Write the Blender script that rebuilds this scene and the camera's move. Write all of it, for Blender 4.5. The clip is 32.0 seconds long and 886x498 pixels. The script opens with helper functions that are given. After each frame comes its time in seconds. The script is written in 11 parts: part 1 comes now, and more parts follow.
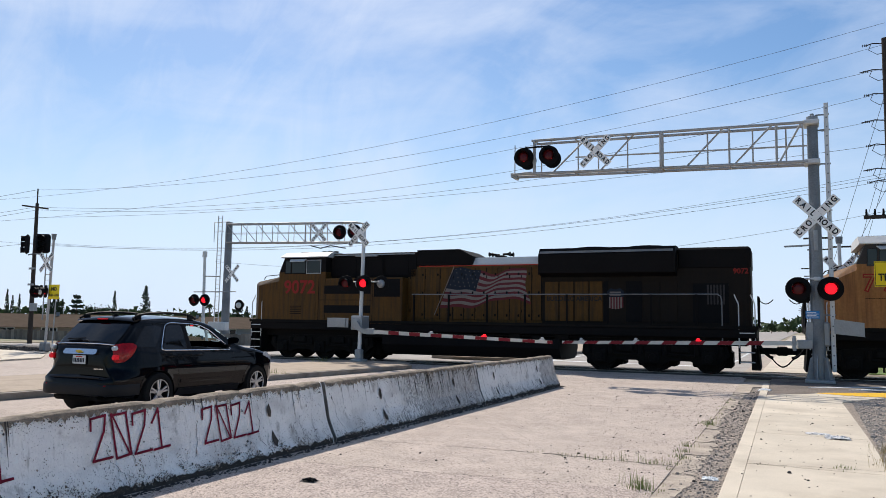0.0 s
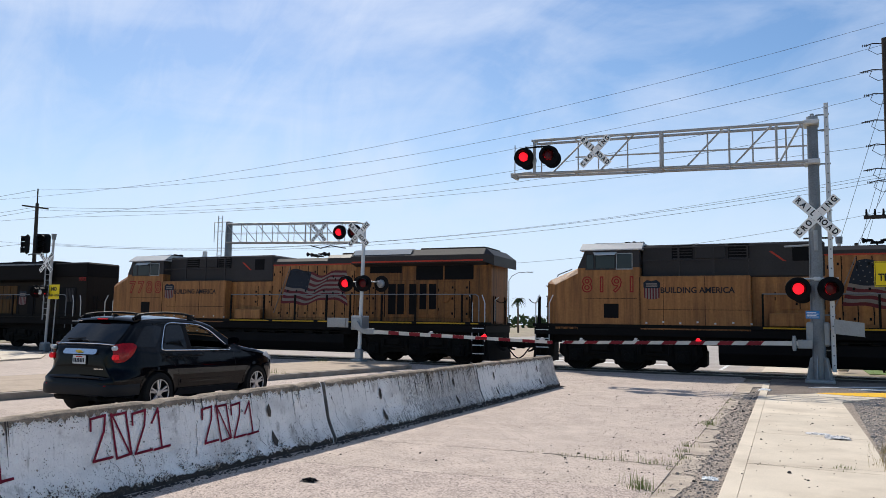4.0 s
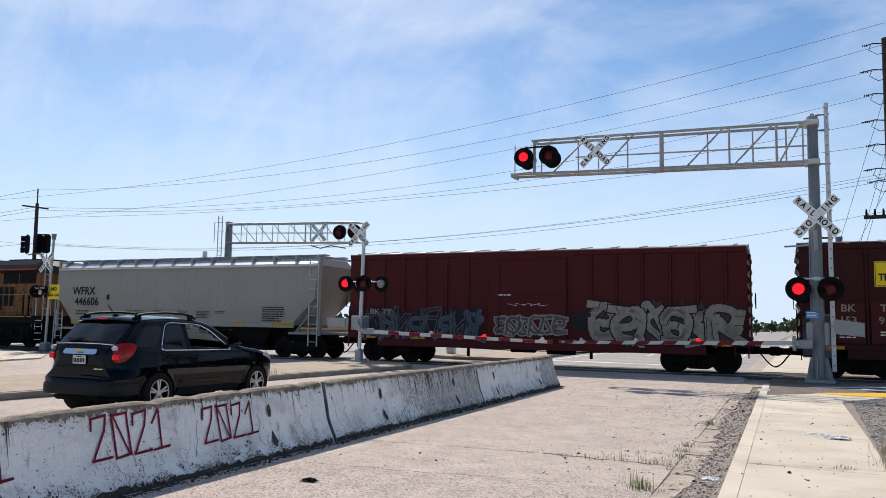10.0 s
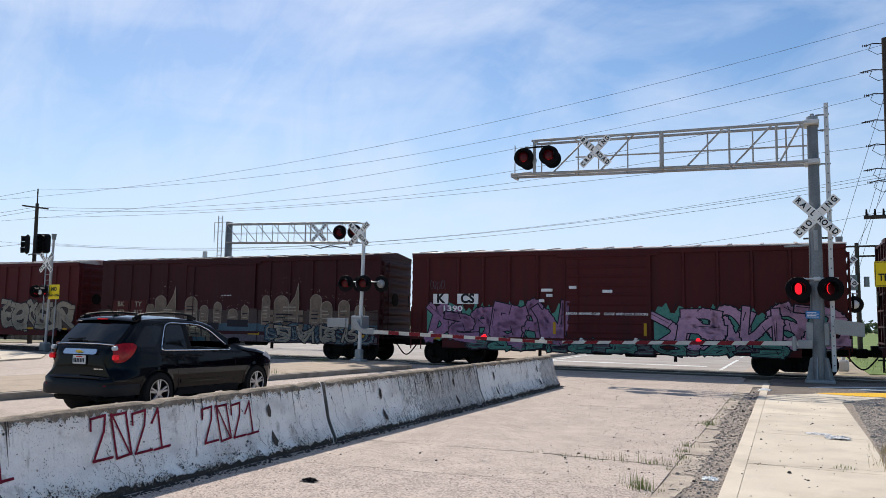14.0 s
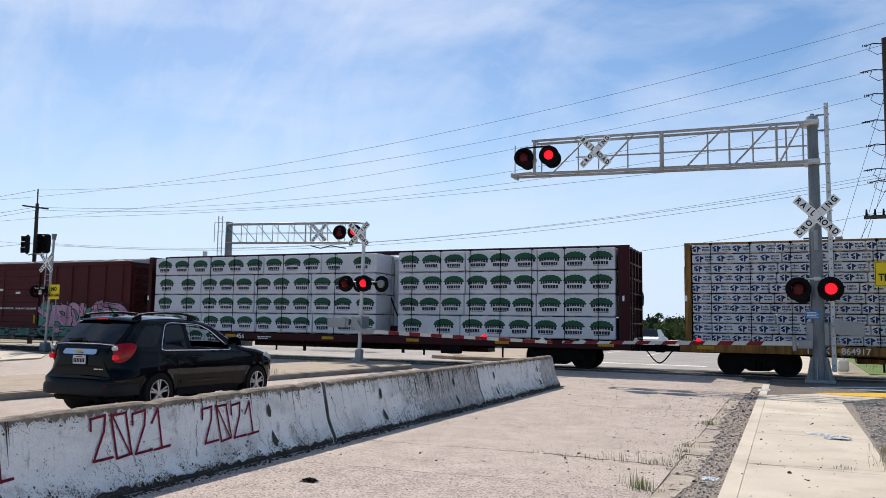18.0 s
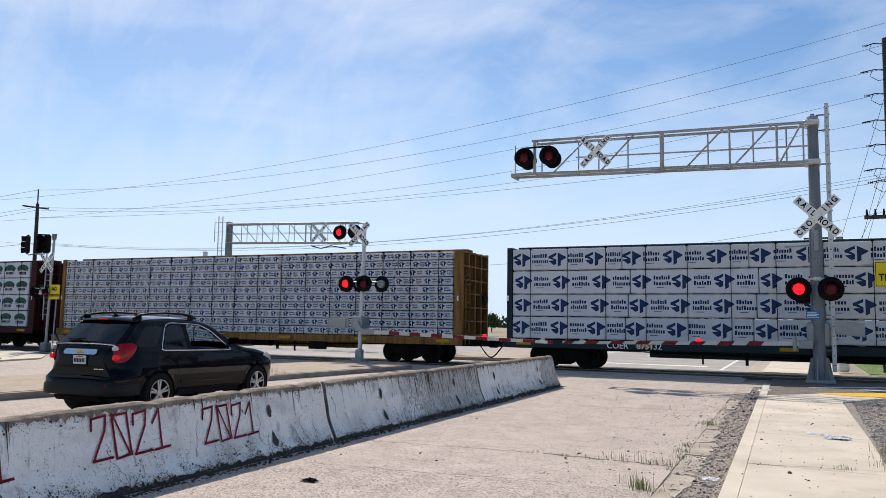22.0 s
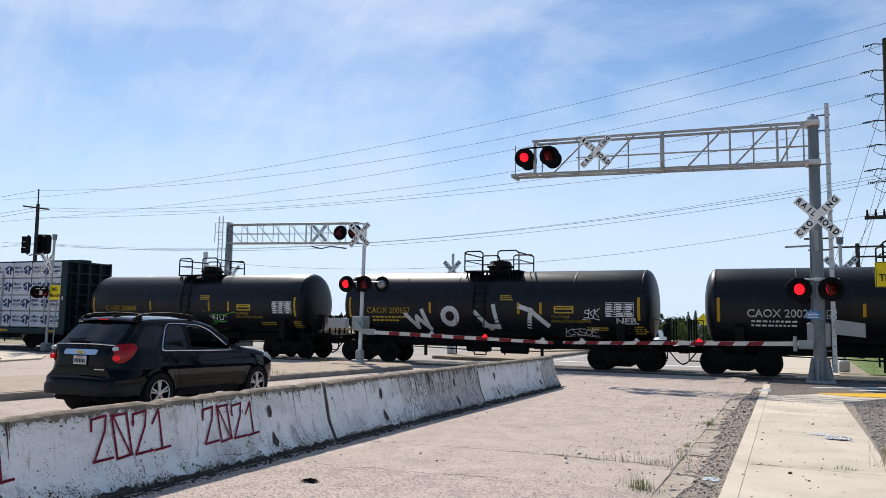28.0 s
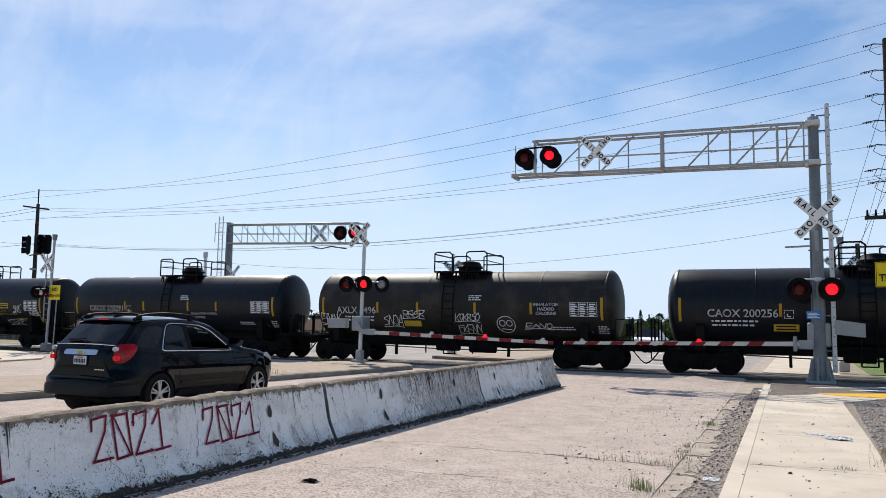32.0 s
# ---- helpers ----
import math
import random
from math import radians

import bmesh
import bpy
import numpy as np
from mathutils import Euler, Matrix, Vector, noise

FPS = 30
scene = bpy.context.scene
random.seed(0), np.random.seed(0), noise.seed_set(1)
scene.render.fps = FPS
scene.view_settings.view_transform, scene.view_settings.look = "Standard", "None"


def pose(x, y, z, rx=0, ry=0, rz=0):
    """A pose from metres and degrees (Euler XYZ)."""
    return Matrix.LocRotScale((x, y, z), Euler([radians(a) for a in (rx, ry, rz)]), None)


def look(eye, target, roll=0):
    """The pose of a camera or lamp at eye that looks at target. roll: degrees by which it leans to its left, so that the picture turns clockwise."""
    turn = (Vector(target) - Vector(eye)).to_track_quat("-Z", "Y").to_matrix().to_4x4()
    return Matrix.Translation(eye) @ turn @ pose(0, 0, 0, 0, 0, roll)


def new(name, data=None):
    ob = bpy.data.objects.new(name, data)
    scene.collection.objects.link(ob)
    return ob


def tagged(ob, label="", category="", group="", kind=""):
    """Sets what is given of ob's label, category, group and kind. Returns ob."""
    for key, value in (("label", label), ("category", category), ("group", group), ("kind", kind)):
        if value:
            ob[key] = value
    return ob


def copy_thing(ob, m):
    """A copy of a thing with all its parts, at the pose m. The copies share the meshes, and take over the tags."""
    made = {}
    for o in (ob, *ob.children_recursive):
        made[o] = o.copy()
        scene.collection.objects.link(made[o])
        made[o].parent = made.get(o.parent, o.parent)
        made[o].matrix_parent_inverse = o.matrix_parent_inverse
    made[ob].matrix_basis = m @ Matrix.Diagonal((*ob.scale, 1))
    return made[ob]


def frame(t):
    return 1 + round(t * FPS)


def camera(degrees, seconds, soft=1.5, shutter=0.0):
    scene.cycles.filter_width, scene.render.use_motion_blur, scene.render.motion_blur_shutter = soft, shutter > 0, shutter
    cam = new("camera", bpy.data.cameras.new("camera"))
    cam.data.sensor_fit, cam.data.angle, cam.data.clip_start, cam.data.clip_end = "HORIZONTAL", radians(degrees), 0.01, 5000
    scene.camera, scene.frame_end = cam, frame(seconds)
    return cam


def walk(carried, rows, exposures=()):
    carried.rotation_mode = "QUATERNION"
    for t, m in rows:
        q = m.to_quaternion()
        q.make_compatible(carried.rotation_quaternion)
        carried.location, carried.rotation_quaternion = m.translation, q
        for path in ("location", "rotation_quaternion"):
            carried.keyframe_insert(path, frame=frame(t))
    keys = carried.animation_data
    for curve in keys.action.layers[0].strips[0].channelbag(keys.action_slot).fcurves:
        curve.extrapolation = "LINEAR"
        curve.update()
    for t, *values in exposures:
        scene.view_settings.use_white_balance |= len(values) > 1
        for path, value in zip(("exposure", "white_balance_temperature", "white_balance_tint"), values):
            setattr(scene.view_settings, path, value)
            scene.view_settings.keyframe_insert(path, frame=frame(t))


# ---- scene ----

# camera: stands on the near pavement, almost still
cam = camera(60.3165, 32.0, soft=0.6)
EYE = (0.0, 0.0, 1.667)


def aim(turn_left, tilt):
    a, b = radians(turn_left), radians(tilt)
    way = Vector((-math.sin(a) * math.cos(b), math.cos(a) * math.cos(b), math.sin(b)))
    return look(EYE, tuple(Vector(EYE) + way * 100), 0.892)


walk(cam, [(0, aim(25.695, 5.541)), (17, aim(25.70, 5.545)), (24, aim(25.73, 5.56)), (29, aim(25.745, 5.58)), (32, aim(25.75, 5.585))])

# light: high sun beyond the tracks, thin cirrus in a blue sky
SUN_AZ, SUN_EL = math.atan2(-5.15, 6.0), radians(43)
world = bpy.data.worlds.new("sky")
scene.world = world
world.use_nodes = True
wn, wl = world.node_tree.nodes, world.node_tree.links
wn.clear()
w_out = wn.new("ShaderNodeOutputWorld")
w_bg = wn.new("ShaderNodeBackground")
w_sky = wn.new("ShaderNodeTexSky")
w_sky.sky_type = "NISHITA"
w_sky.sun_disc = False
w_sky.sun_elevation, w_sky.sun_rotation = SUN_EL, SUN_AZ
w_sky.air_density, w_sky.dust_density, w_sky.ozone_density = 1.0, 0.4, 2.5
w_co = wn.new("ShaderNodeTexCoord")
w_map = wn.new("ShaderNodeMapping")
w_map.inputs["Scale"].default_value = (1.6, 1.6, 4.5)
w_map.inputs["Rotation"].default_value = (0.25, 0.35, 0.5)
w_noise = wn.new("ShaderNodeTexNoise")
w_noise.inputs["Scale"].default_value = 2.1
w_noise.inputs["Detail"].default_value = 8
w_noise.inputs["Roughness"].default_value = 0.55
w_noise.inputs["Distortion"].default_value = 0.6
w_ramp = wn.new("ShaderNodeMapRange")
w_ramp.inputs["From Min"].default_value, w_ramp.inputs["From Max"].default_value = 0.40, 0.68
w_ramp.inputs["To Min"].default_value, w_ramp.inputs["To Max"].default_value = 0.10, 0.72
w_mix = wn.new("ShaderNodeMix")
w_mix.data_type = "RGBA"
w_mix.inputs[7].default_value = (6.9, 7.7, 9.3, 1)
wl.new(w_co.outputs["Generated"], w_map.inputs["Vector"])
wl.new(w_map.outputs[0], w_noise.inputs["Vector"])
w_map2 = wn.new("ShaderNodeMapping")
w_map2.inputs["Rotation"].default_value = (0.2, -0.55, 0.9)
w_map2.inputs["Scale"].default_value = (1.0, 6.0, 2.2)
w_fine = wn.new("ShaderNodeTexNoise")
w_fine.inputs["Scale"].default_value, w_fine.inputs["Detail"].default_value, w_fine.inputs["Roughness"].default_value = 3.0, 9, 0.62
w_fine.inputs["Distortion"].default_value = 0.9
wl.new(w_co.outputs["Generated"], w_map2.inputs["Vector"])
wl.new(w_map2.outputs[0], w_fine.inputs["Vector"])
w_both = wn.new("ShaderNodeMix")
w_both.inputs[0].default_value = 0.38
wl.new(w_noise.outputs["Fac"], w_both.inputs[2])
wl.new(w_fine.outputs["Fac"], w_both.inputs[3])
wl.new(w_both.outputs[0], w_ramp.inputs["Value"])
w_sat = wn.new("ShaderNodeHueSaturation")
w_sat.inputs["Saturation"].default_value = 1.3
wl.new(w_sky.outputs[0], w_sat.inputs["Color"])
wl.new(w_sat.outputs[0], w_mix.inputs[6])
# pale haze towards the horizon
w_xyz = wn.new("ShaderNodeSeparateXYZ")
w_low = wn.new("ShaderNodeMapRange")
w_low.interpolation_type = "SMOOTHSTEP"
w_low.inputs["From Min"].default_value, w_low.inputs["From Max"].default_value = 0.0, 0.34
w_low.inputs["To Min"].default_value, w_low.inputs["To Max"].default_value = 0.92, 0.0
w_haze = wn.new("ShaderNodeMix")
w_haze.data_type = "RGBA"
w_haze.inputs[7].default_value = (6.2, 7.5, 9.4, 1)
wl.new(w_co.outputs["Generated"], w_xyz.inputs[0])
wl.new(w_xyz.outputs["Z"], w_low.inputs["Value"])
# thin cloud and haze scatter most of their light forward, towards the sun's side
w_dot = wn.new("ShaderNodeVectorMath")
w_dot.operation = "DOT_PRODUCT"
w_dot.inputs[1].default_value = (math.sin(SUN_AZ), math.cos(SUN_AZ), 0.3)
w_fwd = wn.new("ShaderNodeMapRange")
w_fwd.interpolation_type = "SMOOTHSTEP"
w_fwd.inputs["From Min"].default_value, w_fwd.inputs["From Max"].default_value = -0.5, 0.6
w_fwd.inputs["To Min"].default_value, w_fwd.inputs["To Max"].default_value = 0.12, 1.0
wl.new(w_co.outputs["Generated"], w_dot.inputs[0])
wl.new(w_dot.outputs["Value"], w_fwd.inputs["Value"])
w_mul = wn.new("ShaderNodeMath")
w_mul.operation = "MULTIPLY"
wl.new(w_low.outputs[0], w_mul.inputs[0])
wl.new(w_fwd.outputs[0], w_mul.inputs[1])
wl.new(w_mul.outputs[0], w_haze.inputs[0])
w_mul2 = wn.new("ShaderNodeMath")
w_mul2.operation = "MULTIPLY"
wl.new(w_ramp.outputs[0], w_mul2.inputs[0])
wl.new(w_fwd.outputs[0], w_mul2.inputs[1])
wl.new(w_mul2.outputs[0], w_mix.inputs[0])
wl.new(w_mix.outputs[2], w_haze.inputs[6])
wl.new(w_haze.outputs[2], w_bg.inputs["Color"])
wl.new(w_bg.outputs[0], w_out.inputs["Surface"])
w_bg.inputs["Strength"].default_value = 0.11

sun = new("sun", bpy.data.lights.new("sun", "SUN"))
sun.data.energy, sun.data.angle, sun.data.color = 5.0, radians(0.53), (1.0, 0.94, 0.85)
sun.matrix_world = look((math.sin(SUN_AZ) * math.cos(SUN_EL) * 80, math.cos(SUN_AZ) * math.cos(SUN_EL) * 80, math.sin(SUN_EL) * 80), (0, 0, 0))
scene.view_settings.exposure = 0.0


# ---- materials
def mat(name, col, rough=0.6, metal=0.0, vary=0.12, scale=3.0, fine=40.0, bump=0.15, dirt=None, dirt_amount=0.0, rand=0.0, emit=0.0, coat=0.0, dirt_scale=1.2, streak=False, depth=0.01, spec=0.18):
    """Surface with two scales of variation, optional stains and relief; object space, metres."""
    m = bpy.data.materials.new(name)
    m.use_nodes = True
    n, l = m.node_tree.nodes, m.node_tree.links
    b = n["Principled BSDF"]
    b.inputs["Roughness"].default_value, b.inputs["Metallic"].default_value = rough, metal
    b.inputs["Coat Weight"].default_value = coat
    b.inputs["Specular IOR Level"].default_value = spec
    b.inputs["Coat Roughness"].default_value = 0.06
    co = n.new("ShaderNodeTexCoord")
    src = co.outputs["Object"]
    n1, n2 = n.new("ShaderNodeTexNoise"), n.new("ShaderNodeTexNoise")
    n1.inputs["Scale"].default_value, n1.inputs["Detail"].default_value = scale, 5
    n2.inputs["Scale"].default_value, n2.inputs["Detail"].default_value = fine, 3
    l.new(src, n1.inputs["Vector"]), l.new(src, n2.inputs["Vector"])
    add = n.new("ShaderNodeMath")
    add.operation = "ADD"
    l.new(n1.outputs["Fac"], add.inputs[0]), l.new(n2.outputs["Fac"], add.inputs[1])
    val = n.new("ShaderNodeMapRange")
    val.inputs["From Min"].default_value, val.inputs["From Max"].default_value = 0.6, 1.4
    val.inputs["To Min"].default_value, val.inputs["To Max"].default_value = 1 - vary, 1 + vary
    l.new(add.outputs[0], val.inputs["Value"])
    hsv = n.new("ShaderNodeHueSaturation")
    hsv.inputs["Color"].default_value = (*col, 1)
    l.new(val.outputs[0], hsv.inputs["Value"])
    if rand:
        info, rr, mul = n.new("ShaderNodeObjectInfo"), n.new("ShaderNodeMapRange"), n.new("ShaderNodeMath")
        rr.inputs["To Min"].default_value, rr.inputs["To Max"].default_value = 1 - rand, 1 + rand
        mul.operation = "MULTIPLY"
        l.new(info.outputs["Random"], rr.inputs["Value"])
        l.new(rr.outputs[0], mul.inputs[0]), l.new(val.outputs[0], mul.inputs[1])
        l.new(mul.outputs[0], hsv.inputs["Value"])
    colour = hsv.outputs["Color"]
    if dirt:
        n3 = n.new("ShaderNodeTexNoise")
        n3.inputs["Scale"].default_value, n3.inputs["Detail"].default_value, n3.inputs["Roughness"].default_value = dirt_scale, 8, 0.65
        if streak:
            mp = n.new("ShaderNodeMapping")
            mp.inputs["Scale"].default_value = (5, 5, 0.35)
            l.new(src, mp.inputs["Vector"]), l.new(mp.outputs[0], n3.inputs["Vector"])
        else:
            l.new(src, n3.inputs["Vector"])
        r3 = n.new("ShaderNodeMapRange")
        r3.inputs["From Min"].default_value, r3.inputs["From Max"].default_value = 0.62 - 0.3 * dirt_amount, 0.75
        l.new(n3.outputs["Fac"], r3.inputs["Value"])
        mx = n.new("ShaderNodeMix")
        mx.data_type = "RGBA"
        mx.inputs[7].default_value = (*dirt, 1)
        l.new(r3.outputs[0], mx.inputs[0]), l.new(colour, mx.inputs[6])
        colour = mx.outputs[2]
    l.new(colour, b.inputs["Base Color"])
    if bump:
        bp = n.new("ShaderNodeBump")
        bp.inputs["Strength"].default_value, bp.inputs["Distance"].default_value = bump, depth
        l.new(add.outputs[0], bp.inputs["Height"]), l.new(bp.outputs[0], b.inputs["Normal"])
    if emit:
        b.inputs["Emission Color"].default_value, b.inputs["Emission Strength"].default_value = (*col, 1), emit
    return m


def glass(name, col=(0.02, 0.025, 0.03), rough=0.03):
    """Dark tinted glazing."""
    m = mat(name, col, rough, 0.0, 0.05, 2, 10, 0)
    m.node_tree.nodes["Principled BSDF"].inputs["Specular IOR Level"].default_value = 0.35
    return m


# ---- mesh helpers
class Mesh:
    """Collects faces; slot gives the material index of what follows."""

    def __init__(self):
        self.v, self.f, self.s, self.slot = [], [], [], 0

    def face(self, pts):
        i = len(self.v)
        self.v += [tuple(p) for p in pts]
        self.f.append(tuple(range(i, i + len(pts))))
        self.s.append(self.slot)
        return self

    def hull(self, verts, faces):
        i = len(self.v)
        self.v += [tuple(p) for p in verts]
        self.f += [tuple(i + k for k in q) for q in faces]
        self.s += [self.slot] * len(faces)
        return self

    def box(self, x0, x1, y0, y1, z0, z1, c=0.0, m=None):
        """Box with chamfered edges c, optionally posed by m."""
        x0, x1 = min(x0, x1), max(x0, x1)
        y0, y1 = min(y0, y1), max(y0, y1)
        z0, z1 = min(z0, z1), max(z0, z1)
        c = min(c, (x1 - x0) * 0.45, (y1 - y0) * 0.45, (z1 - z0) * 0.45)
        if c <= 0:
            vs = [(x, y, z) for z in (z0, z1) for y in (y0, y1) for x in (x0, x1)]
            fs = [(0, 2, 3, 1), (4, 5, 7, 6), (0, 1, 5, 4), (2, 6, 7, 3), (0, 4, 6, 2), (1, 3, 7, 5)]
        else:
            vs, key, fs = [], {}, []
            lo, hi = (x0, y0, z0), (x1, y1, z1)
            for i in range(8):
                sg = (i & 1, i >> 1 & 1, i >> 2 & 1)
                for ax in range(3):
                    key[i, ax] = len(vs)
                    vs.append(tuple((hi[k] if sg[k] else lo[k]) if k == ax else (hi[k] - c if sg[k] else lo[k] + c) for k in range(3)))
            for ax in range(3):
                a, b = (ax + 1) % 3, (ax + 2) % 3
                for s in (0, 1):
                    q = [key[(s << ax) | (p << a) | (r << b), ax] for p, r in ((0, 0), (1, 0), (1, 1), (0, 1))]
                    fs.append(tuple(q if s else q[::-1]))
                for p in (0, 1):
                    for r in (0, 1):
                        e0, e1 = (p << a) | (r << b), (1 << ax) | (p << a) | (r << b)
                        q = [key[e0, a], key[e1, a], key[e1, b], key[e0, b]]
                        fs.append(tuple(q if (p ^ r) else q[::-1]))
            for i in range(8):
                q = (key[i, 0], key[i, 1], key[i, 2])
                fs.append(q if bin(i).count("1") % 2 else q[::-1])
        if m is not None:
            vs = [tuple(m @ Vector(p)) for p in vs]
        self.hull(vs, fs)
        return self

    def prism(self, prof, a0, a1, axis="x", caps=True):
        """Extrudes a closed outline. axis x: outline (y, z); y: (x, z); z: (x, y)."""
        def at(p, a):
            return {"x": (a, p[0], p[1]), "y": (p[0], a, p[1]), "z": (p[0], p[1], a)}[axis]
        n = len(prof)
        vs = [at(p, a0) for p in prof] + [at(p, a1) for p in prof]
        area = sum(prof[i][0] * prof[(i + 1) % n][1] - prof[(i + 1) % n][0] * prof[i][1] for i in range(n))
        flip = (area > 0) == (axis == "y")
        if a1 < a0:
            flip = not flip
        fs = [(i, (i + 1) % n, n + (i + 1) % n, n + i) for i in range(n)]
        if caps:
            fs += [tuple(range(n))[::-1], tuple(range(n, 2 * n))]
        self.hull(vs, [q[::-1] if flip else q for q in fs])
        return self

    def tube(self, p0, p1, r0, r1=None, n=10, caps=True):
        r1 = r0 if r1 is None else r1
        p0, p1 = Vector(p0), Vector(p1)
        d = (p1 - p0).normalized()
        a = d.orthogonal().normalized()
        b = d.cross(a)
        vs = []
        for p, r in ((p0, r0), (p1, r1)):
            for k in range(n):
                t = 2 * math.pi * k / n
                vs.append(p + (a * math.cos(t) + b * math.sin(t)) * r)
        fs = [(i, (i + 1) % n, n + (i + 1) % n, n + i) for i in range(n)]
        if caps:
            fs += [tuple(range(n))[::-1], tuple(range(n, 2 * n))]
        self.hull(vs, fs)
        return self

    def path(self, pts, r, n=6):
        """Round bar bent through points, in one piece."""
        pts = [Vector(p) for p in pts]
        vs, a = [], None
        for i, p in enumerate(pts):
            d = ((pts[i + 1] - p).normalized() if i + 1 < len(pts) else Vector()) + ((p - pts[i - 1]).normalized() if i else Vector())
            d = d.normalized() if d.length > 1e-6 else Vector((0, 0, 1))
            a = d.orthogonal() if a is None else a - d * a.dot(d)
            a = (a if a.length > 1e-6 else d.orthogonal()).normalized()
            b = d.cross(a)
            vs += [p + (a * math.cos(2 * math.pi * k / n) + b * math.sin(2 * math.pi * k / n)) * r for k in range(n)]
        fs = [(j * n + k, j * n + (k + 1) % n, (j + 1) * n + (k + 1) % n, (j + 1) * n + k) for j in range(len(pts) - 1) for k in range(n)]
        fs += [tuple(range(n))[::-1], tuple(range((len(pts) - 1) * n, len(pts) * n))]
        return self.hull(vs, fs)

    def lathe(self, prof, axis="x", n=32, at=(0, 0, 0), caps=True):
        """Turns an open outline of (along, radius) about an axis."""
        vs, fs = [], []
        for a, r in prof:
            for k in range(n):
                t = 2 * math.pi * k / n
                c, s = math.cos(t) * r, math.sin(t) * r
                q = {"x": (a, c, s), "y": (s, a, c), "z": (c, s, a)}[axis]
                vs.append((q[0] + at[0], q[1] + at[1], q[2] + at[2]))
        for j in range(len(prof) - 1):
            for k in range(n):
                fs.append((j * n + k, j * n + (k + 1) % n, (j + 1) * n + (k + 1) % n, (j + 1) * n + k))
        if caps:
            fs += [tuple(range(n))[::-1], tuple(range((len(prof) - 1) * n, len(prof) * n))]
        self.hull(vs, fs)
        return self

    def data(self, name, mats, smooth=False):
        me = bpy.data.meshes.new(name)
        me.from_pydata(self.v, [], self.f)
        for m in mats if isinstance(mats, (list, tuple)) else [mats]:
            me.materials.append(m)
        if any(self.s):
            me.polygons.foreach_set("material_index", self.s)
        if smooth:
            me.polygons.foreach_set("use_smooth", [True] * len(me.polygons))
            me.set_sharp_from_angle(angle=radians(40))
        me.update()
        return me


def part(name, bm, material, parent=None, label="", smooth=False, at=None):
    """One mesh object under a thing or a part."""
    ob = new(name, bm.data(name, material, smooth) if isinstance(bm, Mesh) else bm)
    ob.parent = parent
    if at is not None:
        ob.matrix_basis = at
    return tagged(ob, label)


def thing(name, label, category, group="", kind="", at=None):
    ob = new(name)
    ob.empty_display_size = 0.2
    if at is not None:
        ob.matrix_basis = at
    return tagged(ob, label, category, group, kind)


def solid(name, bm, material, label, category="", kind="", group="", smooth=False, at=None):
    """A thing or piece of setting made of a single mesh."""
    ob = part(name, bm, material, None, label, smooth, at)
    return tagged(ob, label, category, group, kind)


def lettering(words, size, align="CENTER", bold=0.0, squeeze=1.0):
    """Flat lettering in the built-in font, in the xy plane."""
    cu = bpy.data.curves.new("lettering", "FONT")
    cu.body, cu.size, cu.align_x, cu.align_y, cu.offset, cu.extrude = words, size, align, "CENTER", bold, 0.002
    cu.resolution_u = 3
    ob = bpy.data.objects.new("lettering", cu)
    me = bpy.data.meshes.new_from_object(ob)
    bpy.data.objects.remove(ob)
    bpy.data.curves.remove(cu)
    if squeeze != 1.0:
        me.transform(Matrix.Diagonal((squeeze, 1, 1, 1)))
    return me




def words(name, text, size, material, parent, x, y, z, bold=0.0, align="CENTER", squeeze=1.0, turn=0.0, label=""):
    """Lettering that faces -y at a place in the parent's space."""
    me = lettering(text, size, align, bold, squeeze)
    me.materials.append(material)
    return part(name, me, material, parent, label, at=pose(x, y, z, 90, 0, 0) @ pose(0, 0, 0, 0, 0, turn))


# ---- surfaces
def speckled(m, scale, dark, pale, share=0.5):
    """Adds aggregate: small dark and pale grains scattered in the surface."""
    n, l = m.node_tree.nodes, m.node_tree.links
    b = n["Principled BSDF"]
    colour = b.inputs["Base Color"].links[0].from_socket
    co, vo = n.new("ShaderNodeTexCoord"), n.new("ShaderNodeTexVoronoi")
    vo.inputs["Scale"].default_value = scale
    l.new(co.outputs["Object"], vo.inputs["Vector"])
    sep = n.new("ShaderNodeSeparateColor")
    l.new(vo.outputs["Color"], sep.inputs[0])
    for out, lo, col in ((0, 1 - 0.35 * share, dark), (1, 1 - 0.45 * share, pale)):
        rg, mx = n.new("ShaderNodeMapRange"), n.new("ShaderNodeMix")
        rg.inputs["From Min"].default_value, rg.inputs["From Max"].default_value = lo, lo + 0.05
        rg.inputs["To Max"].default_value = 0.75
        mx.data_type = "RGBA"
        mx.inputs[7].default_value = (*col, 1)
        l.new(sep.outputs[out], rg.inputs["Value"]), l.new(rg.outputs[0], mx.inputs[0]), l.new(colour, mx.inputs[6])
        colour = mx.outputs[2]
    l.new(colour, b.inputs["Base Color"])
    return m


ASPHALT = speckled(mat("old_asphalt", (0.47, 0.385, 0.325), 0.92, 0, 0.3, 2.2, 130, 0.5, (0.36, 0.285, 0.24), 0.4, dirt_scale=0.5), 75, (0.16, 0.13, 0.115), (0.62, 0.52, 0.45))
ASPHALT_FAR = mat("far_asphalt", (0.34, 0.305, 0.275), 0.9, 0, 0.3, 0.6, 30, 0.3)
ASPHALT_PATCH = speckled(mat("darker_asphalt_patch", (0.44, 0.355, 0.305), 0.92, 0, 0.35, 3, 120, 0.6, (0.31, 0.25, 0.215), 0.45, dirt_scale=0.7), 65, (0.13, 0.105, 0.095), (0.64, 0.53, 0.46), 0.7)
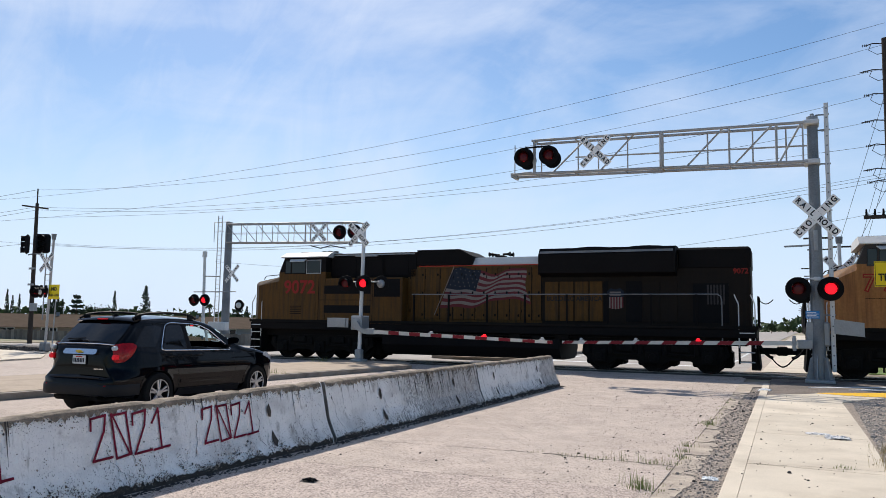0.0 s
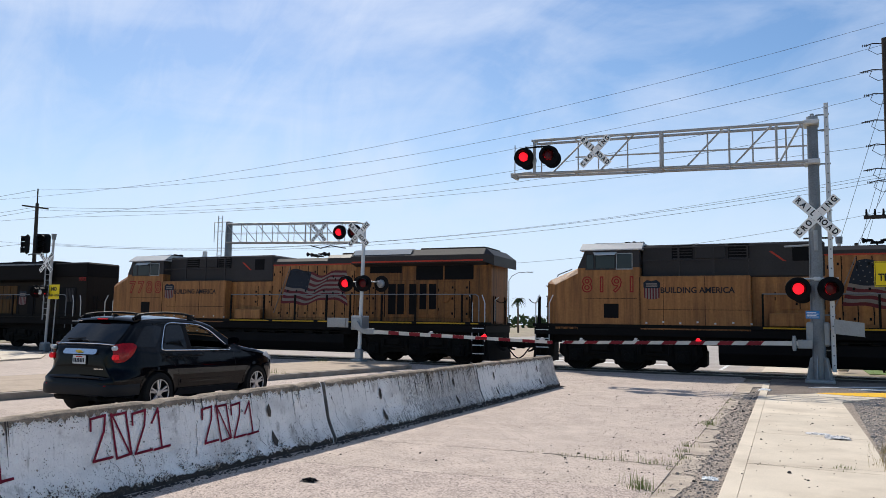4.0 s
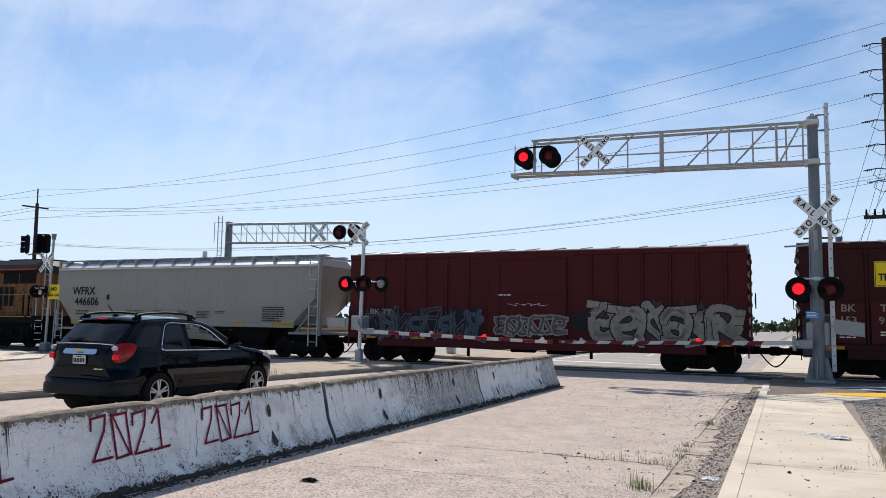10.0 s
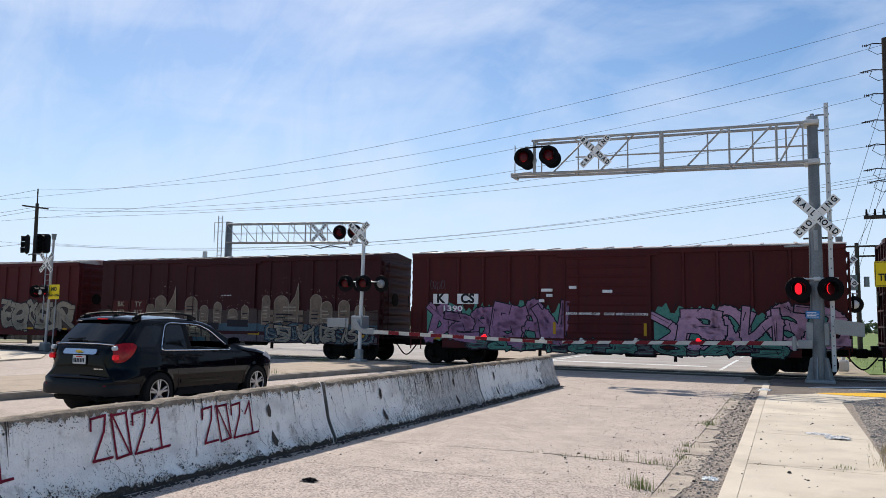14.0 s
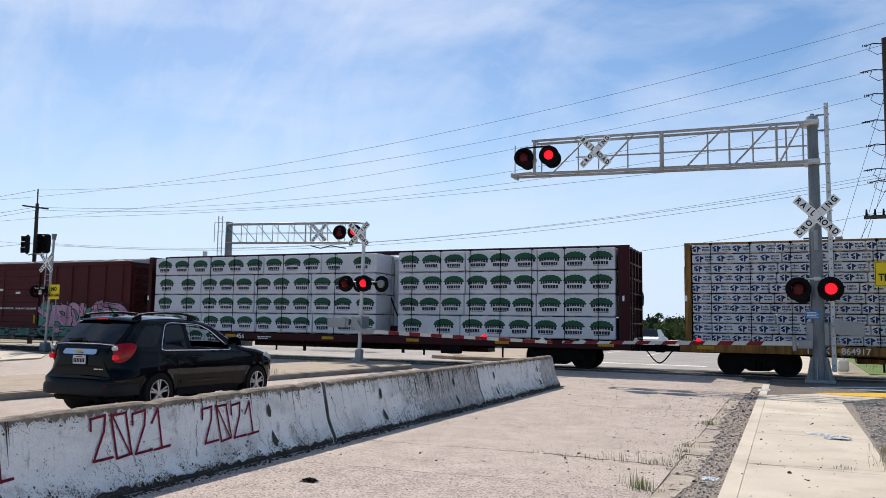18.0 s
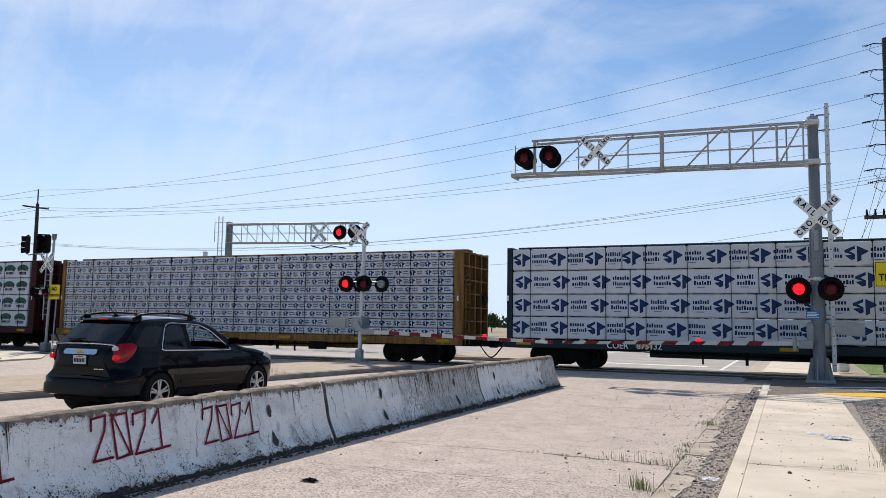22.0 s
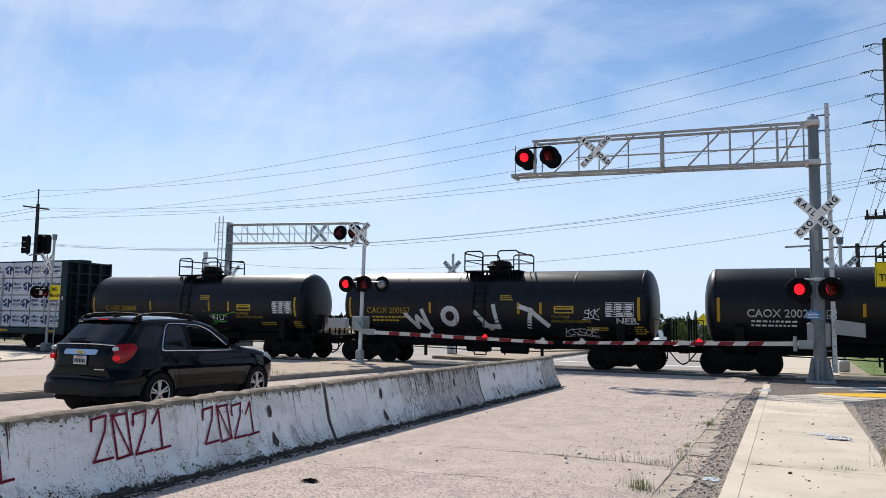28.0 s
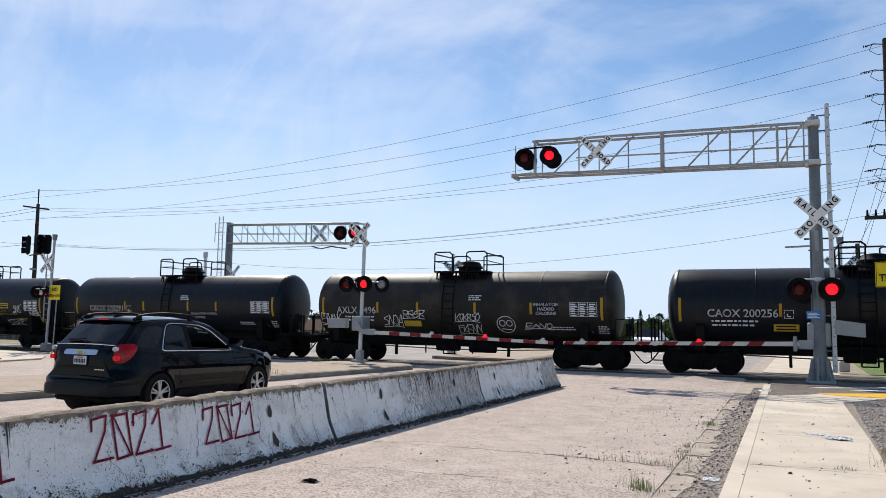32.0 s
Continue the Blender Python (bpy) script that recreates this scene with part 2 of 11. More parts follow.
ASPHALT_DARK = mat("dark_gritty_asphalt", (0.2, 0.165, 0.14), 0.95, 0, 0.7, 14, 60, 1.0, (0.1, 0.085, 0.075), 0.5, dirt_scale=1.2)
CONCRETE = mat("pavement_concrete", (0.62, 0.535, 0.425), 0.85, 0, 0.16, 1.1, 140, 0.3, (0.46, 0.385, 0.3), 0.5, rand=0.05, dirt_scale=0.9)
GUTTER = mat("old_gutter_concrete", (0.47, 0.39, 0.31), 0.9, 0, 0.25, 2.5, 40, 0.5, (0.27, 0.22, 0.185), 0.75, dirt_scale=3)
GRAVEL = mat("grey_gravel", (0.36, 0.295, 0.24), 0.95, 0, 0.5, 12, 60, 1.0, depth=0.03)
BALLAST = mat("track_ballast", (0.2, 0.185, 0.17), 0.95, 0, 0.5, 9, 40, 1.0, depth=0.04)
DIRT = mat("dry_dirt", (0.33, 0.27, 0.2), 0.95, 0, 0.2, 0.5, 18, 0.5, (0.12, 0.16, 0.05), 0.45, dirt_scale=0.12)
PAVER = mat("median_paving", (0.42, 0.33, 0.25), 0.9, 0, 0.18, 1.2, 30, 0.4, (0.25, 0.2, 0.15), 0.5)
KERB = mat("kerb_concrete", (0.3, 0.265, 0.225), 0.9, 0, 0.2, 2, 50, 0.4, (0.14, 0.12, 0.1), 0.5)
YELLOW_TILE = mat("yellow_tactile_tile", (0.75, 0.43, 0.03), 0.7, 0, 0.12, 3, 40, 0.2)
WHITE_LINE = mat("road_paint_white", (0.7, 0.7, 0.68), 0.8, 0, 0.15, 4, 60, 0.2, (0.3, 0.28, 0.26), 0.5)


def whitewash():
    """Flaking whitewash: brown-grey bald patches, black pits and runs down the face."""
    m = mat("whitewashed_concrete", (0.95, 0.91, 0.86), 0.9, 0, 0.1, 2.5, 50, 0.7, (0.3, 0.25, 0.21), 0.1, dirt_scale=3.2, depth=0.02)
    n, l = m.node_tree.nodes, m.node_tree.links
    b = n["Principled BSDF"]
    colour = b.inputs["Base Color"].links[0].from_socket
    co = n.new("ShaderNodeTexCoord")
    for scale, lo, hi, col, stretch in ((40.0, 0.69, 0.72, (0.1, 0.085, 0.07), (1, 1, 1)), (1.6, 0.55, 0.8, (0.64, 0.6, 0.56), (1, 1, 1.6)), (4.0, 0.6, 0.8, (0.4, 0.36, 0.31), (4, 4, 0.35)), (11.0, 0.71, 0.73, (0.14, 0.12, 0.1), (1, 1, 1)), (70.0, 0.62, 0.72, (0.55, 0.51, 0.47), (1, 1, 1))):
        mp, ns, rg, mx = n.new("ShaderNodeMapping"), n.new("ShaderNodeTexNoise"), n.new("ShaderNodeMapRange"), n.new("ShaderNodeMix")
        mp.inputs["Scale"].default_value = stretch
        ns.inputs["Scale"].default_value, ns.inputs["Detail"].default_value = scale, 6
        rg.inputs["From Min"].default_value, rg.inputs["From Max"].default_value = lo, hi
        mx.data_type = "RGBA"
        mx.inputs[7].default_value = (*col, 1)
        l.new(co.outputs["Object"], mp.inputs["Vector"]), l.new(mp.outputs[0], ns.inputs["Vector"])
        l.new(ns.outputs["Fac"], rg.inputs["Value"]), l.new(rg.outputs[0], mx.inputs[0])
        l.new(colour, mx.inputs[6])
        colour = mx.outputs[2]
    l.new(colour, b.inputs["Base Color"])
    return m


BARRIER = whitewash()
BARE = mat("weathered_bare_concrete", (0.36, 0.29, 0.22), 0.95, 0, 0.35, 5, 60, 0.9, (0.09, 0.075, 0.06), 0.75, dirt_scale=7, depth=0.02)
JOINT = mat("dark_joint_concrete", (0.3, 0.275, 0.25), 0.95, 0, 0.4, 6, 60, 0.6, (0.03, 0.027, 0.024), 0.7, dirt_scale=5, depth=0.02)
UNPAINTED = mat("streaked_unpainted_concrete", (0.66, 0.625, 0.585), 0.95, 0, 0.25, 4, 60, 0.7, (0.15, 0.135, 0.12), 0.5, dirt_scale=4.5, streak=True, depth=0.02)
BARRIER_STREAK = mat("dark_streak", (0.075, 0.063, 0.054), 0.9, 0, 0.3, 6, 40, 0.3)
SPRAY_RED = mat("dark_red_spray_paint", (0.2, 0.012, 0.03), 0.6, 0, 0.25, 8, 50, 0.1)
GALV = mat("galvanised_steel", (0.31, 0.325, 0.335), 0.5, 0.45, 0.15, 3, 25, 0.08)
GALV_LIGHT = mat("aluminium_paint", (0.6, 0.61, 0.61), 0.5, 0.2, 0.1, 3, 25, 0.05)
# aluminium paint darkened to carry the backlit steelwork's shade, with faint brown stains
TRUSS = mat("shade_darkened_aluminium", (0.4, 0.4, 0.395), 0.55, 0.2, 0.15, 2, 25, 0.05, (0.26, 0.22, 0.17), 0.3)
GALV_DARK = mat("weathered_galvanised_steel", (0.19, 0.205, 0.22), 0.5, 0.5, 0.3, 1.8, 25, 0.1)
BLACK = mat("black_paint", (0.007, 0.007, 0.008), 0.6, 0, 0.2, 3, 30, 0.05, spec=0.08)
RUBBER = mat("black_rubber", (0.012, 0.012, 0.012), 0.85, 0, 0.2, 8, 60, 0.2, spec=0.08)
WHITE = mat("white_paint", (0.85, 0.85, 0.83), 0.5, 0, 0.06, 3, 30, 0.05)
# white tape greyed to carry the boom's shade, with faint dirt patches
BOOM_WHITE = mat("shaded_white_tape", (0.62, 0.6, 0.55), 0.55, 0, 0.1, 3, 30, 0.05, (0.4, 0.38, 0.34), 0.3)
RED_TAPE = mat("red_reflective_tape", (0.2, 0.014, 0.022), 0.45, 0, 0.08, 4, 40, 0)
SIGN_YELLOW = mat("sign_yellow", (0.82, 0.62, 0.02), 0.45, 0, 0.05, 3, 30, 0)
SIGN_BLUE = mat("sign_blue", (0.05, 0.22, 0.5), 0.45, 0, 0.05, 3, 30, 0)
LAMP_RED = mat("lit_red_signal", (1.0, 0.012, 0.025), 0.4, 0, 0, 3, 30, 0, emit=1.25)
LAMP_DARK = mat("unlit_red_lens", (0.10, 0.012, 0.015), 0.15, 0, 0.1, 9, 60, 0.1)
STEEL_RAIL = mat("rail_steel", (0.3, 0.28, 0.27), 0.35, 0.8, 0.15, 3, 30, 0.05)
UNDER = mat("grimy_underframe", (0.012, 0.011, 0.010), 0.85, 0, 0.35, 2.5, 25, 0.3, spec=0.08)
WHEEL = mat("worn_wheel_steel", (0.016, 0.014, 0.013), 0.7, 0.0, 0.3, 4, 40, 0.15, spec=0.08)
LOCO_YELLOW = mat("locomotive_yellow", (0.39, 0.175, 0.06), 0.5, 0, 0.25, 0.8, 12, 0.06, (0.15, 0.065, 0.03), 0.8, dirt_scale=1.1, streak=True)
LOCO_GOLD = mat("dark_locomotive_yellow", (0.095, 0.045, 0.008), 0.6, 0, 0.2, 0.8, 12, 0.06, (0.03, 0.02, 0.012), 0.6, dirt_scale=1.6, streak=True)
LOCO_BLACKISH = mat("blackish_yellow", (0.012, 0.008, 0.005), 0.7, 0, 0.3, 0.8, 12, 0.06, (0.008, 0.006, 0.005), 0.6, dirt_scale=1.6, streak=True)
# yellow darkened for the shade under the radiator wing, with streaked soot
LOCO_WING_SHADE = mat("sooty_wing_shade_yellow", (0.24, 0.105, 0.035), 0.6, 0, 0.25, 0.8, 12, 0.06, (0.06, 0.035, 0.02), 0.6, dirt_scale=1.2, streak=True)
LOCO_GREY = mat("locomotive_grey", (0.04, 0.036, 0.036), 0.55, 0, 0.15, 1.2, 15, 0.06)
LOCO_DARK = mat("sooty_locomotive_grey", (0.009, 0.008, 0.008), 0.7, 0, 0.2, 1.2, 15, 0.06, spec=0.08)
LOCO_ROOF = mat("pale_loco_roof", (0.55, 0.54, 0.52), 0.5, 0, 0.1, 2, 15, 0.05)
LOCO_RED = mat("locomotive_red", (0.45, 0.05, 0.03), 0.5, 0, 0.1, 2, 20, 0.03)
FLAG_RED = mat("flag_red", (0.12, 0.02, 0.024), 0.5, 0, 0.15, 3, 20, 0)
FLAG_WHITE = mat("flag_white", (0.21, 0.175, 0.155), 0.5, 0, 0.15, 3, 20, 0)
FLAG_BLUE = mat("flag_blue", (0.012, 0.018, 0.03), 0.5, 0, 0.15, 3, 20, 0)
STRIPE_YELLOW = mat("reflective_yellow", (0.5, 0.28, 0.02), 0.5, 0, 0.1, 3, 20, 0)
HOPPER = mat("hopper_grey", (0.33, 0.31, 0.275), 0.55, 0, 0.07, 0.7, 14, 0.05, (0.28, 0.25, 0.21), 0.3, dirt_scale=0.9, streak=True)
HOPPER_LIGHT = mat("hopper_pale_grey", (0.55, 0.55, 0.54), 0.5, 0, 0.07, 0.7, 14, 0.05)
BOX_RED = mat("boxcar_oxide_red", (0.08, 0.0093, 0.011), 0.6, 0, 0.12, 0.6, 14, 0.06, (0.06, 0.012, 0.013), 0.45, dirt_scale=0.8, streak=True)
BOX_MAROON = mat("boxcar_dark_maroon", (0.042, 0.0075, 0.0095), 0.6, 0, 0.15, 0.6, 14, 0.06, (0.035, 0.015, 0.015), 0.4, dirt_scale=0.8, streak=True)
BOX_BROWN = mat("boxcar_brown_red", (0.075, 0.0125, 0.0135), 0.6, 0, 0.12, 0.6, 14, 0.06, (0.05, 0.014, 0.014), 0.45, dirt_scale=0.8, streak=True)
ROOF_STEEL = mat("galvanised_roof", (0.5, 0.45, 0.42), 0.5, 0.3, 0.2, 1.2, 14, 0.06, (0.25, 0.08, 0.06), 0.5)
WRAP = mat("white_lumber_wrap", (0.62, 0.63, 0.66), 0.35, 0, 0.06, 1.6, 7, 0.5, depth=0.03, rand=0.04)
WRAP_GREEN = mat("dark_green_print", (0.02, 0.09, 0.045), 0.45, 0, 0.1, 3, 20, 0)
WRAP_BLACK = mat("black_print", (0.03, 0.03, 0.035), 0.5, 0, 0.1, 3, 20, 0)
WRAP_BLUE = mat("navy_print", (0.014, 0.035, 0.11), 0.45, 0, 0.1, 3, 20, 0)
LUMBER = mat("sawn_lumber", (0.4, 0.26, 0.14), 0.8, 0, 0.2, 3, 40, 0.2)
BEAM_YELLOW = mat("centerbeam_yellow", (0.3, 0.15, 0.045), 0.6, 0, 0.2, 1.2, 15, 0.06, (0.045, 0.028, 0.018), 0.65, dirt_scale=1.4, streak=True, spec=0.1)
BEAM_NAVY = mat("centerbeam_dark_green", (0.012, 0.03, 0.035), 0.5, 0, 0.15, 1.2, 15, 0.06)
TANK = mat("tank_black", (0.008, 0.0095, 0.0135), 0.4, 0, 0.2, 0.6, 12, 0.04, (0.017, 0.0175, 0.019), 0.4, dirt_scale=0.9, streak=True, spec=0.25)
TANK_DUSTY = mat("tank_dusty_black", (0.022, 0.0195, 0.017), 0.55, 0, 0.25, 0.5, 12, 0.05, (0.075, 0.06, 0.046), 0.5, dirt_scale=0.7, spec=0.25)
STENCIL_WHITE = mat("stencil_white", (0.78, 0.78, 0.78), 0.6, 0, 0.1, 4, 30, 0)
STENCIL_YELLOW = mat("stencil_yellow", (0.6, 0.42, 0.05), 0.6, 0, 0.1, 4, 30, 0)
STENCIL_BLACK = mat("stencil_black", (0.02, 0.02, 0.022), 0.6, 0, 0.1, 4, 30, 0)
NUMBER_RED = mat("number_red", (0.26, 0.022, 0.016), 0.5, 0, 0.1, 4, 30, 0)
WINDOW = glass("dark_window")
WOOD_POLE = mat("weathered_pole_wood", (0.06, 0.05, 0.043), 0.9, 0, 0.25, 3, 30, 0.4, spec=0.04)
CABLE = mat("black_cable", (0.03, 0.03, 0.035), 0.6, 0, 0.1, 3, 30, 0)
CABLE_GREY = mat("grey_cable", (0.16, 0.17, 0.19), 0.6, 0, 0.1, 3, 30, 0)
LEAF = mat("tree_foliage", (0.045, 0.07, 0.028), 0.85, 0, 0.35, 3, 12, 0.3, rand=0.25)
LEAF_LIGHT = mat("bush_foliage", (0.11, 0.14, 0.04), 0.85, 0, 0.35, 3, 12, 0.3, rand=0.2)
LEAF_DARK = mat("cypress_foliage", (0.035, 0.052, 0.032), 0.85, 0, 0.35, 3, 12, 0.3, rand=0.2)
BARK = mat("bark", (0.12, 0.09, 0.065), 0.9, 0, 0.25, 3, 30, 0.4)
GRASS = mat("roadside_grass", (0.23, 0.27, 0.09), 0.9, 0, 0.3, 2, 20, 0.2)
GRASS_DRY = mat("dry_grass", (0.4, 0.32, 0.17), 0.9, 0, 0.3, 2, 20, 0.2)
FIELD = mat("green_field", (0.14, 0.2, 0.06), 0.95, 0, 0.3, 0.3, 8, 0.4, (0.3, 0.26, 0.12), 0.3, dirt_scale=0.15)
HOUSE_WALL = mat("stucco_wall", (0.35, 0.28, 0.22), 0.9, 0, 0.12, 1, 20, 0.2)
HOUSE_WALL_GREY = mat("grey_stucco_wall", (0.33, 0.33, 0.33), 0.9, 0, 0.12, 1, 20, 0.2)
ROOF_TILE = mat("brown_shingle_roof", (0.10, 0.072, 0.052), 0.95, 0, 0.2, 1.5, 15, 0.3, spec=0.02)
FENCE_WOOD = mat("grey_fence_boards", (0.2, 0.178, 0.152), 0.9, 0, 0.25, 3, 25, 0.3, rand=0.35, spec=0.02)
CAR_PAINT = mat("black_car_paint", (0.0016, 0.002, 0.0036), 0.04, 0, 0.1, 2, 10, 0, spec=0.16)
CAR_PLASTIC = mat("dark_grey_bumper_plastic", (0.008, 0.009, 0.011), 0.5, 0, 0.1, 3, 60, 0.05, spec=0.2)
LAMP_CLEAR = mat("clear_headlamp_plastic", (0.5, 0.53, 0.56), 0.12, 0.3, 0.1, 6, 40, 0.05)
CHROME = mat("chrome", (0.68, 0.70, 0.73), 0.14, 1.0, 0.03, 3, 20, 0)
ALLOY = mat("alloy_wheel", (0.4, 0.4, 0.41), 0.3, 0.85, 0.05, 3, 20, 0)
TAIL_RED = mat("tail_lamp_red", (0.26, 0.0025, 0.006), 0.2, 0, 0.5, 9, 40, 0.05, spec=0.3)
TAIL_LIT = mat("lit_tail_lamp", (0.9, 0.02, 0.03), 0.3, 0, 0, 3, 20, 0, emit=0.1)
PAINT_PINK = mat("pink_spray_paint", (0.48, 0.27, 0.38), 0.6, 0, 0.3, 2.2, 12, 0.05)
PAINT_PURPLE = mat("purple_spray_paint", (0.29, 0.15, 0.26), 0.6, 0, 0.3, 2.2, 12, 0.05)
PAINT_TEAL = mat("teal_spray_paint", (0.085, 0.25, 0.2), 0.6, 0, 0.3, 2, 12, 0.05)
PAINT_CREAM = mat("cream_spray_paint", (0.31, 0.265, 0.205), 0.6, 0, 0.3, 2.2, 12, 0.05)
PAINT_TAN = mat("tan_spray_paint", (0.17, 0.125, 0.095), 0.6, 0, 0.4, 1.6, 12, 0.05)
PAINT_LILAC = mat("lilac_grey_spray_paint", (0.1, 0.085, 0.1), 0.6, 0, 0.4, 1.6, 12, 0.05)
PAINT_UMBER = mat("brown_grey_spray_paint", (0.065, 0.045, 0.04), 0.6, 0, 0.4, 1.6, 12, 0.05)
PAINT_WHITE = mat("white_spray_paint", (0.6, 0.6, 0.6), 0.6, 0, 0.2, 2, 12, 0.05)
PAINT_BLUE = mat("blue_grey_spray_paint", (0.06, 0.1, 0.13), 0.6, 0, 0.3, 2, 12, 0.05)
PAINT_GREEN = mat("bright_green_spray_paint", (0.1, 0.45, 0.06), 0.6, 0, 0.2, 2, 12, 0.05)
PAINT_DARK = mat("black_spray_paint", (0.02, 0.018, 0.025), 0.6, 0, 0.2, 2, 12, 0.05)
RAG = mat("grey_cloth_litter", (0.72, 0.69, 0.66), 0.9, 0, 0.5, 12, 60, 0.4)

# ---- ground, road and pavement. The road runs away from the camera, 1.5 degrees off the tracks' square
TRACK = 29.55   # middle of the track at x = -5
TRACK_TURN = 2.0   # degrees by which the track swings nearer towards -x
TRACK_AT = Matrix.Translation((-5, TRACK, 0)) @ pose(0, 0, 0, 0, 0, TRACK_TURN) @ Matrix.Translation((5, -TRACK, 0))


def slab(name, pts, z0, z1, material, label, kind="structure", category=""):
    return solid(name, Mesh().prism(pts, z0, z1, "z"), material, label, category, kind)


g = Mesh()
for i in range(24):
    a, b = 2 * math.pi * i / 24, 2 * math.pi * (i + 1) / 24
    for r0, r1 in ((0, 40), (40, 160), (160, 600), (600, 2600)):
        q = [(r0 * math.cos(a), r0 * math.sin(a), -0.06), (r1 * math.cos(a), r1 * math.sin(a), -0.06), (r1 * math.cos(b), r1 * math.sin(b), -0.06), (r0 * math.cos(b), r0 * math.sin(b), -0.06)]
        g.face(q if r0 else q[:3])
solid("ground", g, DIRT, "dry earth with patches of weeds along the line", kind="structure")


def rx(x, y):
    return x - 0.0262 * (y - 9)


# near carriageway, with a dark patched overlay by the rails
slab("road", [(rx(-1.5, -15), -15), (rx(-1.5, 9), 9), (rx(-1.5, 24.6) , 24.6), (rx(-1.5, 26.6), 27.2), (-2.2, 28.0), (-42, 28.0), (-34, 24.2), (-30.4, 22.9), (-27.0, 18.3), (-26.0, -15)], -0.05, 0.0, ASPHALT, "worn pale asphalt road strewn with grit")
slab("road_across", [(-1.6, 31.1), (-3.9, 120), (-5, 400), (-32, 400), (-33, 120), (-40, 40), (-46, 29.6)], -0.05, 0.0, ASPHALT_FAR, "asphalt road beyond the level crossing")

# gravel verge, kerb and pavement on the near right
slab("verge", [(rx(-1.5, -15), -15), (rx(-1.5, 9), 9), (rx(-1.5, 24.6), 24.6), (-1.2, 26.9), (rx(-0.86, 25), 25), (rx(-0.86, 9), 9), (rx(-0.86, -15), -15)], -0.06, -0.012, GRAVEL, "gravel and broken concrete gutter beside the kerb")
slab("verge_right", [(0.62, -15), (0.8, 9), (0.8, 12), (0.72, 14.8), (0.6, 19.9), (1.65, 21.9), (9, 22.3), (40, 22.0), (40, -15)], -0.06, -0.015, GRAVEL, "loose grey gravel beside the pavement")
random.seed(5)


def gutter_pieces():
    """Broken slabs of the old gutter along the asphalt's edge."""
    y = 4.0
    while y < 24:
        ln = random.uniform(0.9, 2.4)
        m = Mesh()
        x0, x1 = rx(-1.5, y) - 0.02, rx(-1.5, y) + random.uniform(0.12, 0.3)
        pts = [(x0, y), (x0 + 0.01, y + ln)]
        k = 12
        for j in range(k + 1):
            pts.append((x1 + random.uniform(-0.045, 0.03), y + ln - ln * j / k))
        m.prism(pts[::-1], -0.03, random.uniform(-0.009, -0.003), "z")
        ob = solid("gutter_slab", m, GUTTER, "cracked pale concrete gutter slab", "gutter", "structure")
        y += ln + random.uniform(0.02, 0.35)


gutter_pieces()
slab("gutter_end", [(-1.78, 20.6), (-2.0, 25.5), (-1.27, 25.5), (-1.2, 23.6), (-1.5, 23.3), (-1.45, 21.2)], -0.03, 0.005, GUTTER, "pale concrete gutter apron near the rails")


def pavement():
    base = slab("pavement", [(rx(-0.72, -12), -12), (rx(-0.72, 21), 21), (0.1, 22.2), (1.7, 21.9), (0.6, 19.9), (0.72, 14.8), (0.8, 12), (0.8, -12)], -0.06, -0.012, KERB, "concrete pavement laid in panels")
    ys = [-9.0, -5.9, -2.8, 0.3, 3.4, 6.6, 10.3, 13.4, 16.5, 19.6, 21.9]
    for y0, y1 in zip(ys, ys[1:]):
        a, b = y0 + 0.006, y1 - 0.006
        right = lambda y: 0.8 if y < 12 else 0.8 - (y - 12) * 0.025
        pts = [(rx(-0.715, a), a), (right(a), a), (right(b), b), (rx(-0.715, b), b)]
        if y1 > 20:
            pts = [(rx(-0.715, a), a), (right(a), a), (0.62, 20.0), (1.65, 21.85), (0.8, 21.92), (0.12, 22.22), (-0.2, 21.75), (rx(-0.715, 20.95), 20.95)]
        part("panel", Mesh().prism(pts, -0.012, 0.004, "z"), CONCRETE, base)
    k = solid("kerb", Mesh().prism([(rx(-0.88, -12), -12), (rx(-0.72, -12), -12), (rx(-0.72, 25.3), 25.3), (rx(-0.9, 25.3), 25.3)], -0.1, 0.006, "z"), CONCRETE, "pale worn concrete kerb", kind="structure")
    slab("crossing_path", [(-1.13, 20.9), (-1.2, 27.75), (6, 28.0), (9, 26), (9, 22.3), (1.6, 21.8), (0.2, 22.0)], -0.06, -0.004, ASPHALT_DARK, "patched asphalt path to the rails")
    t = Mesh().prism([(0.1, 22.24), (0.14, 22.4), (1.74, 23.5), (7.5, 26.6), (7.5, 22.2), (1.7, 21.97), (0.8, 21.95)], -0.05, 0.008, "z")
    solid("tactile_strip", t, YELLOW_TILE, "yellow tactile paving strip before the rails", kind="structure")
    slab("white_hatch", [(0.9, 24.0), (1.3, 24.5), (5.5, 27.0), (5.5, 26.2)], -0.02, 0.006, WHITE_LINE, "worn white hatch line")
    slab("white_hatch_far", [(-0.1, 24.3), (0.1, 24.7), (3.0, 26.8), (3.0, 26.2)], -0.02, 0.006, WHITE_LINE, "worn white hatch line")


pavement()


